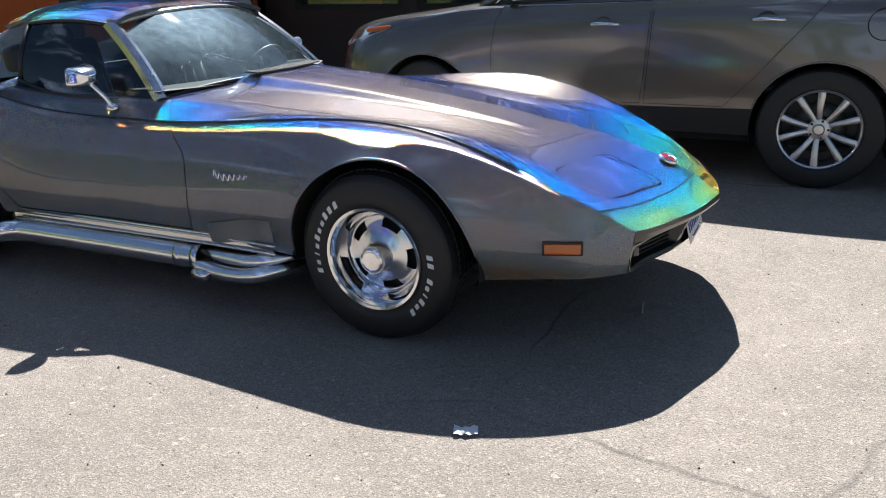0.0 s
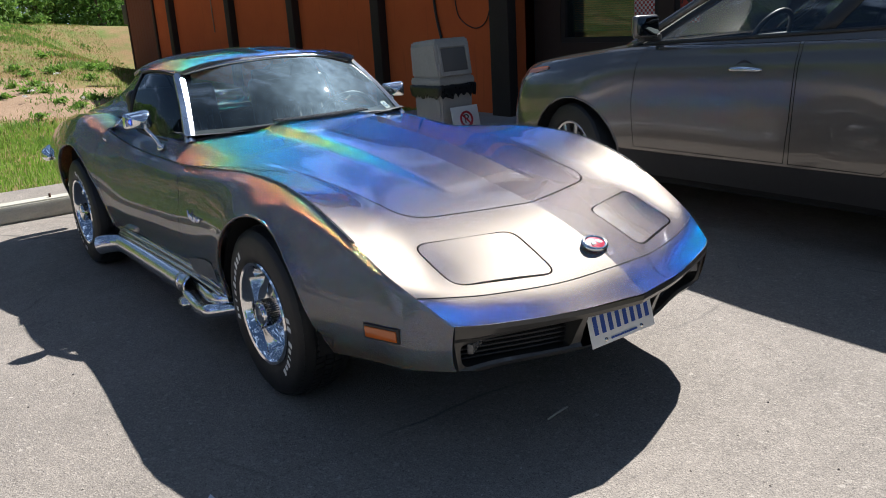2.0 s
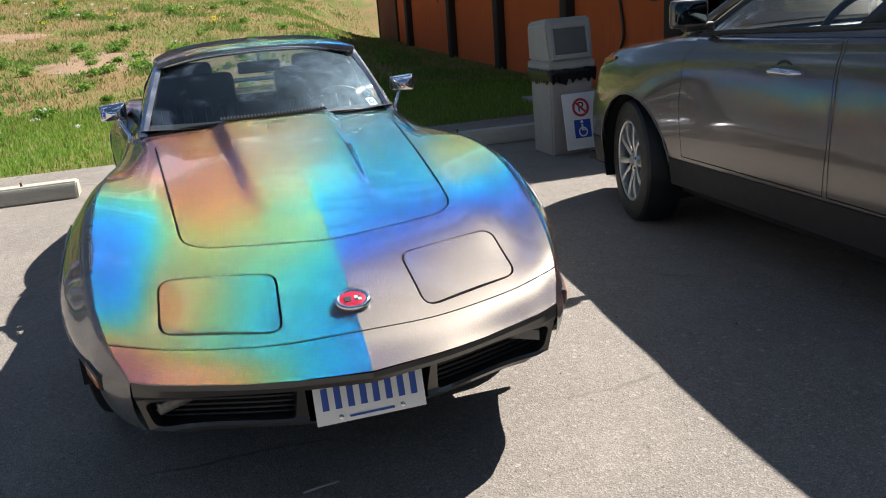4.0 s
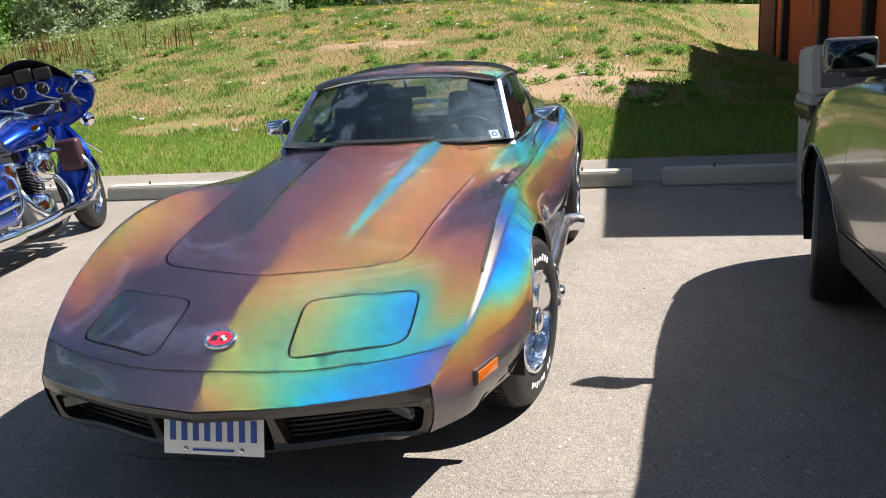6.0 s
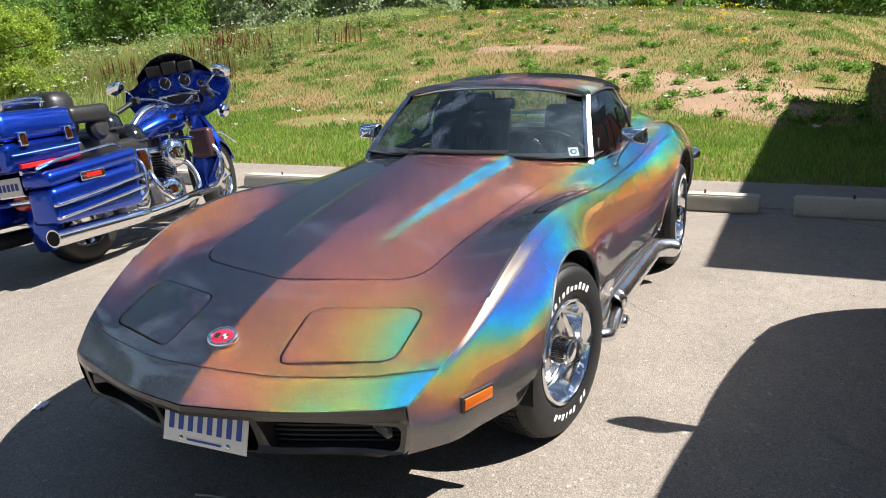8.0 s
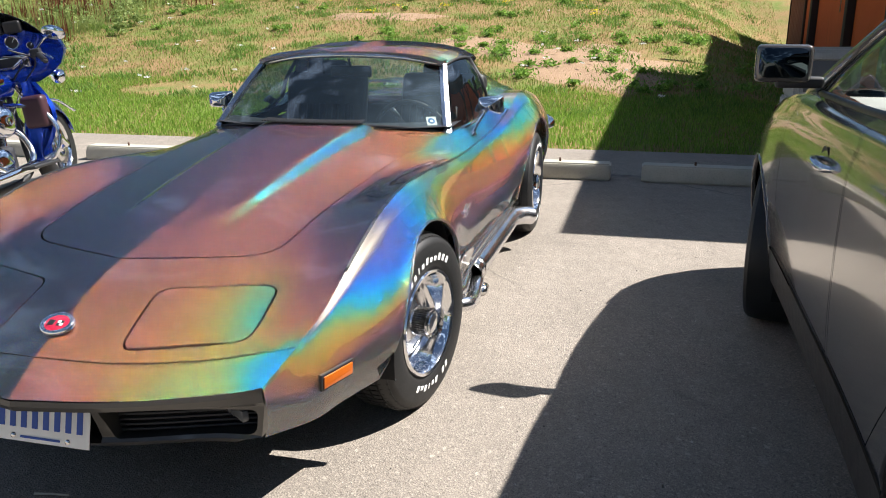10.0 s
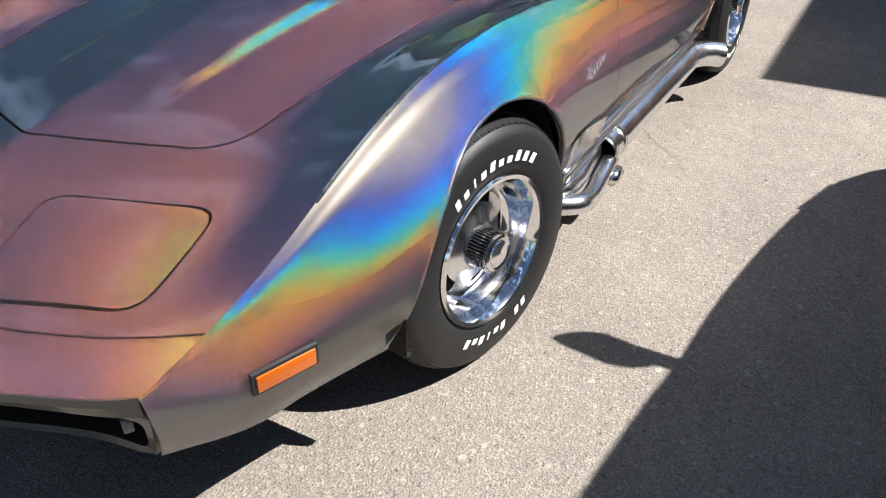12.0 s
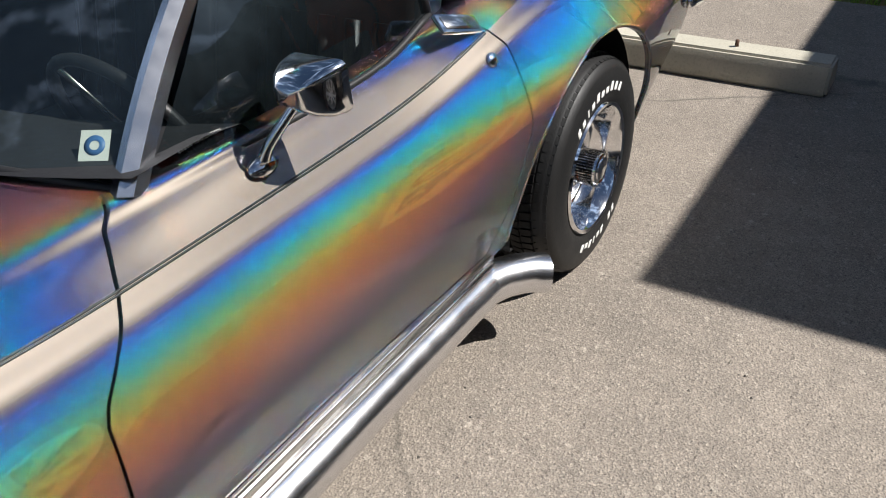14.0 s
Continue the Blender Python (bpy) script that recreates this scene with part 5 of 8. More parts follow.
    prism(bm, [tuple(p * 0.93) for p in rounded([(-0.064, -0.036), (0.066, -0.044), (0.066, 0.046), (-0.064, 0.036)], 0.016, 4)], "x", -0.002, 0.004)
    part("mirror_glass", bm, plain("mirror_silver", (0.85, 0.86, 0.86), 0.01, 1.0, rvar=0.005), mir).matrix_basis = pose(-1.405, s * 0.745, 0.922, 0, 4, -s * 6)
    bm = bmesh.new()
    tube(bm, [(-1.315, s * 0.672, 0.796), (-1.325, s * 0.684, 0.825), (-1.357, s * 0.715, 0.880), (-1.376, s * 0.728, 0.906)], [0.013, 0.010, 0.009, 0.010], 10, True, 5)
    part("arm", bm, CHROME, mir)
    bm = bmesh.new()
    lathe(bm, [(0.034, 0.0), (0.032, 0.006), (0.018, 0.012), (0.0001, 0.014)], 24, "z")
    part("base", bm, CHROME, mir).matrix_basis = pose(-1.312, s * 0.673, 0.789, -s * 40, 0, 0) @ Matrix.Diagonal((1.0, 0.6, 1, 1))

bm = bmesh.new()
grid(bm, [[(-2.065, y, z - 0.02 * (y / 0.38) ** 2 * (z > 1)) for y in np.linspace(-0.38, 0.38, 9)] for z in (0.885, 1.145)])
o = part("rear_window", bm, GLASS_CAR, car, "upright rear window")
o.visible_shadow = False
bm = bmesh.new()
tube(bm, [(-2.06, -0.39, 0.89), (-2.06, -0.385, 1.12), (-2.06, 0, 1.145), (-2.06, 0.385, 1.12), (-2.06, 0.39, 0.89)], 0.012, 6)
part("rear_window_frame", bm, BLACK, car)
rack = part("luggage_rack", bmesh.new(), CHROME, car, "chrome luggage rack on the rear deck")
for y in (-0.34, -0.17, 0, 0.17, 0.34):
    bm = bmesh.new()
    tube(bm, [(-2.75, y, 0.905), (-3.15, y, 0.885)], 0.008, 8)
    part("rail", bm, CHROME, rack)
for x, z in ((-2.75, 0.905), (-3.15, 0.885)):
    bm = bmesh.new()
    tube(bm, [(x, -0.40, z - 0.04), (x, -0.38, z), (x, 0.38, z), (x, 0.40, z - 0.04)], 0.010, 8)
    part("cross_rail", bm, CHROME, rack)

INSIDE = plain("black_interior", (0.016, 0.016, 0.018), 0.6, grain=0.3, scale=90)
bm = bmesh.new()
grid(bm, [[(x, y, z) for y, z in ((-.60, .79), (-.62, .34), (-.20, .30), (-.18, .52), (.18, .52), (.20, .30), (.62, .34), (.60, .79))] for x in (-0.95, -1.3, -2.04)])
part("tub", bm, INSIDE, car)
bm = bmesh.new()
box(bm, -2.075, -2.045, -0.64, 0.64, 0.30, 0.885, 0.004)
part("rear_bulkhead", bm, INSIDE, car)
bm = bmesh.new()
box(bm, -3.0, -2.08, -0.5, 0.5, 0.80, 0.835)
part("luggage_floor", bm, INSIDE, car)
bm = bmesh.new()
rows = [[Vector((x + 0.16 * (y / 0.6) ** 2 * -1, y, z)) for y in np.linspace(-0.62, 0.62, 17)] for x, z in ((-0.93, 0.852), (-1.08, 0.858), (-1.16, 0.848), (-1.20, 0.80), (-1.17, 0.70), (-1.12, 0.55))]
grid(bm, rows)
part("dashboard", bm, INSIDE, car, "black padded dashboard")
for y in (-0.36, 0.36):
    seat = part("seat", bmesh.new(), VINYL, car, "black vinyl bucket seat")
    bm = bmesh.new()
    box(bm, -1.88, -1.40, y - 0.24, y + 0.24, 0.33, 0.52, 0.06, 4)
    part("cushion", bm, VINYL, seat)
    bm = bmesh.new()
    box(bm, -0.06, 0.07, -0.245, 0.245, -0.05, 0.60, 0.055, 4)
    part("backrest", bm, VINYL, seat).matrix_basis = pose(-1.86, y, 0.44, 0, -14, 0)
    for k in range(5):
        bm = bmesh.new()
        tube(bm, [(0.076, -0.16 + k * 0.08, 0.05), (0.076, -0.16 + k * 0.08, 0.40)], 0.022, 8)
        part("pleat", bm, VINYL, seat).matrix_basis = pose(-1.86, y, 0.44, 0, -14, 0)
    bm = bmesh.new()
    box(bm, -0.045, 0.05, -0.13, 0.13, 0.50, 0.67, 0.045, 4)
    part("headrest", bm, VINYL, seat).matrix_basis = pose(-1.86, y, 0.44, 0, -14, 0)
sw = part("steering_wheel", bmesh.new(), BLACK, car, "black steering wheel with metal spokes")
swm = pose(-1.31, 0.36, 0.775, 0, 68, 180)
bm = bmesh.new()
tube(bm, [(0.185 * math.cos(a), 0.185 * math.sin(a), 0) for a in np.linspace(0, 2 * math.pi, 41)], 0.012, 10, False)
part("rim", bm, VINYL, sw).matrix_basis = swm
for a in (0, 120, 240):
    bm = bmesh.new()
    box(bm, 0.03, 0.18, -0.014, 0.014, -0.02, -0.014, 0.002, 1)
    part("spoke", bm, STEEL, sw).matrix_basis = swm @ pose(0, 0, 0.012, 0, 0, a + 30)
bm = bmesh.new()
lathe(bm, [(0.0001, 0.01), (0.04, 0.006), (0.05, -0.02), (0.03, -0.16)], 20, "z")
part("hub", bm, BLACK, sw).matrix_basis = swm
rv = part("rear_view_mirror", bmesh.new(), BLACK, car, "black inside mirror")
b = boxed("housing", (-0.015, 0.012, -0.11, 0.11, -0.03, 0.03), BLACK, rv, bevel=0.012, seg=3)
b.matrix_basis = pose(-1.43, 0.0, 1.075)
bm = bmesh.new()
tube(bm, [(-1.43, 0, 1.09), (-1.40, 0, 1.14)], 0.007, 8)
part("stem", bm, BLACK, rv)
# cowl vent at the back of the dome
vent = part("cowl_vent", bmesh.new(), BLACK, car, "black slatted cowl vent")
bm = bmesh.new()
grid(bm, [[(x + 0.03 * (y / .26) ** 2 * -1, y, 0.889 + (x + 0.87) * -0.05) for y in np.linspace(-0.245, 0.245, 13)] for x in (-0.845, -0.915)])
part("mesh_plate", bm, GAP, vent)
for k in range(32):
    y = -0.24 + k * 0.0155
    bm = bmesh.new()
    box(bm, -0.036, 0.036, -0.0035, 0.0035, 0.0, 0.005)
    part("slat", bm, BLACK, vent, smooth=False).matrix_basis = pose(-0.880 - 0.03 * (y / .26) ** 2, y, 0.8905, 0, 2.5, 0)
# inspection sticker and the lettering bars on the glass
st = boxed("window_sticker", (-0.0005, 0.0005, -0.024, 0.024, -0.026, 0.026), plain("sticker_pale", (0.65, 0.66, 0.62), 0.5), car, "small pale square sticker", 0)
st.matrix_basis = pose(-1.125, 0.512, 0.872, 0, -48, 30)
bm = bmesh.new()
lathe(bm, [(0.008, 0.001), (0.017, 0.001), (0.017, 0.0)], 24, "x")
o = part("sticker_disc", bm, plain("sticker_blue", (0.05, 0.14, 0.33), 0.5), st)
zaxis = Vector((0.13, 0.95, 0.27)).normalized()
xaxis = (Vector((-1, 0.132, 0.05)) - zaxis * Vector((-1, 0.132, 0.05)).dot(zaxis)).normalized()
glass_m = Matrix.Translation(Vector((-1.262, 0.612, 0.852))) @ Matrix((xaxis, zaxis.cross(xaxis), zaxis)).transposed().to_4x4()
flat_text("window_lettering", "VENTILATION", 0.0085, WHITE, glass_m, car, 0.0002)
bm = bmesh.new()
tube(bm, [glass_m @ Vector((-0.062 + 0.030 * k / 24, 0.004 * math.sin(k * 1.3) * (1.6 - k / 24), 0.0006)) for k in range(25)], 0.0008, 5)
part("window_script", bm, WHITE, car, "white script stroke on the glass")


# ---- parked sport utility vehicle, its nose towards the building ----
SUV_PAINT = Nodes("taupe_metallic_paint")
v = SUV_PAINT.coords()
fl = SUV_PAINT.noise(v, 900, 2)
du = SUV_PAINT.noise(v, 3, 6, 0.6)
SUV_PAINT.put(Base_Color=SUV_PAINT.mix(fl, (0.10, 0.091, 0.083), (0.195, 0.180, 0.167)), Metallic=0.6, Roughness=0.25, Coat_Weight=1.0, Coat_IOR=1.5, Coat_Roughness=SUV_PAINT.ramp(du, [(0.3, 0.02), (0.8, 0.10)]))
SUV_PAINT = SUV_PAINT.mat
CLADDING = plain("grey_black_cladding", (0.011, 0.011, 0.012), 0.6, grain=0.3, scale=200)
SUV_XS = (-2.06, -1.98, -1.80, -1.55, -1.17, -.70, 0, .70, 1.40, 1.90, 2.22, 2.36)
SUV_LINES = (
    [(x, 0.0, z) for x, z in zip(SUV_XS, (.74, .86, .955, 1.0, 1.045, 1.10, 1.12, 1.12, 1.12, 1.12, 1.10, 1.0))],
    [(x, y, z) for x, y, z in zip(SUV_XS, (.30, .44, .58, .66, .72, .75, .78, .78, .77, .74, .70, .64), (.73, .85, .94, .985, 1.03, 1.085, 1.10, 1.12, 1.13, 1.13, 1.10, .99))],
    [(x, y, z) for x, y, z in zip(SUV_XS, (.42, .58, .73, .81, .865, .885, .89, .89, .89, .865, .80, .70), (.68, .79, .87, .915, .955, .995, 1.02, 1.045, 1.06, 1.06, 1.03, .93))],
    [(x, y, z) for x, y, z in zip(SUV_XS, (.47, .65, .80, .87, .918, .908, .905, .908, .925, .905, .85, .75), (.58, .66, .71, .74, .765, .79, .81, .83, .84, .84, .82, .80))],
    [(x, y, z) for x, y, z in zip(SUV_XS, (.48, .67, .82, .885, .925, .897, .893, .897, .93, .91, .86, .76), (.46, .49, .51, .52, .54, .525, .53, .54, .56, .55, .52, .50))],
    [(x, y, z) for x, y, z in zip(SUV_XS, (.46, .64, .79, .85, .885, .865, .86, .866, .89, .875, .83, .73), (.24, .25, .26, .28, .30, .30, .30, .30, .30, .32, .34, .38))],
)
SUV_AT = pose(0.0, 2.915, 0.0)
suv = thing("suv", "taupe grey compact sport utility vehicle parked on the asphalt", "car", SUV_AT)
SUV_WHEELS = ((-1.175, 0.355), (1.395, 0.355))


def suv_rows():
    lines = [curve_points([Vector(p) for p in ln], 8) for ln in SUV_LINES]
    rows = []
    for k in range(len(lines[0])):
        half = curve_points([ln[k] for ln in lines], 6)
        rows.append([Vector((p.x, -p.y, p.z)) for p in half[:0:-1]] + half)
    return rows


SR = suv_rows()


def suv_cut(bm):
    for cx, cz in SUV_WHEELS:
        ring = [(cx + 0.392 * math.cos(2 * math.pi * k / 44), cz + 0.392 * math.sin(2 * math.pi * k / 44)) for k in range(44)]
        for s in (1, -1):
            cut_out(bm, ring, "y", lambda v, s=s: v.y * s > 0.55 and v.z < 0.80 and abs(v.x - cx) < 0.6, 0.0).free()


def suv_flank(x, z):
    best = None
    for row in SR:
        for p in row[:24]:
            d = (p.x - x) ** 2 + (p.z - z) ** 2
            if best is None or d < best[0]:
                best = (d, p)
    return best[1].y


bm = bmesh.new()
grid(bm, [row[4:-4] for row in SR])
bmesh.ops.recalc_face_normals(bm, faces=list(bm.faces))
if sum(f.normal.z for f in bm.faces) < 0:
    for f in bm.faces:
        f.normal_flip()
suv_cut(bm)
doomed = [f for f in bm.faces if -0.62 < f.calc_center_median().x < 1.95 and abs(f.calc_center_median().y) < 0.74 and f.calc_center_median().z > 0.9]
bmesh.ops.delete(bm, geom=doomed, context="FACES")
door_cuts = {}
for s in (-1, 1):
    test = lambda v, s=s: v.y * s > 0.70 and -0.8 < v.x < 1.5
    door_cuts[("front_door", s)] = cut_out(bm, [(-0.665, 0.47), (-0.675, 0.75), (-0.64, 0.98), (-0.58, 1.08), (-0.52, 1.16), (0.405, 1.16), (0.395, 1.0), (0.36, 0.70), (0.345, 0.47)], "y", test, 0.0045)
    door_cuts[("rear_door", s)] = cut_out(bm, [(0.345, 0.47), (0.36, 0.70), (0.395, 1.0), (0.405, 1.16), (1.40, 1.16), (1.34, 1.02), (1.13, 0.78), (1.00, 0.64), (0.86, 0.47)], "y", test, 0.0045)
edge_down(bm, lambda c: (0, -0.9 * (1 if c.y > 0 else -1), -0.1) if abs(c.y) > 0.6 else (0, 0, -1), 0.014)
sharpen_crest(bm)
part("body_shell", bm, SUV_PAINT, suv)
for (nm, s), b in door_cuts.items():
    edge_down(b, lambda c: (0, -1 if c.y > 0 else 1, 0), 0.010)
    part(nm, b, SUV_PAINT, suv)
bm = bmesh.new()
grid(bm, [[Vector((p.x, p.y * 0.975, p.z - 0.012)) for p in row[4:-4]] for row in SR[2:-2]])
suv_cut(bm)
doomed = [f for f in bm.faces if -0.64 < f.calc_center_median().x < 1.97 and abs(f.calc_center_median().y) < 0.75 and f.calc_center_median().z > 0.88]
bmesh.ops.delete(bm, geom=doomed, context="FACES")
part("inner_liner", bm, GAP, suv)
for sl in (slice(0, 5), slice(-5, None)):
    bm = bmesh.new()
    grid(bm, [[Vector((p.x, p.y * 1.006, p.z)) for p in row[sl]] for row in SR])
    bmesh.ops.recalc_face_normals(bm, faces=list(bm.faces))
    suv_cut(bm)
    part("sill_cladding", bm, CLADDING, suv, "matt black plastic lower cladding")
bm = bmesh.new()
box(bm, -1.9, 2.2, -0.80, 0.80, 0.24, 0.30, 0.02)
part("underbody", bm, GAP, suv)
for row, nm in ((SR[0], "front_panel"), (SR[-1], "tail_panel")):
    bm = bmesh.new()
    c = sum(row, Vector()) / len(row)
    grid(bm, [[c + (p - c) * k for p in row] for k in (1.0, 0.5, 0.02)])
    part(nm, bm, SUV_PAINT, suv)
for cx, cz in SUV_WHEELS:
    for s in (1, -1):
        bm = bmesh.new()
        rows = [[(cx + 0.40 * math.cos(a), s * y, max(0.12, cz + 0.40 * math.sin(a))) for a in np.linspace(-0.4, math.pi + 0.4, 26)] for y in (0.86, 0.64, 0.5)]
        vs = grid(bm, rows)
        bm.faces.new(vs[-1])
        part("wheel_well", bm, GAP, suv)
        bm = bmesh.new()
        pts = [Vector((cx + 0.398 * math.cos(a), s * -suv_flank(cx + 0.398 * math.cos(a), cz + 0.398 * math.sin(a)), cz + 0.398 * math.sin(a))) for a in np.linspace(0.1, math.pi - 0.1, 30)]
        tube(bm, pts, 0.006, 8)
        part("arch_lip", bm, SUV_PAINT, suv)


def suv_wheel():
    w = part("wheel", bmesh.new(), ALLOY, None)
    bm = bmesh.new()
    lathe(bm, [(0.225, -0.10), (0.27, -0.112), (0.325, -0.108), (0.350, -0.09), (0.356, -0.05), (0.356, 0.05), (0.350, 0.09), (0.338, 0.104), (0.325, 0.108), (0.27, 0.112), (0.245, 0.110), (0.236, 0.102), (0.228, 0.09)], 64)
    part("tyre", bm, RUBBER, w, angle=30)
    bm = bmesh.new()
    lathe(bm, [(0.232, 0.092), (0.236, 0.100), (0.230, 0.105), (0.220, 0.100), (0.214, 0.06), (0.208, -0.08)], 64)
    part("rim", bm, ALLOY, w, "silver alloy rim", angle=40)
    bm = bmesh.new()
    lathe(bm, [(0.208, -0.03), (0.0001, -0.03)], 40)
    part("brake_plate", bm, BLACK, w)
    bm = bmesh.new()
    lathe(bm, [(0.15, -0.015), (0.15, 0.0), (0.07, 0.0)], 40)
    part("brake_disc", bm, plain("brake_iron", (0.12, 0.11, 0.10), 0.45, 0.8), w)
    for k in range(5):
        for d in (-1, 1):
            bm = bmesh.new()
            a0, a1 = radians(72 * k + d * 13), radians(72 * k + d * 17)
            pts = []
            for t in np.linspace(0, 1, 6):
                r = 0.045 + t * 0.175
                a = a0 + (a1 - a0) * t
                o = 0.080 + 0.020 * math.sin(math.pi * t * 0.6)
                pts.append((r, a, o, 0.014 + 0.006 * t))
            rows = []
            for r, a, o, hw in pts:
                rad = Vector((math.cos(a), 0, math.sin(a)))
                tan = Vector((-math.sin(a), 0, math.cos(a)))
                p = rad * r
                rows.append([p - tan * hw * 1.15 + Vector((0, o - 0.03, 0)), p - tan * hw + Vector((0, o - 0.004, 0)), p - tan * hw * 0.6 + Vector((0, o, 0)), p + tan * hw * 0.6 + Vector((0, o, 0)), p + tan * hw + Vector((0, o - 0.004, 0)), p + tan * hw * 1.15 + Vector((0, o - 0.03, 0))])
            grid(bm, rows, True)
            bmesh.ops.recalc_face_normals(bm, faces=list(bm.faces))
            part("spoke", bm, ALLOY, w, angle=40)
    bm = bmesh.new()
    lathe(bm, [(0.0001, 0.098), (0.026, 0.097), (0.032, 0.092), (0.034, 0.086), (0.062, 0.082), (0.070, 0.06)], 32)
    part("hub", bm, ALLOY, w, angle=35)
    for k in range(5):
        bm = bmesh.new()
        a = radians(72 * k + 36)
        lathe(bm, [(0.0001, 0.088), (0.007, 0.088), (0.009, 0.07)], 10, "y", Matrix.Translation((0.052 * math.cos(a), 0, 0.052 * math.sin(a))))
        part("wheel_nut", bm, BLACK, w)
    return w


sw0 = suv_wheel()
sw0.parent = suv
sw0.matrix_basis = pose(1.395, -0.79, 0.356, 0, 0, 180)
wheel_copy(sw0, suv, pose(-1.175, -0.79, 0.356, 0, 0, 167) @ pose(0, 0, 0, 0, 25, 0))
wheel_copy(sw0, suv, pose(1.395, 0.79, 0.356))
wheel_copy(sw0, suv, pose(-1.175, 0.79, 0.356))

# greenhouse: belt, roof edge and roof
BELT = ((-0.70, .78, 1.07), (-0.45, .815, 1.095), (0.0, .835, 1.115), (.42, .845, 1.135), (.95, .845, 1.165), (1.45, .83, 1.20), (1.80, .80, 1.225))
EAVE = ((0.02, .555, 1.505), (0.25, .565, 1.545), (.50, .57, 1.565), (.80, .572, 1.572), (1.10, .57, 1.57), (1.55, .555, 1.55), (1.95, .53, 1.505))
belt = curve_points([Vector(p) for p in BELT], 4)
eave = curve_points([Vector(p) for p in EAVE], 4)
bm = bmesh.new()
rows = []
for e in eave:
    rows.append([Vector((e.x - 0.03 * (1 - (t / 1.0) ** 2), t * e.y, e.z + 0.055 * (1 - abs(t) ** 2.5))) for t in np.linspace(-1, 1, 21)])
grid(bm, rows)
for f in bm.faces:
    if f.normal.z < 0:
        f.normal_flip()
thicken(bm, 0.03)
part("roof", bm, SUV_PAINT, suv, angle=50)
bm = bmesh.new()
lowc = [Vector((-0.70 - 0.16 * (1 - (y / 0.78) ** 2), y, 1.075 + 0.02 * (1 - (y / .78) ** 2))) for y in np.linspace(-0.78, 0.78, 17)]
topc = [Vector((0.02 - 0.05 * (1 - (y / 0.555) ** 2), y, 1.508 + 0.05 * (1 - (y / .555) ** 2))) for y in np.linspace(-0.555, 0.555, 17)]
grid(bm, [[a.lerp(b, t) + Vector((-0.02, 0, 0.02)) * math.sin(math.pi * t) for a, b in zip(lowc, topc)] for t in np.linspace(0, 1, 7)])
part("windshield", bm, GLASS_CLEAR, suv).visible_shadow = False
bm = bmesh.new()
grid(bm, [[Vector((1.95 + 0.30 * t, y * (0.53 + 0.21 * t), 1.51 - 0.37 * t)) for y in np.linspace(-1, 1, 9)] for t in np.linspace(0, 1, 4)])
part("rear_window", bm, GLASS_DARK, suv)
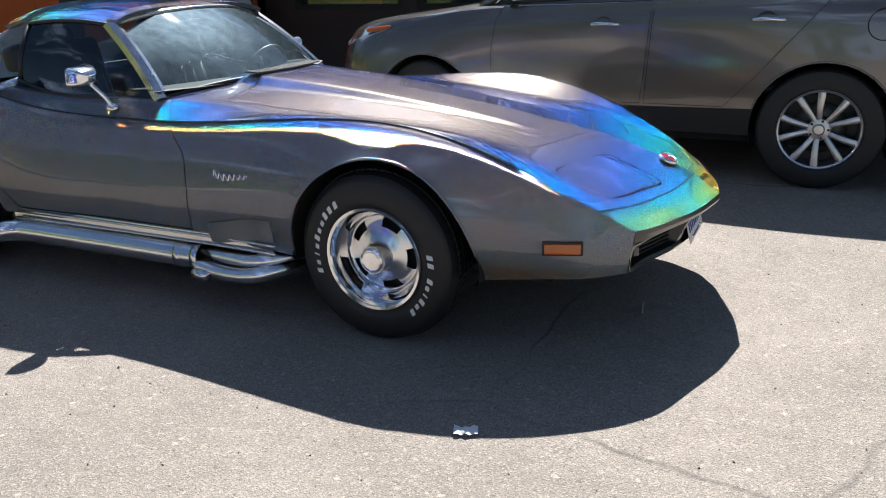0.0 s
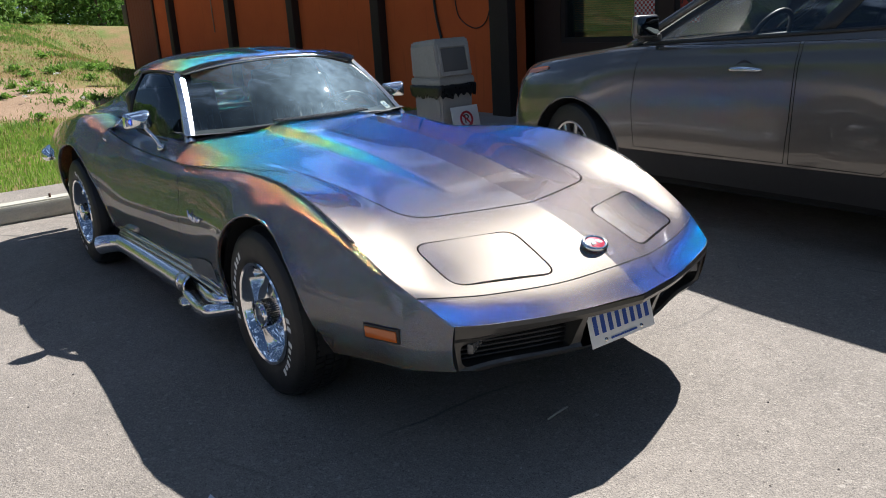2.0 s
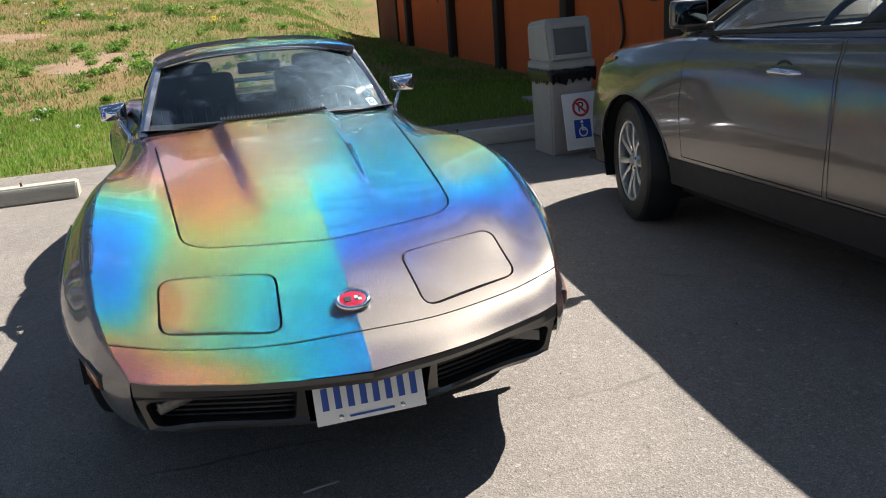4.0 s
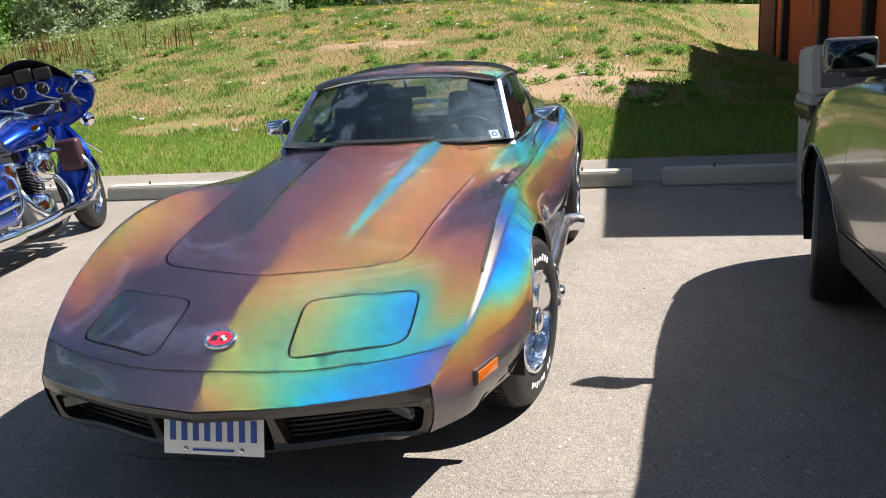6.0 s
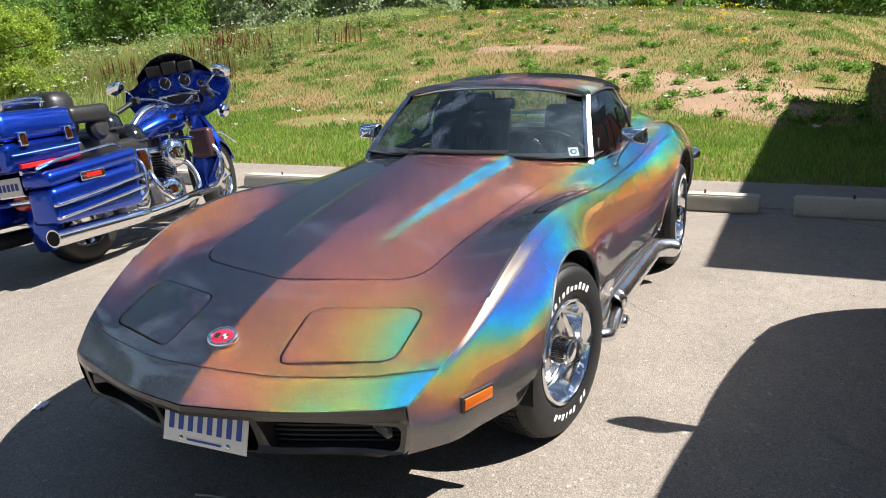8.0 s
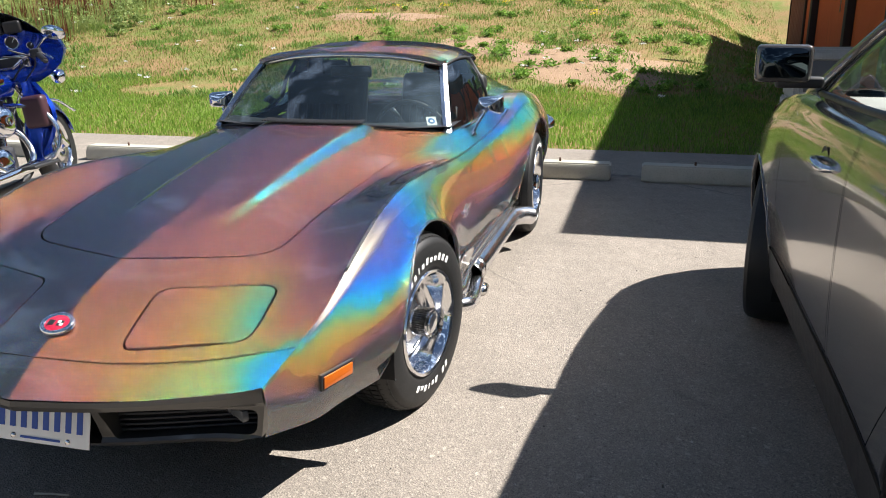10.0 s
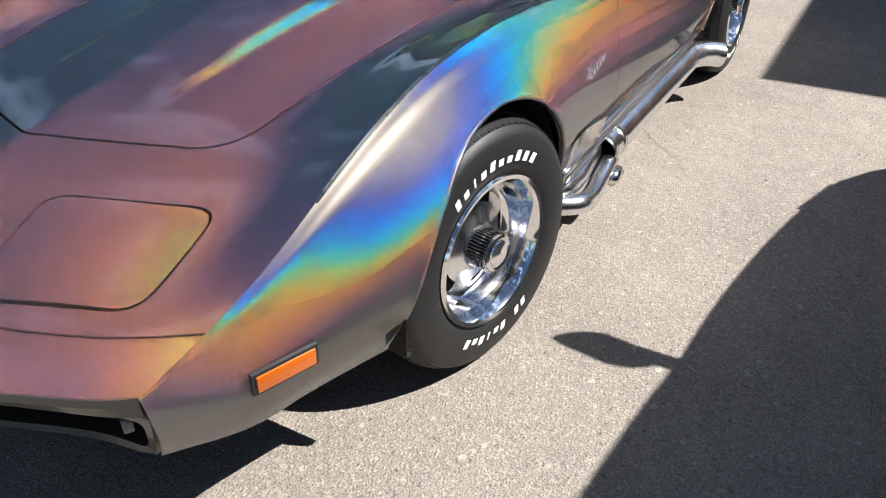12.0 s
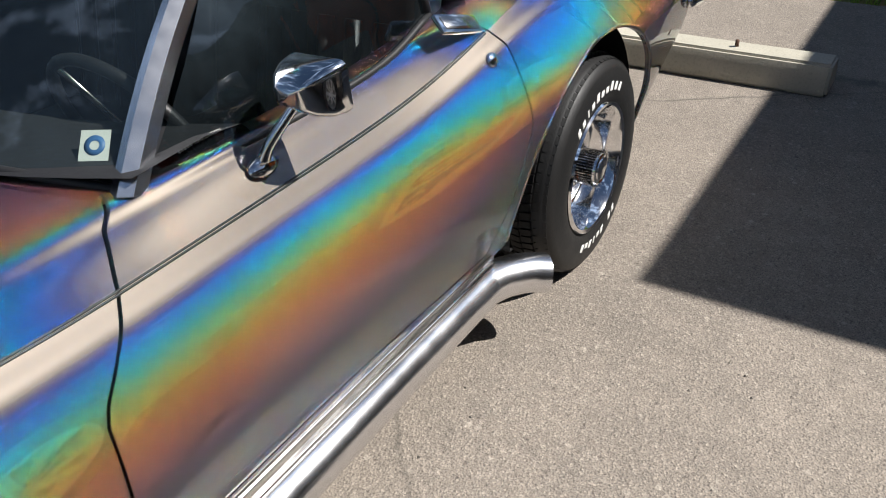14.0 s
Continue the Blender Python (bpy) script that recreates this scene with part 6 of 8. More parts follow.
for s in (1, -1):
    def side(t, k):
        """A place on the side glass: t along, k up."""
        n = len(belt) - 1
        i = min(n - 1, int(t * n))
        f = t * n - i
        a, b = belt[i].lerp(belt[i + 1], f), eave[i].lerp(eave[i + 1], f)
        p = a.lerp(b, k) + Vector((0, 0.03, 0)) * math.sin(math.pi * k)
        return Vector((p.x, p.y * s, p.z))
    for nm, t0, t1, mat in (("front_window", 0.06, 0.50, GLASS_CLEAR), ("rear_side_window", 0.53, 0.80, GLASS_DARK), ("quarter_window", 0.83, 0.98, GLASS_DARK)):
        bm = bmesh.new()
        grid(bm, [[side(t, k) for t in np.linspace(t0, t1, 10)] for k in np.linspace(0.02, 0.97, 7)])
        part(nm, bm, mat, suv).visible_shadow = False
    for t0, t1, mat in ((0.0, 0.065, BLACK), (0.495, 0.535, BLACK), (0.795, 0.835, BLACK), (0.975, 1.0, SUV_PAINT)):
        bm = bmesh.new()
        grid(bm, [[side(t, k) + Vector((0, s * 0.004, 0)) for t in np.linspace(t0, t1, 3)] for k in np.linspace(0.0, 1.0, 9)])
        thicken(bm, 0.02)
        part("window_pillar", bm, mat, suv)
    for pts, r in (([side(t, 0.0) + Vector((0, s * 0.006, 0)) for t in np.linspace(0.02, 1, 24)], 0.011), ([side(t, 0.98) + Vector((0, s * 0.004, 0)) for t in np.linspace(0, 1, 24)], 0.012)):
        bm = bmesh.new()
        tube(bm, pts, r, 8)
        part("window_seal", bm, BLACK, suv)
    # belt panel between skin and glass
    bm = bmesh.new()
    grid(bm, [[side(t, 0.0) + Vector((0, s * 0.002, 0.0)) for t in np.linspace(0, 1, 24)], [Vector((side(t, 0).x, s * 0.875, side(t, 0).z - 0.055)) for t in np.linspace(0, 1, 24)], [Vector((side(t, 0).x, s * 0.885, side(t, 0).z - 0.10)) for t in np.linspace(0, 1, 24)]])
    part("belt_panel", bm, SUV_PAINT, suv)
    # A pillar painted strip along the windscreen
    bm = bmesh.new()
    tube(bm, [Vector((-0.78, s * 0.80, 1.06)), Vector((-0.36, s * 0.675, 1.315)), Vector((0.0, s * 0.560, 1.515)), Vector((0.3, s * 0.568, 1.555)), Vector((1.0, s * 0.575, 1.585)), Vector((1.9, s * 0.535, 1.52))], 0.028, 10, True, 5)
    part("roof_rail", bm, SUV_PAINT, suv)
    for x, z in ((0.10, 0.955), (1.06, 0.985)):
        hd = part("door_handle", bmesh.new(), CHROME, suv, "chrome bar door handle")
        y = s * -suv_flank(x, z)
        bm = bmesh.new()
        tube(bm, [(x - 0.095, y - s * 0.004, z - 0.004), (x - 0.07, y + s * 0.022, z), (x, y + s * 0.030, z + 0.004), (x + 0.07, y + s * 0.022, z), (x + 0.095, y - s * 0.004, z - 0.002)], [0.008, 0.013, 0.014, 0.013, 0.008], 10, True, 5)
        part("bar", bm, CHROME, hd)
        bm = bmesh.new()
        lathe(bm, [(0.060, 0.0), (0.045, 0.003), (0.0001, 0.004)], 24, "y", pose(x - 0.01, y - s * 0.001, z - 0.012))
        part("cup", bm, BLACK, hd)
    if s < 0:
        bm = bmesh.new()
        tube(bm, [(1.66 + 0.085 * math.cos(a), suv_flank(1.66 + 0.085 * math.cos(a), 0.96 + 0.085 * math.sin(a)) - 0.001, 0.96 + 0.085 * math.sin(a)) for a in np.linspace(0, 2 * math.pi, 33)], 0.003, 6, False)
        part("fuel_flap_joint", bm, GAP, suv)
    # mirror
    mr = part("door_mirror", bmesh.new(), SUV_PAINT, suv, "body-coloured door mirror with chrome edge")
    bm = bmesh.new()
    box(bm, -0.05, 0.028, -0.095, 0.095, -0.066, 0.066, 0.026, 6)
    for v in bm.verts:
        k = 1 - 0.35 * max(0.0, -v.co.x) / 0.05
        v.co.y, v.co.z = v.co.y * k, v.co.z * k
    part("housing", bm, SUV_PAINT, mr).matrix_basis = pose(-0.54, s * 0.950, 1.19, 0, 0, s * 8)
    bm = bmesh.new()
    prism(bm, [tuple(p) for p in rounded([(-0.080, -0.050), (0.080, -0.050), (0.080, 0.052), (-0.080, 0.052)], 0.028, 6)], "x", 0.022, 0.030)
    # dark teal put into the mirror colour for the trees it reflects
    part("mirror_glass", bm, plain("mirror_tinted", (0.06, 0.075, 0.08), 0.02, 1.0, rvar=0.01), mr).matrix_basis = pose(-0.538, s * 0.950, 1.19, 0, -5, s * 8)
    bm = bmesh.new()
    box(bm, -0.022, 0.028, -0.09, 0.07, -0.02, 0.02, 0.012, 2)
    part("foot", bm, BLACK, mr).matrix_basis = pose(-0.55, s * 0.88, 1.125)
    # head lamp wraps round the wing
    hl = part("headlight", bmesh.new(), GLASS_CLEAR, suv, "swept headlight with amber corner")
    bm = bmesh.new()
    rows = []
    for x0, z0, z1 in ((-1.95, 0.78, 0.80), (-1.85, 0.80, 0.865), (-1.72, 0.83, 0.905), (-1.58, 0.875, 0.925), (-1.47, 0.915, 0.935)):
        rows.append([Vector((x0 + 0.0, s * (-suv_flank(x0, z) + 0.004), z)) for z in np.linspace(z0, z1, 5)])
    grid(bm, rows)
    part("lens", bm, plain("lamp_clear", (0.55, 0.56, 0.58), 0.12, 0.3, coat=1.0), hl)
    bm = bmesh.new()
    rows = []
    for x0, z0, z1 in ((-1.70, 0.885, 0.912), (-1.58, 0.895, 0.930), (-1.47, 0.920, 0.940)):
        rows.append([Vector((x0, s * (-suv_flank(x0, z) + 0.008), z)) for z in np.linspace(z0, z1, 4)])
    grid(bm, rows)
    part("indicator", bm, AMBER, hl)
    bm = bmesh.new()
    rows = [[Vector((x, s * (-suv_flank(x, z) + 0.005), z)) for z in np.linspace(z0, z1, 4)] for x, z0, z1 in ((1.86, 1.05, 1.09), (2.0, 0.97, 1.10), (2.15, 0.94, 1.09), (2.3, 0.93, 1.04))]
    grid(bm, rows)
    part("tail_lamp", bm, RED, suv, "red tail lamp")
# cabin
CREAM = plain("light_interior", (0.62, 0.60, 0.56), 0.7)
bm = bmesh.new()
box(bm, -0.75, 2.0, -0.80, 0.80, 0.55, 0.60)
part("cabin_floor", bm, INSIDE, suv)
bm = bmesh.new()
box(bm, -0.80, -0.30, -0.76, 0.76, 0.85, 1.07, 0.05, 3)
part("dashboard", bm, CREAM, suv, "pale grey dashboard top")
for x in (0.30, 1.15):
    for y in (-0.38, 0.38):
        st = part("seat", bmesh.new(), INSIDE, suv)
        bm = bmesh.new()
        box(bm, -0.06, 0.10, -0.24, 0.24, 0.0, 0.62, 0.05, 3)
        part("backrest", bm, INSIDE, st).matrix_basis = pose(x + 0.25, y, 0.70, 0, 14, 0)
        bm = bmesh.new()
        box(bm, -0.04, 0.06, -0.13, 0.13, 0.64, 0.82, 0.04, 3)
        part("headrest", bm, INSIDE, st).matrix_basis = pose(x + 0.25, y, 0.70, 0, 14, 0)
s2 = part("steering_wheel", bmesh.new(), BLACK, suv)
bm = bmesh.new()
tube(bm, [(0.185 * math.cos(a), 0.185 * math.sin(a), 0) for a in np.linspace(0, 2 * math.pi, 33)], 0.016, 8, False)
part("rim", bm, BLACK, s2).matrix_basis = pose(-0.10, -0.38, 1.075, 0, -62, 0)
bm = bmesh.new()
box(bm, -0.05, 0.05, -0.18, 0.18, -0.03, 0.0, 0.015, 2)
part("hub", bm, BLACK, s2).matrix_basis = pose(-0.10, -0.38, 1.075, 0, -62, 0)
bm = bmesh.new()
box(bm, -0.02, 0.02, -0.12, 0.12, -0.035, 0.035, 0.015, 2)
part("rear_view_mirror", bm, BLACK, suv).matrix_basis = pose(-0.12, 0, 1.44)


# ---- touring motorcycle, leaning on its side stand ----
BLUE = Nodes("candy_blue_paint")
v = BLUE.coords()
BLUE.put(Base_Color=BLUE.mix(BLUE.noise(v, 700, 2), (0.002, 0.026, 0.28), (0.012, 0.085, 0.66)), Metallic=0.85, Roughness=0.24, Coat_Weight=1.0, Coat_Roughness=BLUE.ramp(BLUE.noise(v, 4, 5), [(0.3, 0.02), (0.8, 0.07)]))
BLUE = BLUE.mat
LEATHER = plain("black_leather", (0.016, 0.015, 0.015), 0.42, grain=0.35, scale=140)
GREYLEG = plain("engine_grey", (0.10, 0.10, 0.105), 0.4, 0.8)
STRIPE = plain("pale_blue_stripe", (0.25, 0.48, 0.75), 0.4)
SMOKE = glass("smoked_screen", (0.10, 0.10, 0.11))
moto = thing("touring_motorcycle", "metallic blue touring motorcycle with chrome trim and black seat", "motorcycle", pose(-1.27, -2.96, 0, 0, 0, 186) @ pose(0, 0, 0, -8, 0, 0))


def mpart(name, bm, mat, parent=None, label="", angle=40, m=None):
    o = part(name, bm, mat, parent or moto, label, angle=angle)
    if m is not None:
        o.matrix_basis = m
    return o


def rbox(name, dims, mat, bevel, parent=None, label="", m=None, seg=3, shape=None):
    bm = bmesh.new()
    box(bm, *dims, bevel=bevel, seg=seg)
    if shape:
        for vv in bm.verts:
            vv.co = Vector(shape(*vv.co))
    return mpart(name, bm, mat, parent, label, m=m)


def bar(name, pts, r, mat, parent=None, label="", n=10, sub=6, cap=True):
    bm = bmesh.new()
    tube(bm, pts, r, n, cap, sub)
    return mpart(name, bm, mat, parent, label)


def moto_wheel(x, r, width, name, turn=0):
    w = part(name, bmesh.new(), CHROME, moto)
    w.matrix_basis = pose(x, 0, r, 0, 0, turn)
    bm = bmesh.new()
    ri = r * 0.66
    lathe(bm, [(ri, -width * .42), (r * .86, -width * .52), (r * .96, -width * .40), (r, -width * .12), (r, width * .12), (r * .96, width * .40), (r * .86, width * .52), (ri, width * .42)], 48)
    part("tyre", bm, RUBBER, w, "black motorcycle tyre")
    bm = bmesh.new()
    lathe(bm, [(ri * 1.02, -width * .42), (ri * 0.94, -width * .3), (ri * 0.92, 0), (ri * 0.94, width * .3), (ri * 1.02, width * .42)], 48)
    part("rim", bm, CHROME, w)
    for k in range(9):
        bm = bmesh.new()
        box(bm, 0.04, ri * 0.95, -0.016, 0.016, -0.012, 0.012, 0.005, 1)
        part("spoke", bm, GREYLEG, w).matrix_basis = Matrix.Rotation(2 * math.pi * k / 9, 4, "Y")
    bm = bmesh.new()
    lathe(bm, [(0.0001, -width * .5), (0.05, -width * .5), (0.05, width * .5), (0.0001, width * .5)], 24)
    part("hub", bm, CHROME, w)
    for s in (-1, 1):
        bm = bmesh.new()
        lathe(bm, [(0.14, s * width * .40), (0.145, s * width * .43), (0.08, s * width * .43)], 32)
        part("brake_disc", bm, STEEL, w)
    return w


moto_wheel(0.0, 0.32, 0.16, "rear_wheel")
moto_wheel(1.68, 0.33, 0.13, "front_wheel", 14)


def arc_fender(cx, cz, r, a0, a1, half, name, label):
    bm = bmesh.new()
    rows = []
    for a in np.linspace(radians(a0), radians(a1), 18):
        rows.append([Vector((cx + (r - 0.10 * abs(t) ** 3) * math.cos(a), half * t, cz + (r - 0.10 * abs(t) ** 3) * math.sin(a))) for t in np.linspace(-1, 1, 11)])
    grid(bm, rows)
    thicken(bm, 0.006)
    return mpart(name, bm, BLUE, None, label, 60)


arc_fender(0.0, 0.32, 0.385, 20, 205, 0.13, "rear_fender", "blue rear mudguard")
f = arc_fender(0.0, 0.0, 0.385, 15, 190, 0.095, "front_fender", "blue front mudguard")
f.matrix_basis = pose(1.68, 0, 0.33, 0, 0, 14)
bar("fender_trim", [(1.36, -0.05, 0.27), (1.42, -0.07, 0.56), (1.68, -0.09, 0.70), (1.95, -0.09, 0.58)], 0.010, CHROME)
# frame, engine
bar("frame_tube", [(1.30, 0, 0.92), (1.20, -0.10, 0.45), (1.10, -0.13, 0.18), (0.45, -0.13, 0.18), (0.30, -0.12, 0.55)], 0.022, BLACK)
bar("frame_tube", [(1.30, 0, 0.92), (1.20, 0.10, 0.45), (1.10, 0.13, 0.18), (0.45, 0.13, 0.18), (0.30, 0.12, 0.55)], 0.022, BLACK)
engine = part("engine", bmesh.new(), GREYLEG, moto, "chrome and black twin-cylinder engine")
rbox("crankcase", (0.55, 1.02, -0.17, 0.17, 0.20, 0.44), GREYLEG, 0.05, engine)
rbox("gearbox", (0.26, 0.58, -0.16, 0.16, 0.22, 0.45), GREYLEG, 0.05, engine)
bm = bmesh.new()
lathe(bm, [(0.0001, -0.235), (0.07, -0.235), (0.10, -0.22), (0.12, -0.17), (0.12, -0.14)], 32, "y", Matrix.Translation((0.80, 0, 0.33)))
mpart("cam_cover", bm, CHROME, engine)
bm = bmesh.new()
lathe(bm, [(0.0001, -0.205), (0.05, -0.205), (0.075, -0.19), (0.085, -0.15)], 32, "y", Matrix.Translation((0.46, 0, 0.33)))
mpart("gearbox_cover", bm, CHROME, engine)
for ang, cx in ((-24, 0.70), (22, 0.92)):
    m = pose(cx, 0, 0.42, 0, ang, 0)
    for k in range(8):
        bm = bmesh.new()
        box(bm, -0.075, 0.075, -0.085, 0.085, 0.01 + k * 0.022, 0.021 + k * 0.022, 0.004, 1)
        mpart("fin", bm, GREYLEG if k % 2 else BLACK, engine, m=m)
    rbox("rocker_box", (-0.08, 0.08, -0.09, 0.09, 0.19, 0.25), CHROME, 0.025, engine, m=m)
    bar("push_rod", [m @ Vector((0.05, -0.12, -0.02)), m @ Vector((0.02, -0.115, 0.19))], 0.013, CHROME, engine, sub=0)
cl = part("air_cleaner", bmesh.new(), CHROME, moto, "round chrome air cleaner cover")
bm = bmesh.new()
lathe(bm, [(0.0001, -0.315), (0.025, -0.318), (0.032, -0.308), (0.075, -0.306), (0.10, -0.292), (0.112, -0.262), (0.112, -0.22), (0.09, -0.20)], 40, "y", Matrix.Translation((0.84, 0, 0.615)))
mpart("cover", bm, CHROME, cl)
bm = bmesh.new()
lathe(bm, [(0.022, -0.318), (0.030, -0.322), (0.034, -0.315)], 24, "y", Matrix.Translation((0.84, 0, 0.615)))
mpart("ring", bm, BLACK, cl)
# exhaust on the near side
ex = part("exhaust", bmesh.new(), CHROME, moto, "long chrome exhaust with slash-cut muffler")
bar("header", [(1.00, -0.09, 0.58), (1.10, -0.17, 0.50), (1.08, -0.24, 0.34), (0.92, -0.26, 0.26), (0.55, -0.26, 0.24)], 0.024, CHROME, ex)
bar("header", [(0.64, -0.09, 0.56), (0.58, -0.20, 0.50), (0.60, -0.26, 0.36), (0.70, -0.27, 0.28)], 0.024, CHROME, ex)
bar("heat_shield", [(1.02, -0.28, 0.27), (0.62, -0.29, 0.245), (0.30, -0.29, 0.24)], 0.036, CHROME, ex, n=14)
bar("muffler", [(0.36, -0.29, 0.24), (0.22, -0.30, 0.243), (-0.40, -0.31, 0.262), (-0.56, -0.31, 0.268)], [0.036, 0.052, 0.056, 0.056], CHROME, ex, n=18)
# muffler bore shade, again a near-black plug
bar("outlet", [(-0.50, -0.31, 0.266), (-0.563, -0.31, 0.2682)], 0.047, GAP, ex, sub=0, n=16)
bar("muffler", [(0.36, 0.29, 0.24), (0.22, 0.30, 0.243), (-0.40, 0.31, 0.262), (-0.56, 0.31, 0.268)], [0.036, 0.052, 0.056, 0.056], BLACK, ex, n=18)
bar("crash_bar", [(1.16, -0.06, 0.72), (1.20, -0.30, 0.66), (1.22, -0.40, 0.48), (1.18, -0.34, 0.30), (1.12, -0.10, 0.22)], 0.018, CHROME, None, "chrome engine guard bar")
rbox("footboard", (0.82, 1.12, -0.42, -0.28, 0.26, 0.285), BLACK, 0.01, None, "rider's footboard")
bar("brake_pedal", [(1.14, -0.28, 0.30), (1.24, -0.36, 0.34), (1.27, -0.38, 0.36)], 0.012, CHROME)
# tank
tank = part("fuel_tank", bmesh.new(), BLUE, moto, "blue teardrop fuel tank with chrome console")
bm = bmesh.new()
rows = []
for t in np.linspace(0, 1, 17):
    x = 0.70 + 0.56 * t
    w = 0.155 * math.sin(math.pi * (0.10 + 0.62 * t)) ** 0.7
    zt = 0.80 + 0.17 * math.sin(math.pi * (0.06 + 0.55 * t)) ** 0.9
    zb = 0.725 + 0.03 * t
    rows.append([Vector((x, w * math.cos(a) * (1.0 if math.sin(a) > 0 else 0.92), (zt + zb) / 2 + (zt - zb) / 2 * math.sin(a))) for a in np.linspace(0, 2 * math.pi, 28, endpoint=False)])
vs = grid(bm, rows, True)
bm.faces.new(vs[0])
bm.faces.new(vs[-1])
bmesh.ops.recalc_face_normals(bm, faces=list(bm.faces))
mpart("shell", bm, BLUE, tank, angle=70)
bar("console", [(0.72, 0, 0.835), (0.90, 0, 0.945), (1.08, 0, 0.985), (1.22, 0, 0.955)], [0.025, 0.035, 0.035, 0.025], CHROME, tank)
bm = bmesh.new()
lathe(bm, [(0.0001, 0.03), (0.036, 0.026), (0.042, 0.0)], 24, "z", Matrix.Translation((1.12, -0.05, 0.96)))
mpart("filler_cap", bm, CHROME, tank)
rbox("tank_badge", (-0.045, 0.045, -0.004, 0.0, -0.022, 0.022), CHROME, 0.002, tank, "chrome tank badge", m=pose(1.06, -0.152, 0.885, 6, 0, -4))
# seat and passenger back rest
seat = part("seat", bmesh.new(), LEATHER, moto, "black two-step leather seat")


def seat_shape(x, y, z):
    return (x, y * (1 - 0.25 * max(0, (x - 0.45)) / 0.3), z + 0.02 * math.cos(y * 9))


rbox("rider_seat", (0.30, 0.74, -0.17, 0.17, 0.66, 0.775), LEATHER, 0.05, seat, seg=4, shape=seat_shape)
rbox("passenger_seat", (-0.12, 0.38, -0.18, 0.18, 0.68, 0.86), LEATHER, 0.085, seat, seg=4)
rbox("seat_step", (0.24, 0.44, -0.155, 0.155, 0.70, 0.90), LEATHER, 0.072, seat, seg=4)
rbox("backrest", (-0.26, -0.02, -0.27, 0.27, 0.84, 1.16), LEATHER, 0.115, seat, "padded passenger back rest", seg=4)
for s in (-1, 1):
    rbox("arm_rest", (-0.18, 0.20, s * 0.27 - 0.055, s * 0.27 + 0.055, 0.93, 1.045), LEATHER, 0.054, seat, seg=4)
    bm = bmesh.new()
    lathe(bm, [(0.0001, -0.05), (0.06, -0.046), (0.085, -0.02), (0.085, 0.02), (0.06, 0.046), (0.0001, 0.05)], 24, "y", Matrix.Translation((0.12, s * 0.24, 0.89)))
    mpart("speaker_pod", bm, BLACK, seat)
# helmet resting on the seat
GLOSS_BLACK = plain("gloss_black", (0.008, 0.008, 0.009), 0.12, coat=1.0)
for hx, hy, hz in ((0.40, -0.06, 0.86), (0.66, -0.03, 0.745)):
    helmet = part("half_helmet", bmesh.new(), BLACK, moto, "glossy black half helmet strapped on the seat")
    bm = bmesh.new()
    lathe(bm, [(0.0001, 0.14), (0.06, 0.13), (0.105, 0.09), (0.125, 0.03), (0.125, 0.0), (0.12, -0.005)], 28, "z", Matrix.Translation((hx, hy, hz)))
    mpart("shell", bm, GLOSS_BLACK, helmet)
    bm = bmesh.new()
    lathe(bm, [(0.124, -0.004), (0.129, 0.0), (0.129, 0.012), (0.124, 0.016)], 28, "z", Matrix.Translation((hx, hy, hz)))
    mpart("rim", bm, RUBBER, helmet)
# saddle bags
for s in (-1, 1):
    sb = part("saddlebag", bmesh.new(), BLUE, moto, "blue hard saddlebag with chrome rails")

    def bag_shape(x, y, z, s=s):
        t = (x + 0.58) / 0.80
        return (x + 0.04 * (z - 0.55), y, z + 0.05 * (t - 0.5) * (1 if z > 0.5 else -0.5))
    rbox("body", (-0.58, 0.22, min(s * .20, s * .41), max(s * .20, s * .41), 0.34, 0.60), BLUE, 0.045, sb, shape=bag_shape)
    rbox("lid", (-0.59, 0.23, min(s * .19, s * .42), max(s * .19, s * .42), 0.605, 0.70), BLUE, 0.04, sb, shape=bag_shape)
    lp = rbox("reflector", (-0.33, -0.12, min(s * .412, s * .43), max(s * .412, s * .43), 0.575, 0.635), CHROME, 0.008, sb, "red reflector in a chrome bezel")
    rbox("red_lens", (-0.29, -0.16, min(s * .428, s * .436), max(s * .428, s * .436), 0.592, 0.618), RED, 0.003, sb)
    for z in (0.50, 0.42):
        bar("rail", [(-0.57, s * 0.40, z - 0.03), (-0.52, s * 0.442, z - 0.025), (0.16, s * 0.442, z + 0.025), (0.23, s * 0.40, z + 0.03)], 0.011, CHROME, sb, "chrome rail")
    bar("rail", [(0.20, s * 0.30, 0.68), (0.25, s * 0.42, 0.60), (0.22, s * 0.43, 0.40), (0.15, s * 0.30, 0.32)], 0.012, CHROME, sb)
    bar("stripe", [(-0.54, s * 0.4145, 0.46), (-0.2, s * 0.4165, 0.475), (0.18, s * 0.4145, 0.52)], 0.003, STRIPE, sb)
    bar("lid_rail", [(-0.56, s * 0.32, 0.70), (-0.4, s * 0.36, 0.735), (0.05, s * 0.36, 0.765), (0.24, s * 0.28, 0.74)], 0.011, CHROME, sb)
# top case
tc = part("top_case", bmesh.new(), BLUE, moto, "blue hard top case with chrome rack and latches")


def case_shape(x, y, z):
    k = 1 - 0.35 * max(0, (z - 0.86)) / 0.2
    return (-0.42 + (x + 0.42) * (0.82 + 0.18 * k), y * (0.80 + 0.20 * k) if z > 0.86 else y * (0.88 + 0.12 * (z - 0.70) / 0.16), z)


rbox("body", (-0.74, -0.12, -0.32, 0.32, 0.70, 0.875), BLUE, 0.05, tc, shape=case_shape)
rbox("lid", (-0.75, -0.11, -0.325, 0.325, 0.88, 1.06), BLUE, 0.06, tc, shape=case_shape)
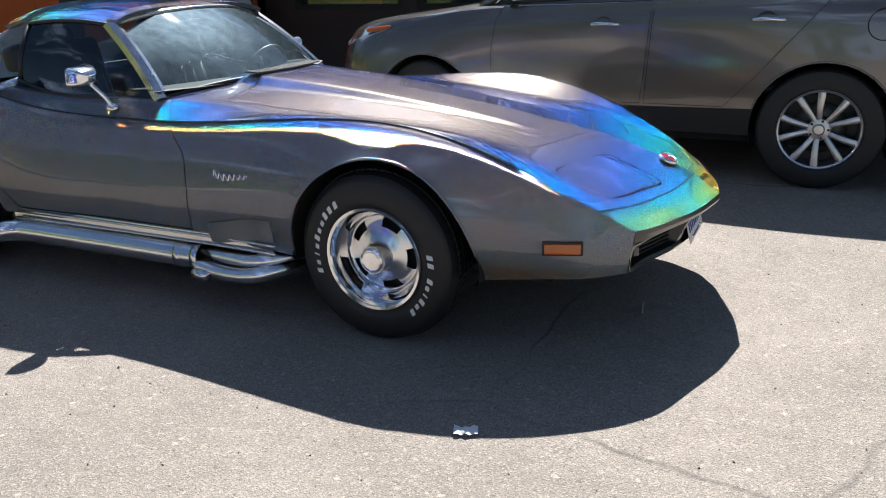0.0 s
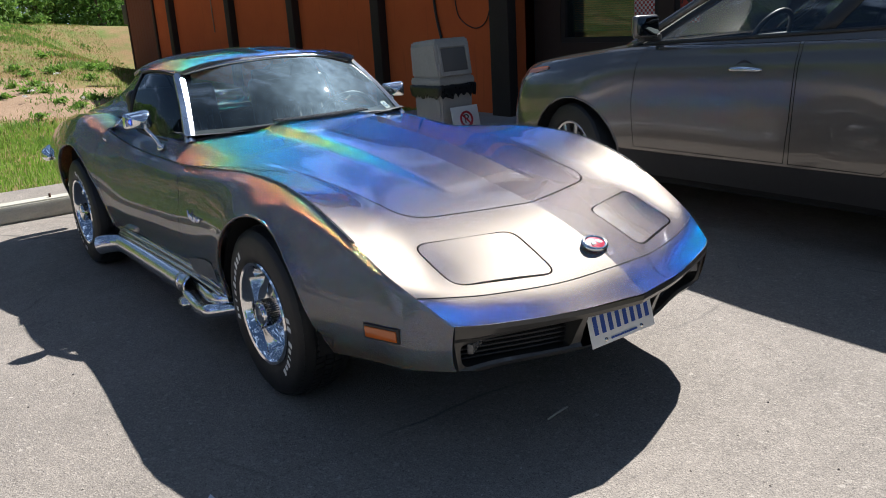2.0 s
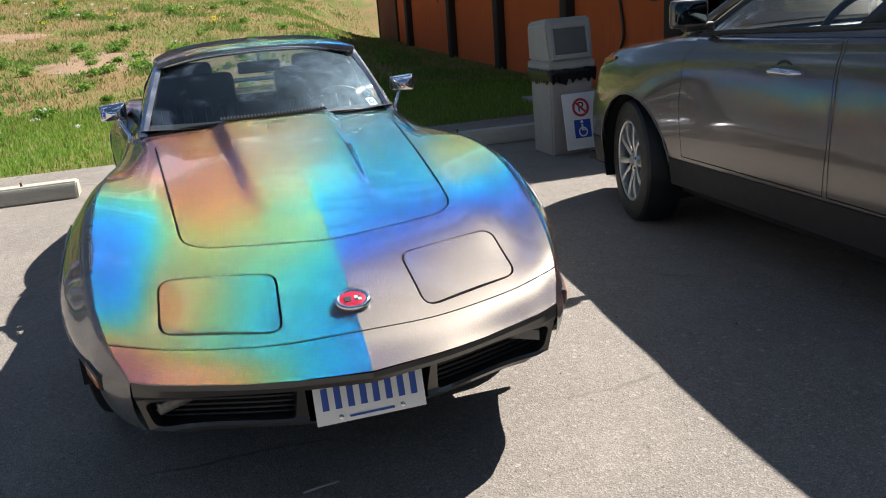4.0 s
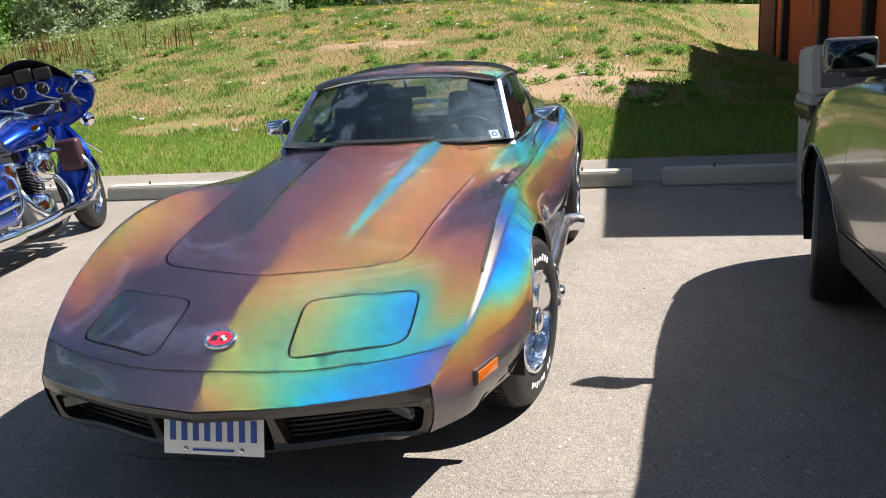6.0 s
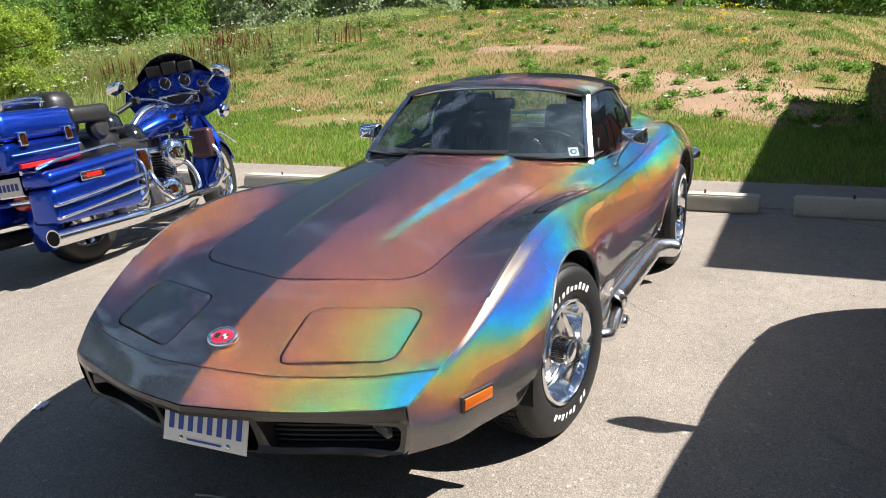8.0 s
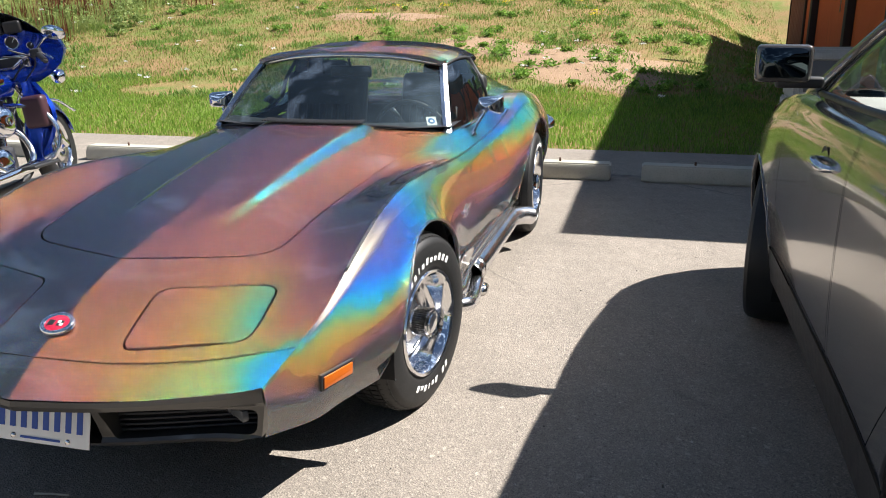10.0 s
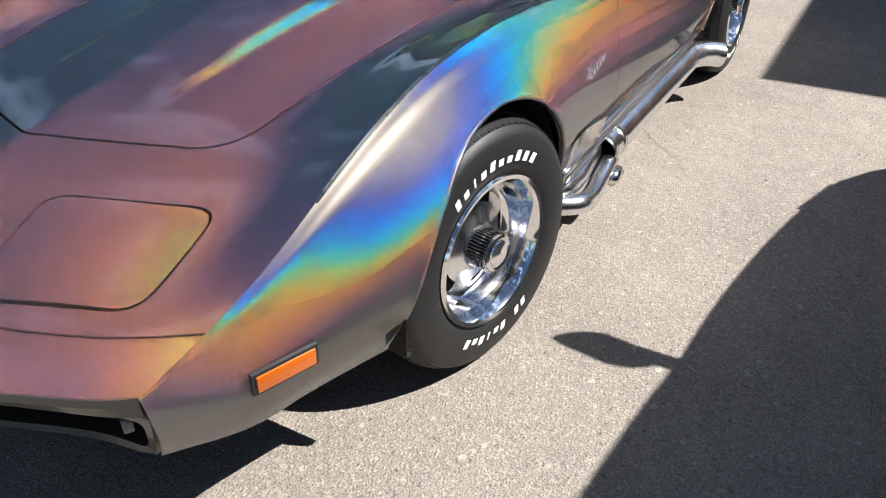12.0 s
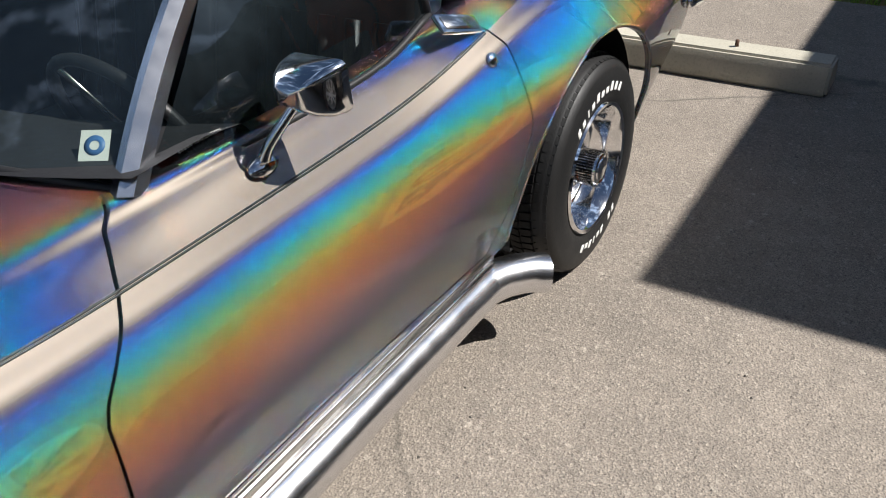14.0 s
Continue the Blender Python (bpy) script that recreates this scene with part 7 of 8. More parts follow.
bar("stripe", [(-0.70, -0.318, 0.80), (-0.42, -0.325, 0.805), (-0.15, -0.318, 0.81)], 0.003, STRIPE, tc)
for x in (-0.60, -0.24):
    rbox("latch", (x - 0.028, x + 0.028, -0.338, -0.312, 0.845, 0.93), CHROME, 0.008, tc, "chrome latch")
rbox("tail_lens", (-0.66, -0.18, -0.327, -0.30, 0.715, 0.745), RED, 0.006, tc, "red side light strip")
rbox("tail_lens", (-0.755, -0.73, -0.24, 0.24, 0.72, 0.76), RED, 0.006, tc)
rack2 = part("luggage_rack", bmesh.new(), CHROME, tc, "chrome rack on the lid")
for y in (-0.20, -0.07, 0.07, 0.20):
    bar("rail", [(-0.70, y, 1.075), (-0.66, y, 1.10), (-0.28, y, 1.10), (-0.24, y, 1.075)], 0.010, CHROME, rack2)
for x in (-0.62, -0.32):
    bar("rail", [(x, -0.25, 1.065), (x, -0.22, 1.125), (x, 0.22, 1.125), (x, 0.25, 1.065)], 0.010, CHROME, rack2)
bar("case_bracket", [(-0.60, -0.24, 0.69), (-0.35, -0.26, 0.66), (-0.05, -0.24, 0.62), (0.08, -0.22, 0.66)], 0.014, CHROME)
bar("case_bracket", [(-0.60, 0.24, 0.69), (-0.35, 0.26, 0.66), (-0.05, 0.24, 0.62), (0.08, 0.22, 0.66)], 0.014, CHROME)
# tail lights and plate
bm = bmesh.new()
lathe(bm, [(0.0001, 0.03), (0.05, 0.024), (0.062, 0.0)], 28, "x")
mpart("tail_lamp", bm, RED, None, "red round tail lamp", m=pose(-0.415, 0, 0.50, 0, 0, 180) @ Matrix.Diagonal((1, 1.2, 0.9, 1)))
bar("light_bar", [(-0.42, -0.26, 0.50), (-0.44, 0, 0.50), (-0.42, 0.26, 0.50)], 0.022, CHROME)
for s in (-1, 1):
    bm = bmesh.new()
    lathe(bm, [(0.0001, 0.036), (0.035, 0.034), (0.044, 0.02), (0.048, -0.03), (0.02, -0.06)], 24, "x")
    mpart("indicator", bm, CHROME, None, "round chrome indicator", m=pose(-0.44, s * 0.25, 0.50, 0, 0, 180))
    bm = bmesh.new()
    lathe(bm, [(0.0001, 0.045), (0.03, 0.04), (0.036, 0.03)], 24, "x")
    mpart("indicator_lens", bm, RED, None, "", m=pose(-0.44, s * 0.25, 0.50, 0, 0, 180))
pl = part("number_plate", bmesh.new(), WHITE, moto, "white plate with dark marks")
rbox("sheet", (-0.492, -0.486, -0.10, 0.10, 0.555, 0.665), WHITE, 0.002, pl)
for k in range(5):
    rbox("mark", (-0.495, -0.4925, -0.075 + k * 0.034, -0.053 + k * 0.034, 0.585, 0.630), PLATE_BLUE, 0, pl)
rbox("plate_bracket", (-0.49, -0.40, -0.11, 0.11, 0.54, 0.555), CHROME, 0.004)
# fairing: outer shell with its dash
fair = part("fairing", bmesh.new(), BLUE, moto, "blue batwing fairing with gauges")
bm = bmesh.new()
outline = [(0.0, 0.20), (0.13, 0.215), (0.26, 0.16), (0.36, 0.10), (0.43, 0.085), (0.455, 0.0), (0.40, -0.10), (0.30, -0.17), (0.20, -0.21), (0.0, -0.235)]
full = [(-y, z) for y, z in outline[:0:-1]] + outline[:-1] + [(0.0, -0.235)]
full = full[:-1]
rows = []
for k, dx in ((0.05, 0.20), (0.45, 0.185), (0.75, 0.14), (0.93, 0.07), (1.0, 0.0), (0.99, -0.05)):
    rows.append([Vector((dx, y * k, z * k)) for y, z in full])
grid(bm, rows, True)
bmesh.ops.recalc_face_normals(bm, faces=list(bm.faces))
FM = pose(1.42, 0, 1.065, 0, -8, 14)
mpart("shell", bm, BLUE, fair, m=FM, angle=60)
bm = bmesh.new()
rows = []
for k, dx in ((0.98, -0.045), (0.80, 0.0), (0.5, 0.02), (0.05, 0.03)):
    rows.append([Vector((dx, y * k, z * k)) for y, z in full])
grid(bm, rows, True)
mpart("inner_dash", bm, BLUE, fair, m=FM, angle=60)
for y, z, r in ((-0.085, 0.10, 0.048), (0.085, 0.10, 0.048), (-0.21, 0.06, 0.026), (0.21, 0.06, 0.026)):
    g = part("gauge", bmesh.new(), CHROME, fair, "round gauge with chrome rim")
    bm = bmesh.new()
    lathe(bm, [(r * 0.84, -0.016), (r * 0.90, -0.030), (r * 1.04, -0.034), (r * 1.12, -0.024), (r * 1.12, 0.04)], 32, "x")
    mpart("rim", bm, BRIGHT, g, m=FM @ pose(0, y, z))
    bm = bmesh.new()
    lathe(bm, [(0.0001, -0.014), (r * 0.88, -0.014)], 28, "x")
    mpart("dial", bm, BLACK, g, m=FM @ pose(0, y, z))
    rbox("needle", (-0.017, -0.0155, -0.002, 0.002, 0.0, r * 0.7), WHITE, 0, g, m=FM @ pose(0, y, z, 40, 0, 0))
rd = part("radio", bmesh.new(), BLACK, fair, "black radio panel with chrome frame")
rbox("frame", (-0.035, 0.0, -0.17, 0.17, -0.075, 0.025), STEEL, 0.012, rd, m=FM @ pose(0, 0, -0.02))
rbox("panel", (-0.040, -0.034, -0.10, 0.10, -0.055, 0.010), BLACK, 0.004, rd, m=FM @ pose(0, 0, -0.02))
for y in (-0.135, 0.135):
    bm = bmesh.new()
    lathe(bm, [(0.0001, -0.045), (0.026, -0.042), (0.030, -0.03)], 20, "x")
    mpart("speaker", bm, BLACK, rd, m=FM @ pose(0, y, -0.045))
# low smoked screen with a leather pouch
bm = bmesh.new()
rows = []
for t in np.linspace(0, 1, 7):
    rows.append([Vector((0.04 - 0.09 * t, y * (1 - 0.12 * t), 0.19 - 0.25 * (y / 0.34) ** 2 * 0.42 + 0.145 * t * (1 - 0.35 * (y / 0.34) ** 2))) for y in np.linspace(-0.34, 0.34, 19)])
grid(bm, rows)
thicken(bm, 0.006)
mpart("windscreen", bm, plain("smoked_plastic", (0.012, 0.012, 0.013), 0.15, coat=0.8), fair, "low smoked windscreen", m=FM, angle=60)
for k in range(3):
    rbox("pouch", (-0.075, -0.02, -0.20 + k * 0.135, -0.07 + k * 0.135, 0.165, 0.255 + (0.015 if k == 1 else 0)), LEATHER, 0.02, fair, "leather windscreen pouch", m=FM)
# head lamp side and lowers
bm = bmesh.new()
lathe(bm, [(0.0001, 0.08), (0.06, 0.07), (0.09, 0.03), (0.095, 0.0)], 28, "x")
mpart("headlight", bm, GLASS_CLEAR, None, "chrome round headlight", m=FM @ pose(0.17, 0, -0.06))
for s in (-1, 1):
    lw = part("leg_shield", bmesh.new(), BLUE, moto, "blue lower leg fairing with leather cover")
    bm = bmesh.new()
    rows = []
    for t in np.linspace(0, 1, 12):
        z = 0.86 - 0.58 * t
        w = 0.10 + 0.10 * math.sin(math.pi * min(1, t * 1.1))
        rows.append([Vector((1.30 + 0.05 * math.sin(math.pi * u) - 0.08 * t, s * (0.14 + w * 1.25 * u), z)) for u in np.linspace(0, 1, 8)])
    grid(bm, rows)
    thicken(bm, 0.03)
    mpart("shell", bm, BLUE, lw, angle=60)
    rbox("cover", (1.17, 1.27, min(s * .17, s * .36), max(s * .17, s * .36), 0.52, 0.76), plain("maroon_leather", (0.05, 0.02, 0.025), 0.4, grain=0.3, scale=100), 0.045, lw, "dark leather pouch", seg=4)
    bar("fork_leg", [(1.28 + 0.0, s * 0.11, 0.86), (1.60, s * 0.115, 0.42), (1.68, s * 0.115, 0.33)], 0.03, CHROME, None, "chrome fork leg", sub=0)
    bm = bmesh.new()
    lathe(bm, [(0.0001, 0.05), (0.04, 0.045), (0.055, 0.02), (0.055, -0.01), (0.02, -0.05)], 24, "x")
    mpart("spot_lamp", bm, CHROME, None, "chrome spot lamp", m=FM @ pose(0.16, s * 0.27, -0.22))
    # handlebars and mirrors
    hb = part("handlebar", bmesh.new(), CHROME, moto, "chrome handlebar with black grip")
    q = [Vector(p) for p in ((-0.06, s * 0.05, -0.08), (-0.10, s * 0.18, -0.01), (-0.20, s * 0.30, 0.02), (-0.34, s * 0.40, -0.03))]
    bm = bmesh.new()
    tube(bm, q, 0.014, 10, True, 6)
    mpart("bar", bm, CHROME, hb, m=FM)
    bm = bmesh.new()
    tube(bm, [q[2].lerp(q[3], 0.25), q[3]], 0.020, 12)
    mpart("grip", bm, BLACK, hb, m=FM)
    bm = bmesh.new()
    tube(bm, [q[2] + Vector((0.04, 0, 0.01)), q[3] + Vector((0.07, s * 0.03, 0.0))], 0.008, 8)
    mpart("lever", bm, CHROME, hb, m=FM)
    rbox("switch_box", (-0.03, 0.03, -0.035, 0.035, -0.03, 0.03), BLACK, 0.01, hb, m=FM @ Matrix.Translation(q[2]))
    mi = part("mirror", bmesh.new(), CHROME, moto, "teardrop chrome mirror")
    bm = bmesh.new()
    tube(bm, [q[2] + Vector((0.01, 0, 0.02)), q[2] + Vector((0.05, s * 0.06, 0.08)), q[2] + Vector((0.04, s * 0.12, 0.11))], 0.007, 8, True, 4)
    mpart("stem", bm, CHROME, mi, m=FM)
    bm = bmesh.new()
    lathe(bm, [(0.0001, -0.004), (0.9, -0.004), (1.0, 0.0), (0.85, 0.022), (0.4, 0.036), (0.0001, 0.04)], 28, "x", Matrix.Diagonal((1, 0.085, 0.052, 1)))
    mpart("head", bm, plain("mirror_silver", (0.75, 0.78, 0.82), 0.02, 1.0, rvar=0.01), mi, m=FM @ Matrix.Translation(q[2] + Vector((0.04, s * 0.15, 0.12))) @ pose(0, 0, 0, s * -20, 0, 0))
bar("cable", [(1.22, -0.12, 1.06), (1.30, -0.22, 1.02), (1.28, -0.12, 0.90), (1.16, -0.06, 0.74)], 0.007, BLACK)
bar("cable", [(1.16, -0.22, 1.10), (1.32, -0.30, 1.0), (1.30, -0.14, 0.82), (1.02, -0.16, 0.56)], 0.006, BLACK)
bar("side_stand", [(0.75, 0.16, 0.20), (0.80, 0.30, 0.08), (0.83, 0.40, -0.045)], 0.016, CHROME)
rbox("side_cover", (0.16, 0.48, -0.20, -0.15, 0.46, 0.66), BLUE, 0.03, None, "blue side cover")
rbox("chrome_shield", (0.50, 0.64, -0.20, -0.16, 0.46, 0.70), CHROME, 0.02)
rbox("battery_box", (0.12, 0.50, -0.15, 0.15, 0.40, 0.68), BLACK, 0.03)


# ---- plants ----
def blades(name, spots, tall, wide, material, label, category, lean=0.45, seed=1):
    """Many thin upright leaves as one mesh: spots is an array of x, y."""
    r = np.random.RandomState(seed)
    n = len(spots)
    z = hill(spots[:, 0], spots[:, 1]) - 0.035
    ang = r.uniform(0, 2 * np.pi, n)
    h = tall * r.uniform(0.5, 1.25, n)
    w = wide * r.uniform(0.6, 1.3, n)
    dx, dy = np.cos(ang) * w / 2, np.sin(ang) * w / 2
    a2 = r.uniform(0, 2 * np.pi, n)
    le = lean * h * r.uniform(0.2, 1.0, n)
    base = np.stack((spots[:, 0], spots[:, 1], z), 1)
    v = np.empty((n, 5, 3))
    d = np.stack((dx, dy, np.zeros(n)), 1)
    tip = np.stack((np.cos(a2) * le, np.sin(a2) * le, h), 1)
    v[:, 0], v[:, 1] = base - d, base + d
    v[:, 2], v[:, 3] = base + d * 0.75 + tip * (0.4, 0.4, 0.58), base - d * 0.75 + tip * (0.4, 0.4, 0.58)
    v[:, 4] = base + tip
    k = np.arange(n) * 5
    quads = np.stack((k, k + 1, k + 2, k + 3), 1)
    tris = np.stack((k + 3, k + 2, k + 4), 1)
    me = bpy.data.meshes.new(name)
    me.from_pydata(v.reshape(-1, 3).tolist(), [], quads.tolist() + tris.tolist())
    me.materials.append(material)
    return tagged(new(name, me), label, category, kind="stuff")


def scatter(n, x0, x1, y0, y1, seed, keep=None):
    r = np.random.RandomState(seed)
    p = np.stack((r.uniform(x0, x1, n), r.uniform(y0, y1, n)), 1)
    if keep is not None:
        p = p[keep(p, r)]
    return p


def patchy(p, scale, phase=0.0):
    """Uneven patches between 0 and 1: smoothed random values in four octaves."""
    table = np.random.RandomState(900 + int(phase * 10)).uniform(0, 1, (64, 64))
    total, weight = np.zeros(len(p)), 0.0
    for octave, share in ((0.5, 0.35), (1.1, 0.3), (2.3, 0.2), (5.0, 0.15)):
        x, y = p[:, 0] * scale * octave + 31.7 * octave, p[:, 1] * scale * octave + 17.3 * octave
        i, j = np.floor(x).astype(int), np.floor(y).astype(int)
        u, w = x - i, y - j
        u, w = u * u * (3 - 2 * u), w * w * (3 - 2 * w)
        at = lambda a, b: table[a % 64, b % 64]
        total += share * ((at(i, j) * (1 - u) + at(i + 1, j) * u) * (1 - w) + (at(i, j + 1) * (1 - u) + at(i + 1, j + 1) * u) * w)
        weight += share
    return np.clip((total / weight - 0.5) * 1.9 + 0.5, 0, 1)


GRASS = leafy("grass_green", (0.12, 0.25, 0.025), (0.32, 0.46, 0.08))
GRASS_DRY = leafy("grass_straw", (0.25, 0.16, 0.07), (0.44, 0.31, 0.15))
GRASS_MID = leafy("grass_olive", (0.12, 0.18, 0.03), (0.29, 0.36, 0.085))


MEADOW = leafy("meadow_blades", (0.17, 0.23, 0.055), (0.42, 0.48, 0.17))


def on_strip(p, r):
    edge = -8.6 - 1.2 * patchy(p, 0.5) + 0.25 * p[:, 1] * 0.2
    return (p[:, 0] > edge) | (r.uniform(0, 1, len(p)) < 0.05)


def off_building(p):
    return ~((p[:, 1] > 4.75) & (p[:, 0] > -20.1))


def bare(p):
    """Bare earth patches on the slope."""
    a = ((p[:, 0] + 11.4) / 1.8) ** 2 + ((p[:, 1] - 0.5) / 1.8) ** 2
    b = ((p[:, 0] + 9.0) / 0.9) ** 2 + ((p[:, 1] + 5.4) / 1.5) ** 2
    c = ((p[:, 0] + 12.6) / 1.0) ** 2 + ((p[:, 1] + 1.6) / 2.2) ** 2
    return np.minimum(np.minimum(a, b), c)


blades("grass_verge", scatter(150000, -10.5, -5.52, -14, 4.7, 3, lambda p, r: on_strip(p, r) & (bare(p) > 0.9)), 0.065, 0.009, GRASS, "lush green grass verge behind the wheel stops", "grass", seed=3)
blades("grass_slope", scatter(230000, -24.5, -7.5, -22, 4.7, 5, lambda p, r: (r.uniform(0, 1, len(p)) < 0.15 + 0.85 * patchy(p, 1.0)) & (bare(p) > 0.9 * r.uniform(0, 1, len(p)) ** 0.35)), 0.06, 0.012, GRASS_MID, "short olive green grass on the mound", "grass", seed=5)
blades("grass_dry", scatter(120000, -24.5, -8.0, -20, 4.7, 7, lambda p, r: (r.uniform(0, 1, len(p)) < 0.9 - 0.8 * patchy(p, 1.0)) & (bare(p) > 0.9 * r.uniform(0, 1, len(p)) ** 0.35)), 0.055, 0.011, GRASS_DRY, "dry straw grass on the mound", "grass", seed=7)
blades("meadow_grass", scatter(140000, -40, -6.5, -45, -11, 9), 0.26, 0.016, MEADOW, "tall pale meadow grass beyond the mound", "grass", seed=9)
blades("meadow_straw", scatter(36000, -40, -6.5, -45, -12, 10, lambda p, r: r.uniform(0, 1, len(p)) < 0.2 + 0.8 * patchy(p, 0.5, 2)), 0.30, 0.014, GRASS_DRY, "dry seed heads in the meadow grass", "grass", seed=10)


# bare tan earth where the slope is worn
EARTH = Nodes("bare_earth")
v = EARTH.coords()
ea, eb = EARTH.noise(v, 2.2, 6, 0.65), EARTH.noise(v, 40, 4, 0.7)
EARTH.put(Base_Color=EARTH.mix(EARTH.mix(0.5, ea, eb), (0.20, 0.12, 0.065), (0.46, 0.31, 0.19)), Roughness=0.95)
EARTH.bump(eb, 0.7, 0.03)
for cx, cy, rx, ry, seed in ((-11.4, 0.5, 1.6, 1.7, 1), (-12.8, -1.7, 0.7, 1.7, 3), (-15.5, -4.5, 0.5, 1.2, 5)):
    bm = bmesh.new()
    r = random.Random(seed)
    ph = [r.uniform(0, 6.28) for _ in range(4)]
    rows = []
    for k in np.linspace(0.02, 1, 9):
        row = []
        for a in np.linspace(0, 2 * math.pi, 48, endpoint=False):
            f = k * (1 + 0.22 * math.sin(2 * a + ph[0]) + 0.14 * math.sin(5 * a + ph[1]) + 0.08 * math.sin(11 * a + ph[2]))
            x, y = cx + rx * f * math.cos(a), cy + ry * f * math.sin(a)
            row.append((x, y, float(hill(x, y)) - 0.03 + 0.03 * (1 - k ** 4) - 0.012 * (k == 1)))
        rows.append(row)
    grid(bm, rows, True)
    o = part("bare_earth", bm, EARTH.mat)
    tagged(o, "patch of bare tan earth on the mound", "earth", kind="structure")


# low weeds in clumps, yellow and white flowers
def clumps(name, count, x0, x1, y0, y1, size, per, material, label, category, seed, keep=None):
    r = np.random.RandomState(seed)
    c = scatter(count, x0, x1, y0, y1, seed, keep)
    pts = np.repeat(c, per, 0) + r.normal(0, size, (len(c) * per, 2))
    return pts


pts = clumps("w", 330, -23, -7.6, -14, 4.3, 0.16, 90, None, "", "", 11)
blades("weed_clumps", pts, 0.09, 0.020, leafy("weed_green", (0.09, 0.19, 0.03), (0.22, 0.34, 0.07)), "bright green weed clumps on the mound", "weeds", lean=0.9, seed=11)


def leaf_cloud(name, centres, sizes, per, leaf, material, seed, parent=None, label="", flat=0.8):
    """Leaves scattered in clumps: small quads turned every way, denser at the outside."""
    r = np.random.RandomState(seed)
    c = np.repeat(np.asarray(centres, float), per, 0)
    s = np.repeat(np.asarray(sizes, float), per)
    n = len(c)
    d = r.normal(0, 1, (n, 3))
    d /= np.linalg.norm(d, axis=1)[:, None]
    rad = np.abs(r.normal(0, 0.62, n)) + 0.12
    p = c + d * (rad * s)[:, None] * (1, 1, flat)
    u = r.normal(0, 1, (n, 3))
    u /= np.linalg.norm(u, axis=1)[:, None]
    w = np.cross(u, r.normal(0, 1, (n, 3)))
    w /= np.linalg.norm(w, axis=1)[:, None]
    ln = leaf * r.uniform(0.6, 1.4, n)[:, None]
    v = np.empty((n, 4, 3))
    v[:, 0], v[:, 1], v[:, 2], v[:, 3] = p - u * ln, p + w * ln * 0.42, p + u * ln, p - w * ln * 0.42
    k = np.arange(n) * 4
    me = bpy.data.meshes.new(name)
    me.from_pydata(v.reshape(-1, 3).tolist(), [], np.stack((k, k + 1, k + 2, k + 3), 1).tolist())
    me.materials.append(material)
    ob = new(name, me)
    if parent is not None:
        ob.parent = parent
    if label:
        tagged(ob, label)
    return ob


YELLOW = leafy("yellow_petals", (0.75, 0.55, 0.02), (0.85, 0.70, 0.06))
PETALS = leafy("white_petals", (0.70, 0.70, 0.64), (0.82, 0.82, 0.78))
rr = np.random.RandomState(21)
for nm, mat, spots, lab in (("yellow_flowers", YELLOW, [(x, y) for x, y in zip(rr.uniform(-23, -15, 34), rr.uniform(-10, 1.5, 34))], "patches of small yellow wild flowers"), ("white_flowers", PETALS, [(x, y) for x, y in zip(rr.uniform(-23, -7, 120), rr.uniform(-16, 2, 120))], "scattered small white wild flowers"), ("wild_carrot", PETALS, [(x, y) for x, y in zip(rr.uniform(-26, -8, 150), rr.uniform(-26, -12, 150))], "white wild carrot heads over the meadow")):
    hgt = {"yellow_flowers": 0.14, "white_flowers": 0.10, "wild_carrot": 0.55}[nm]
    cs = [(x, y, float(hill(x, y)) + hgt) for x, y in spots]
    tagged(leaf_cloud(nm, cs, [0.22 if nm == "yellow_flowers" else 0.06] * len(cs), 26 if nm == "yellow_flowers" else 14, 0.022, mat, 5, flat=0.25), lab, "flowers", kind="stuff")
# leafy tufts on the worn slope and along its edges
rw = np.random.RandomState(44)
tufts = np.stack((rw.uniform(-14.5, -9.3, 70), rw.uniform(-4.5, 3.4, 70)), 1)
tufts = np.concatenate((tufts, np.stack((rw.uniform(-22, -14, 50), rw.uniform(-12, 2, 50)), 1)))
tagged(leaf_cloud("weed_tufts", [(x, y, float(hill(x, y)) + 0.03) for x, y in tufts], rw.uniform(0.08, 0.26, len(tufts)), 150, 0.035, leafy("tuft_green", (0.10, 0.21, 0.03), (0.28, 0.44, 0.08)), 45, flat=0.45), "leafy green weed tufts on the worn slope", "weeds", kind="stuff")
# tall rusty dock stems
pts = clumps("d", 20, -17.5, -12.5, -15.0, -10.0, 0.22, 18, None, "", "", 31)
blades("dock_stems", pts, 0.62, 0.03, leafy("dock_rust", (0.10, 0.035, 0.018), (0.20, 0.07, 0.03)), "tall rust-brown dock seed stems", "weeds", lean=0.15, seed=31)

# rank weeds in the tall meadow grass
rw = np.random.RandomState(61)
rank = np.stack((rw.uniform(-27, -9.5, 210), rw.uniform(-24, -9.8, 210)), 1)
rank = rank[rank[:, 1] < -9.8 - 0.25 * (rank[:, 0] + 9.5) * (rank[:, 0] > -16)]
tagged(leaf_cloud("rank_weeds", [(x, y, float(hill(x, y)) + 0.16) for x, y in rank], rw.uniform(0.18, 0.5, len(rank)), 170, 0.045, leafy("rank_green", (0.11, 0.17, 0.04), (0.36, 0.44, 0.15)), 62, flat=0.7), "tall mixed weeds in the meadow grass", "weeds", kind="stuff")

BARK = plain("bark", (0.10, 0.075, 0.055), 0.9, grain=0.8, scale=12)
LEAF_MATS = [leafy("leaf_deep", (0.05, 0.13, 0.026), (0.17, 0.30, 0.058)), leafy("leaf_mid", (0.09, 0.20, 0.036), (0.27, 0.42, 0.09)), leafy("leaf_silver", (0.20, 0.28, 0.14), (0.46, 0.54, 0.30)), leafy("leaf_yellow", (0.18, 0.29, 0.03), (0.46, 0.56, 0.09))]


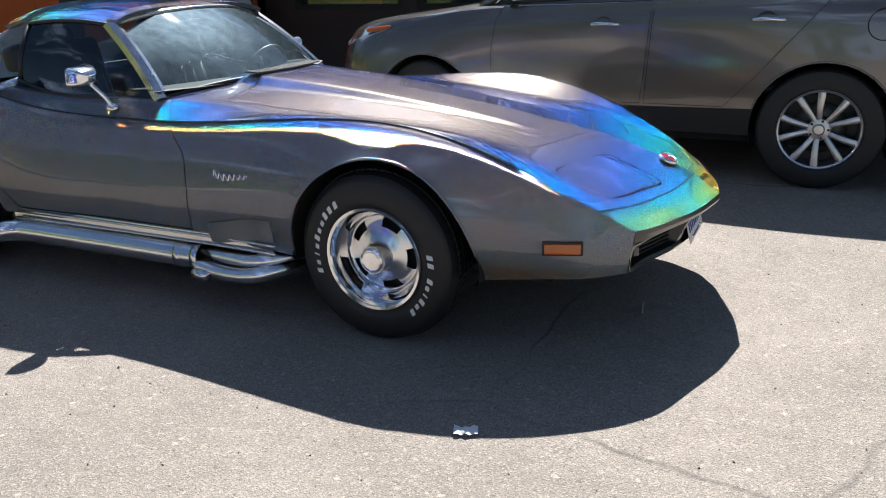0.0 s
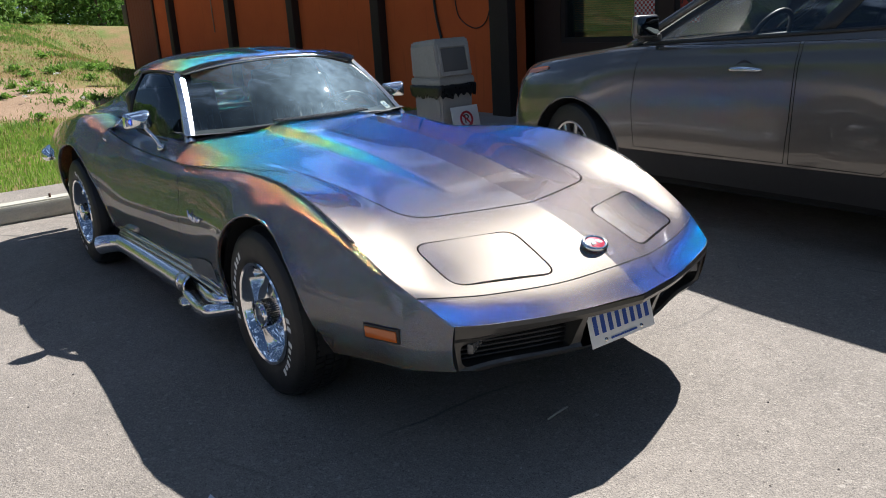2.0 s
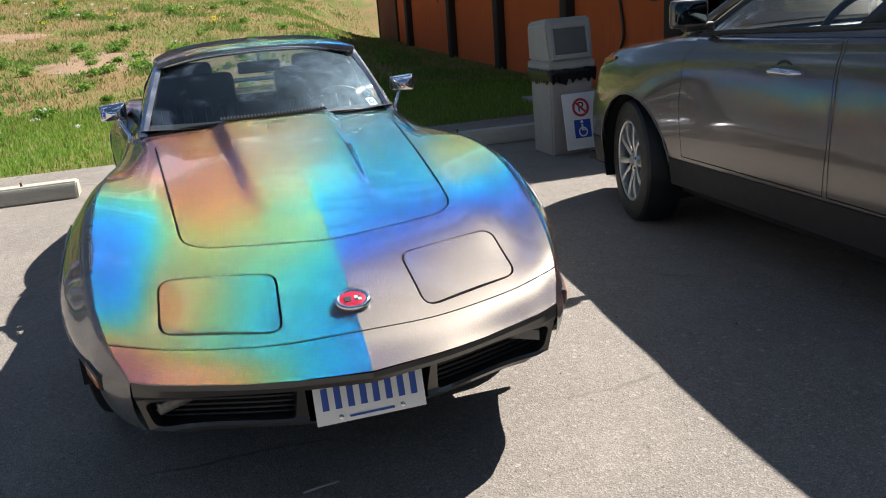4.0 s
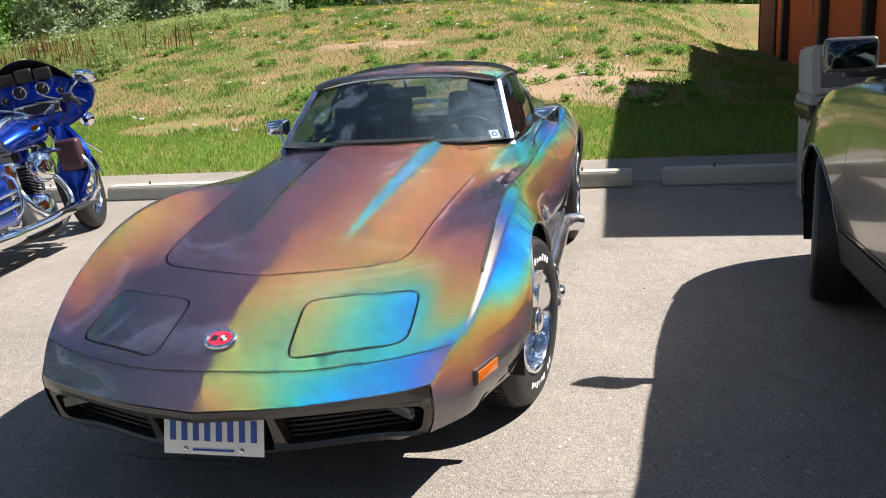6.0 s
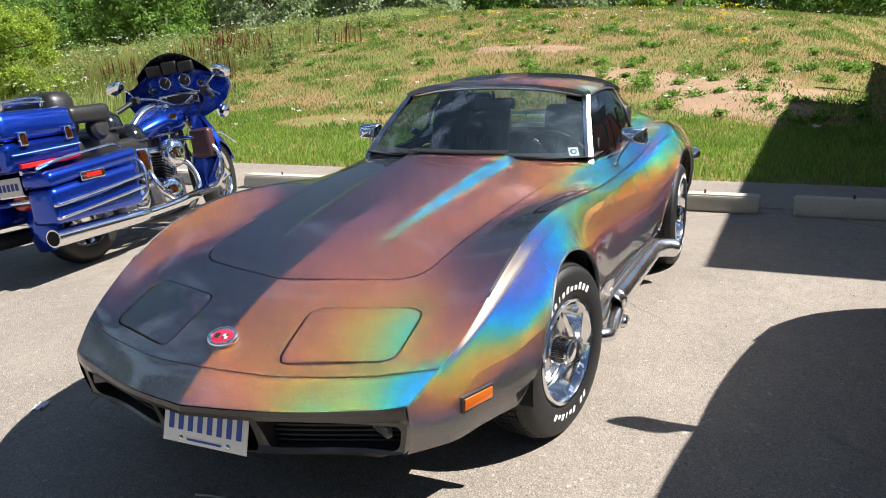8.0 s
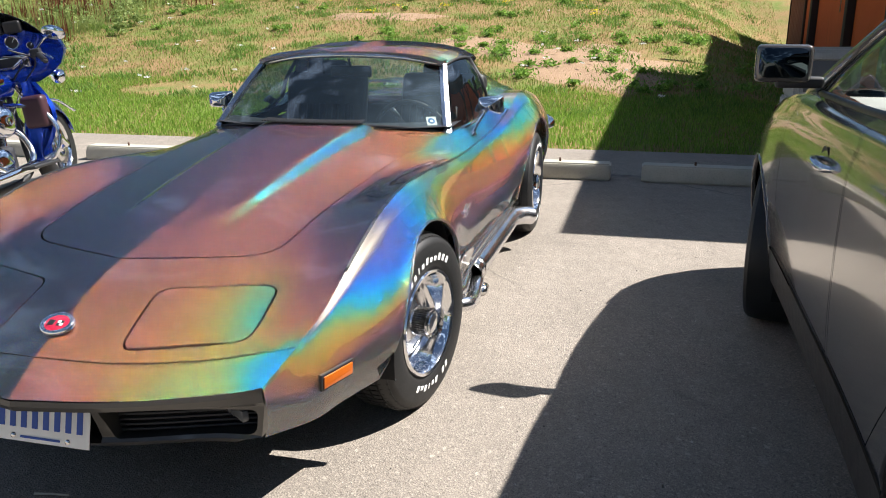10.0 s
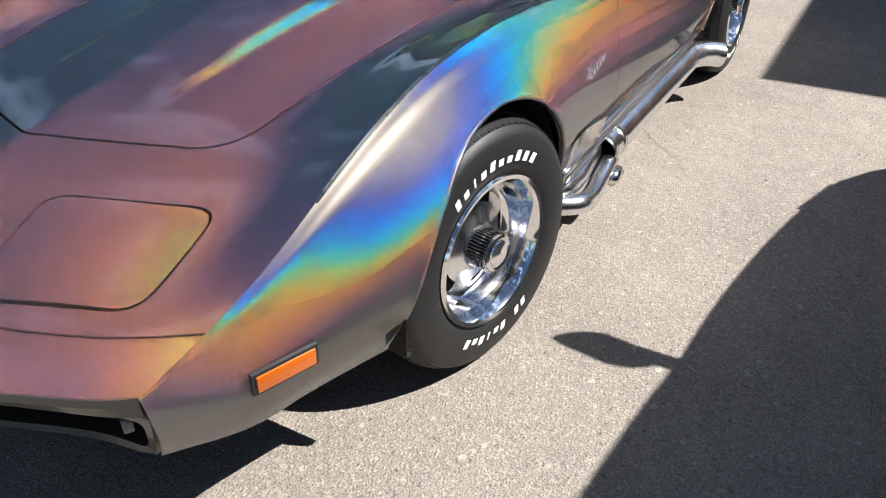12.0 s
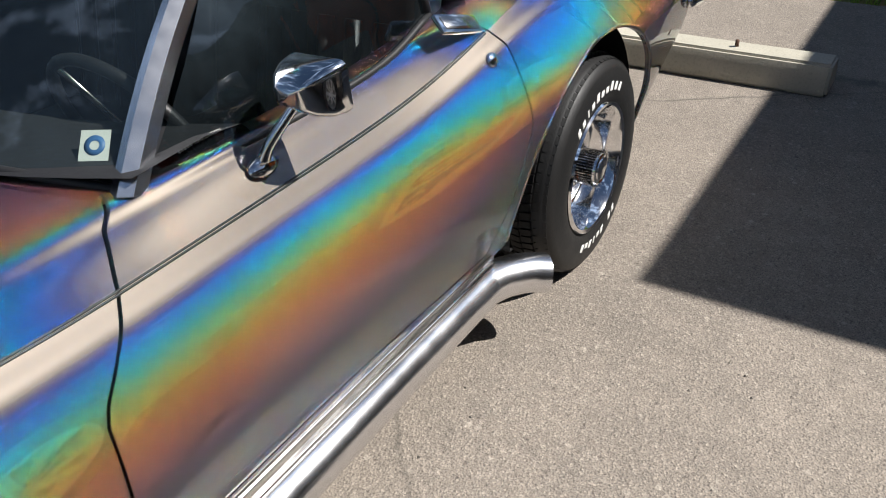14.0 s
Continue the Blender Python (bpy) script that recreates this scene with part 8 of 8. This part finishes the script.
def tree(x, y, height, spread, mat, seed, name="tree", label="leafy deciduous tree beyond the lot", per=240, low=0.15, leaf=0.10):
    r = np.random.RandomState(seed)
    z0 = float(hill(x, y)) - 0.1
    ob = thing(name, label, "tree" if name == "tree" else "bush", Matrix.Translation((x, y, z0)), group="trees behind the meadow" if name == "tree" else "")
    bm = bmesh.new()
    tips = []
    tube(bm, [(0, 0, 0), (r.uniform(-.1, .1), r.uniform(-.1, .1), height * 0.4), (r.uniform(-.3, .3), r.uniform(-.3, .3), height * 0.85)], [height * 0.025, height * 0.017, 0.02], 8, True, 4)
    for k in range(9):
        a = r.uniform(0, 2 * np.pi)
        h = height * r.uniform(0.2, 0.75)
        q = (math.cos(a) * spread * r.uniform(0.4, 0.9), math.sin(a) * spread * r.uniform(0.4, 0.9), h + height * r.uniform(0.05, 0.2))
        tube(bm, [(0, 0, h), (q[0] * 0.5, q[1] * 0.5, h + (q[2] - h) * 0.35), q], [height * 0.010, height * 0.006, 0.01], 6, True, 3)
        tips.append(q)
    part("trunk", bm, BARK, ob)
    cs, ss = [], []
    for k in range(80):
        if k < 9:
            c = tips[k]
        else:
            a, t = r.uniform(0, 2 * np.pi), r.uniform(low, 1.0)
            rad = spread * math.sqrt(max(0.03, 1 - (2 * (t - 0.5)) ** 2)) * r.uniform(0.2, 0.95)
            c = (math.cos(a) * rad, math.sin(a) * rad, height * t * 0.95)
        cs.append(c)
        ss.append(spread * r.uniform(0.10, 0.30))
    leaf_cloud("crown", cs, ss, per, leaf, mat, seed + 100, ob)
    return ob


# the wood beyond the meadow, and unseen trees added all round the lot
rt = random.Random(8)
k = 0
for y in np.arange(-70, 30, 4.2):
    x = -52 - 6 * math.sin(y * 0.11) + rt.uniform(-3, 3)
    tree(x, float(y) + rt.uniform(-1, 1), rt.uniform(7.5, 11.5), rt.uniform(3.0, 4.2), LEAF_MATS[(0, 1, 2, 1)[k % 4]], 40 + k, per=110, leaf=0.17, low=0.02)
    k += 1
for x, y, h, s, m in ((-24, -33, 6.5, 3.0, 0), (-29, -29, 5.0, 2.6, 1), (-33, -24, 4.6, 2.4, 2), (-30, -16.9, 3.3, 1.9, 2), (-31, -14.4, 2.5, 1.6, 2), (-32, -18.8, 4.2, 1.8, 2), (-38, -22, 5.2, 2.6, 1), (-41, -15, 4.5, 2.8, 0), (-36, -36, 8, 3.4, 0), (-44, -6, 4.2, 2.8, 1), (-43, 0, 4.4, 3.0, 0), (-45, 5, 5.0, 3.0, 1), (-46, 11, 5.5, 3.0, 0), (-30, -44, 10, 4.0, 1), (-23, -50, 11, 4.2, 0), (-20, -40, 9, 3.4, 2), (-38, -48, 11, 4.2, 0), (-15, -44, 10, 4.0, 1), (-27, -38, 8, 3.2, 2), (-33, -31, 7, 2.8, 1), (-39, -29, 7.5, 3.0, 2)):
    tree(x, y, h, s, LEAF_MATS[m], 90 + k, per=190, leaf=0.105, low=0.02)
    k += 1
tree(-10.6, -15.4, 2.3, 1.35, LEAF_MATS[3], 7, "bush", "yellow-green bush at the edge of the meadow", 620, 0.05, 0.030)
tree(-11.8, -18.2, 3.2, 1.7, LEAF_MATS[1], 8, "bush", "dense green bush at the edge of the meadow", 620, 0.05, 0.038)
# unseen ring of trees, added for paint and glass to reflect
for x, y, h in ((30, -30, 11), (38, -12, 12), (42, 6, 11), (36, 24, 12), (20, 34, 12), (6, 38, 11), (-8, 36, 12), (18, -42, 12), (2, -46, 11), (-14, -50, 12)):
    tree(x, y, h, 4.5, LEAF_MATS[k % 2], 130 + k, per=70, leaf=0.28, low=0.02)
    k += 1
# denser row closing the far side of the wood
for y in np.arange(-92, 34, 5.5):
    tree(-66 + rt.uniform(-2, 2), float(y), rt.uniform(11, 14), 4.6, LEAF_MATS[k % 2], 200 + k, per=60, leaf=0.34, low=0.0)
    k += 1
for x in np.arange(-60, -8, 5.5):
    tree(float(x), -62 + rt.uniform(-2, 2), rt.uniform(11, 14), 4.6, LEAF_MATS[k % 2], 200 + k, per=60, leaf=0.34, low=0.0)
    k += 1
# poles on the mound
for x, y, h in ((-31, -13.2, 4.5), (-33, -3.6, 3.2)):
    pole = thing("post", "pale wooden post on the mound", "post", Matrix.Translation((x, y, float(hill(x, y)) - 0.05)), group="mound posts")
    bm = bmesh.new()
    tube(bm, [(0, 0, 0), (0, 0, h)], 0.12, 10)
    part("shaft", bm, plain("weathered_post", (0.30, 0.27, 0.22), 0.85, grain=0.4, scale=10), pole)

# ---- litter on the asphalt ----
stick = thing("straw_stick", "pale broken straw lying on the asphalt", "stick", pose(0.842, -0.150, 0.004, 0, 0, 100))
bm = bmesh.new()
tube(bm, [(-0.055, 0, 0.002), (0.0, 0.002, 0.002), (0.055, -0.001, 0.002)], 0.0035, 8)
part("stem", bm, plain("straw", (0.55, 0.50, 0.40), 0.7), stick)
bit = thing("paper_scrap", "crumpled white scrap of paper on the asphalt", "litter", pose(0.554, -1.263, 0.002, 0, 0, 20))
bm = bmesh.new()
rs = random.Random(3)
rows = [[(-0.036 + i * 0.012, -0.02 + j * 0.01 + rs.uniform(-.003, .003), 0.004 + rs.uniform(0, 0.012)) for i in range(7)] for j in range(5)]
grid(bm, rows)
part("scrap", bm, plain("white_paper", (0.75, 0.76, 0.78), 0.6), bit)
rs = np.random.RandomState(77)
cs = [(x, y, 0.0015) for x, y in zip(rs.uniform(-3.9, 3.5, 900), rs.uniform(-4.5, 2.2, 900))]
n = len(cs)
bm = bmesh.new()
for x, y, z in cs:
    r = rs.uniform(0.0015, 0.0055) * (2.0 if rs.uniform() < 0.03 else 1)
    pts = [bm.verts.new((x + r * math.cos(a) * rs.uniform(0.6, 1.2), y + r * math.sin(a) * rs.uniform(0.6, 1.2), 0.0)) for a in (0, 1.3, 2.5, 3.8, 5.1)]
    top = bm.verts.new((x, y, r * 1.1))
    for i in range(5):
        bm.faces.new((pts[i], pts[(i + 1) % 5], top))
grit = part("gravel_bits", bm, leafy("grit", (0.10, 0.09, 0.08), (0.55, 0.50, 0.44)), smooth=False)
tagged(grit, "loose bits of grit strewn over the asphalt", "grit", kind="stuff")
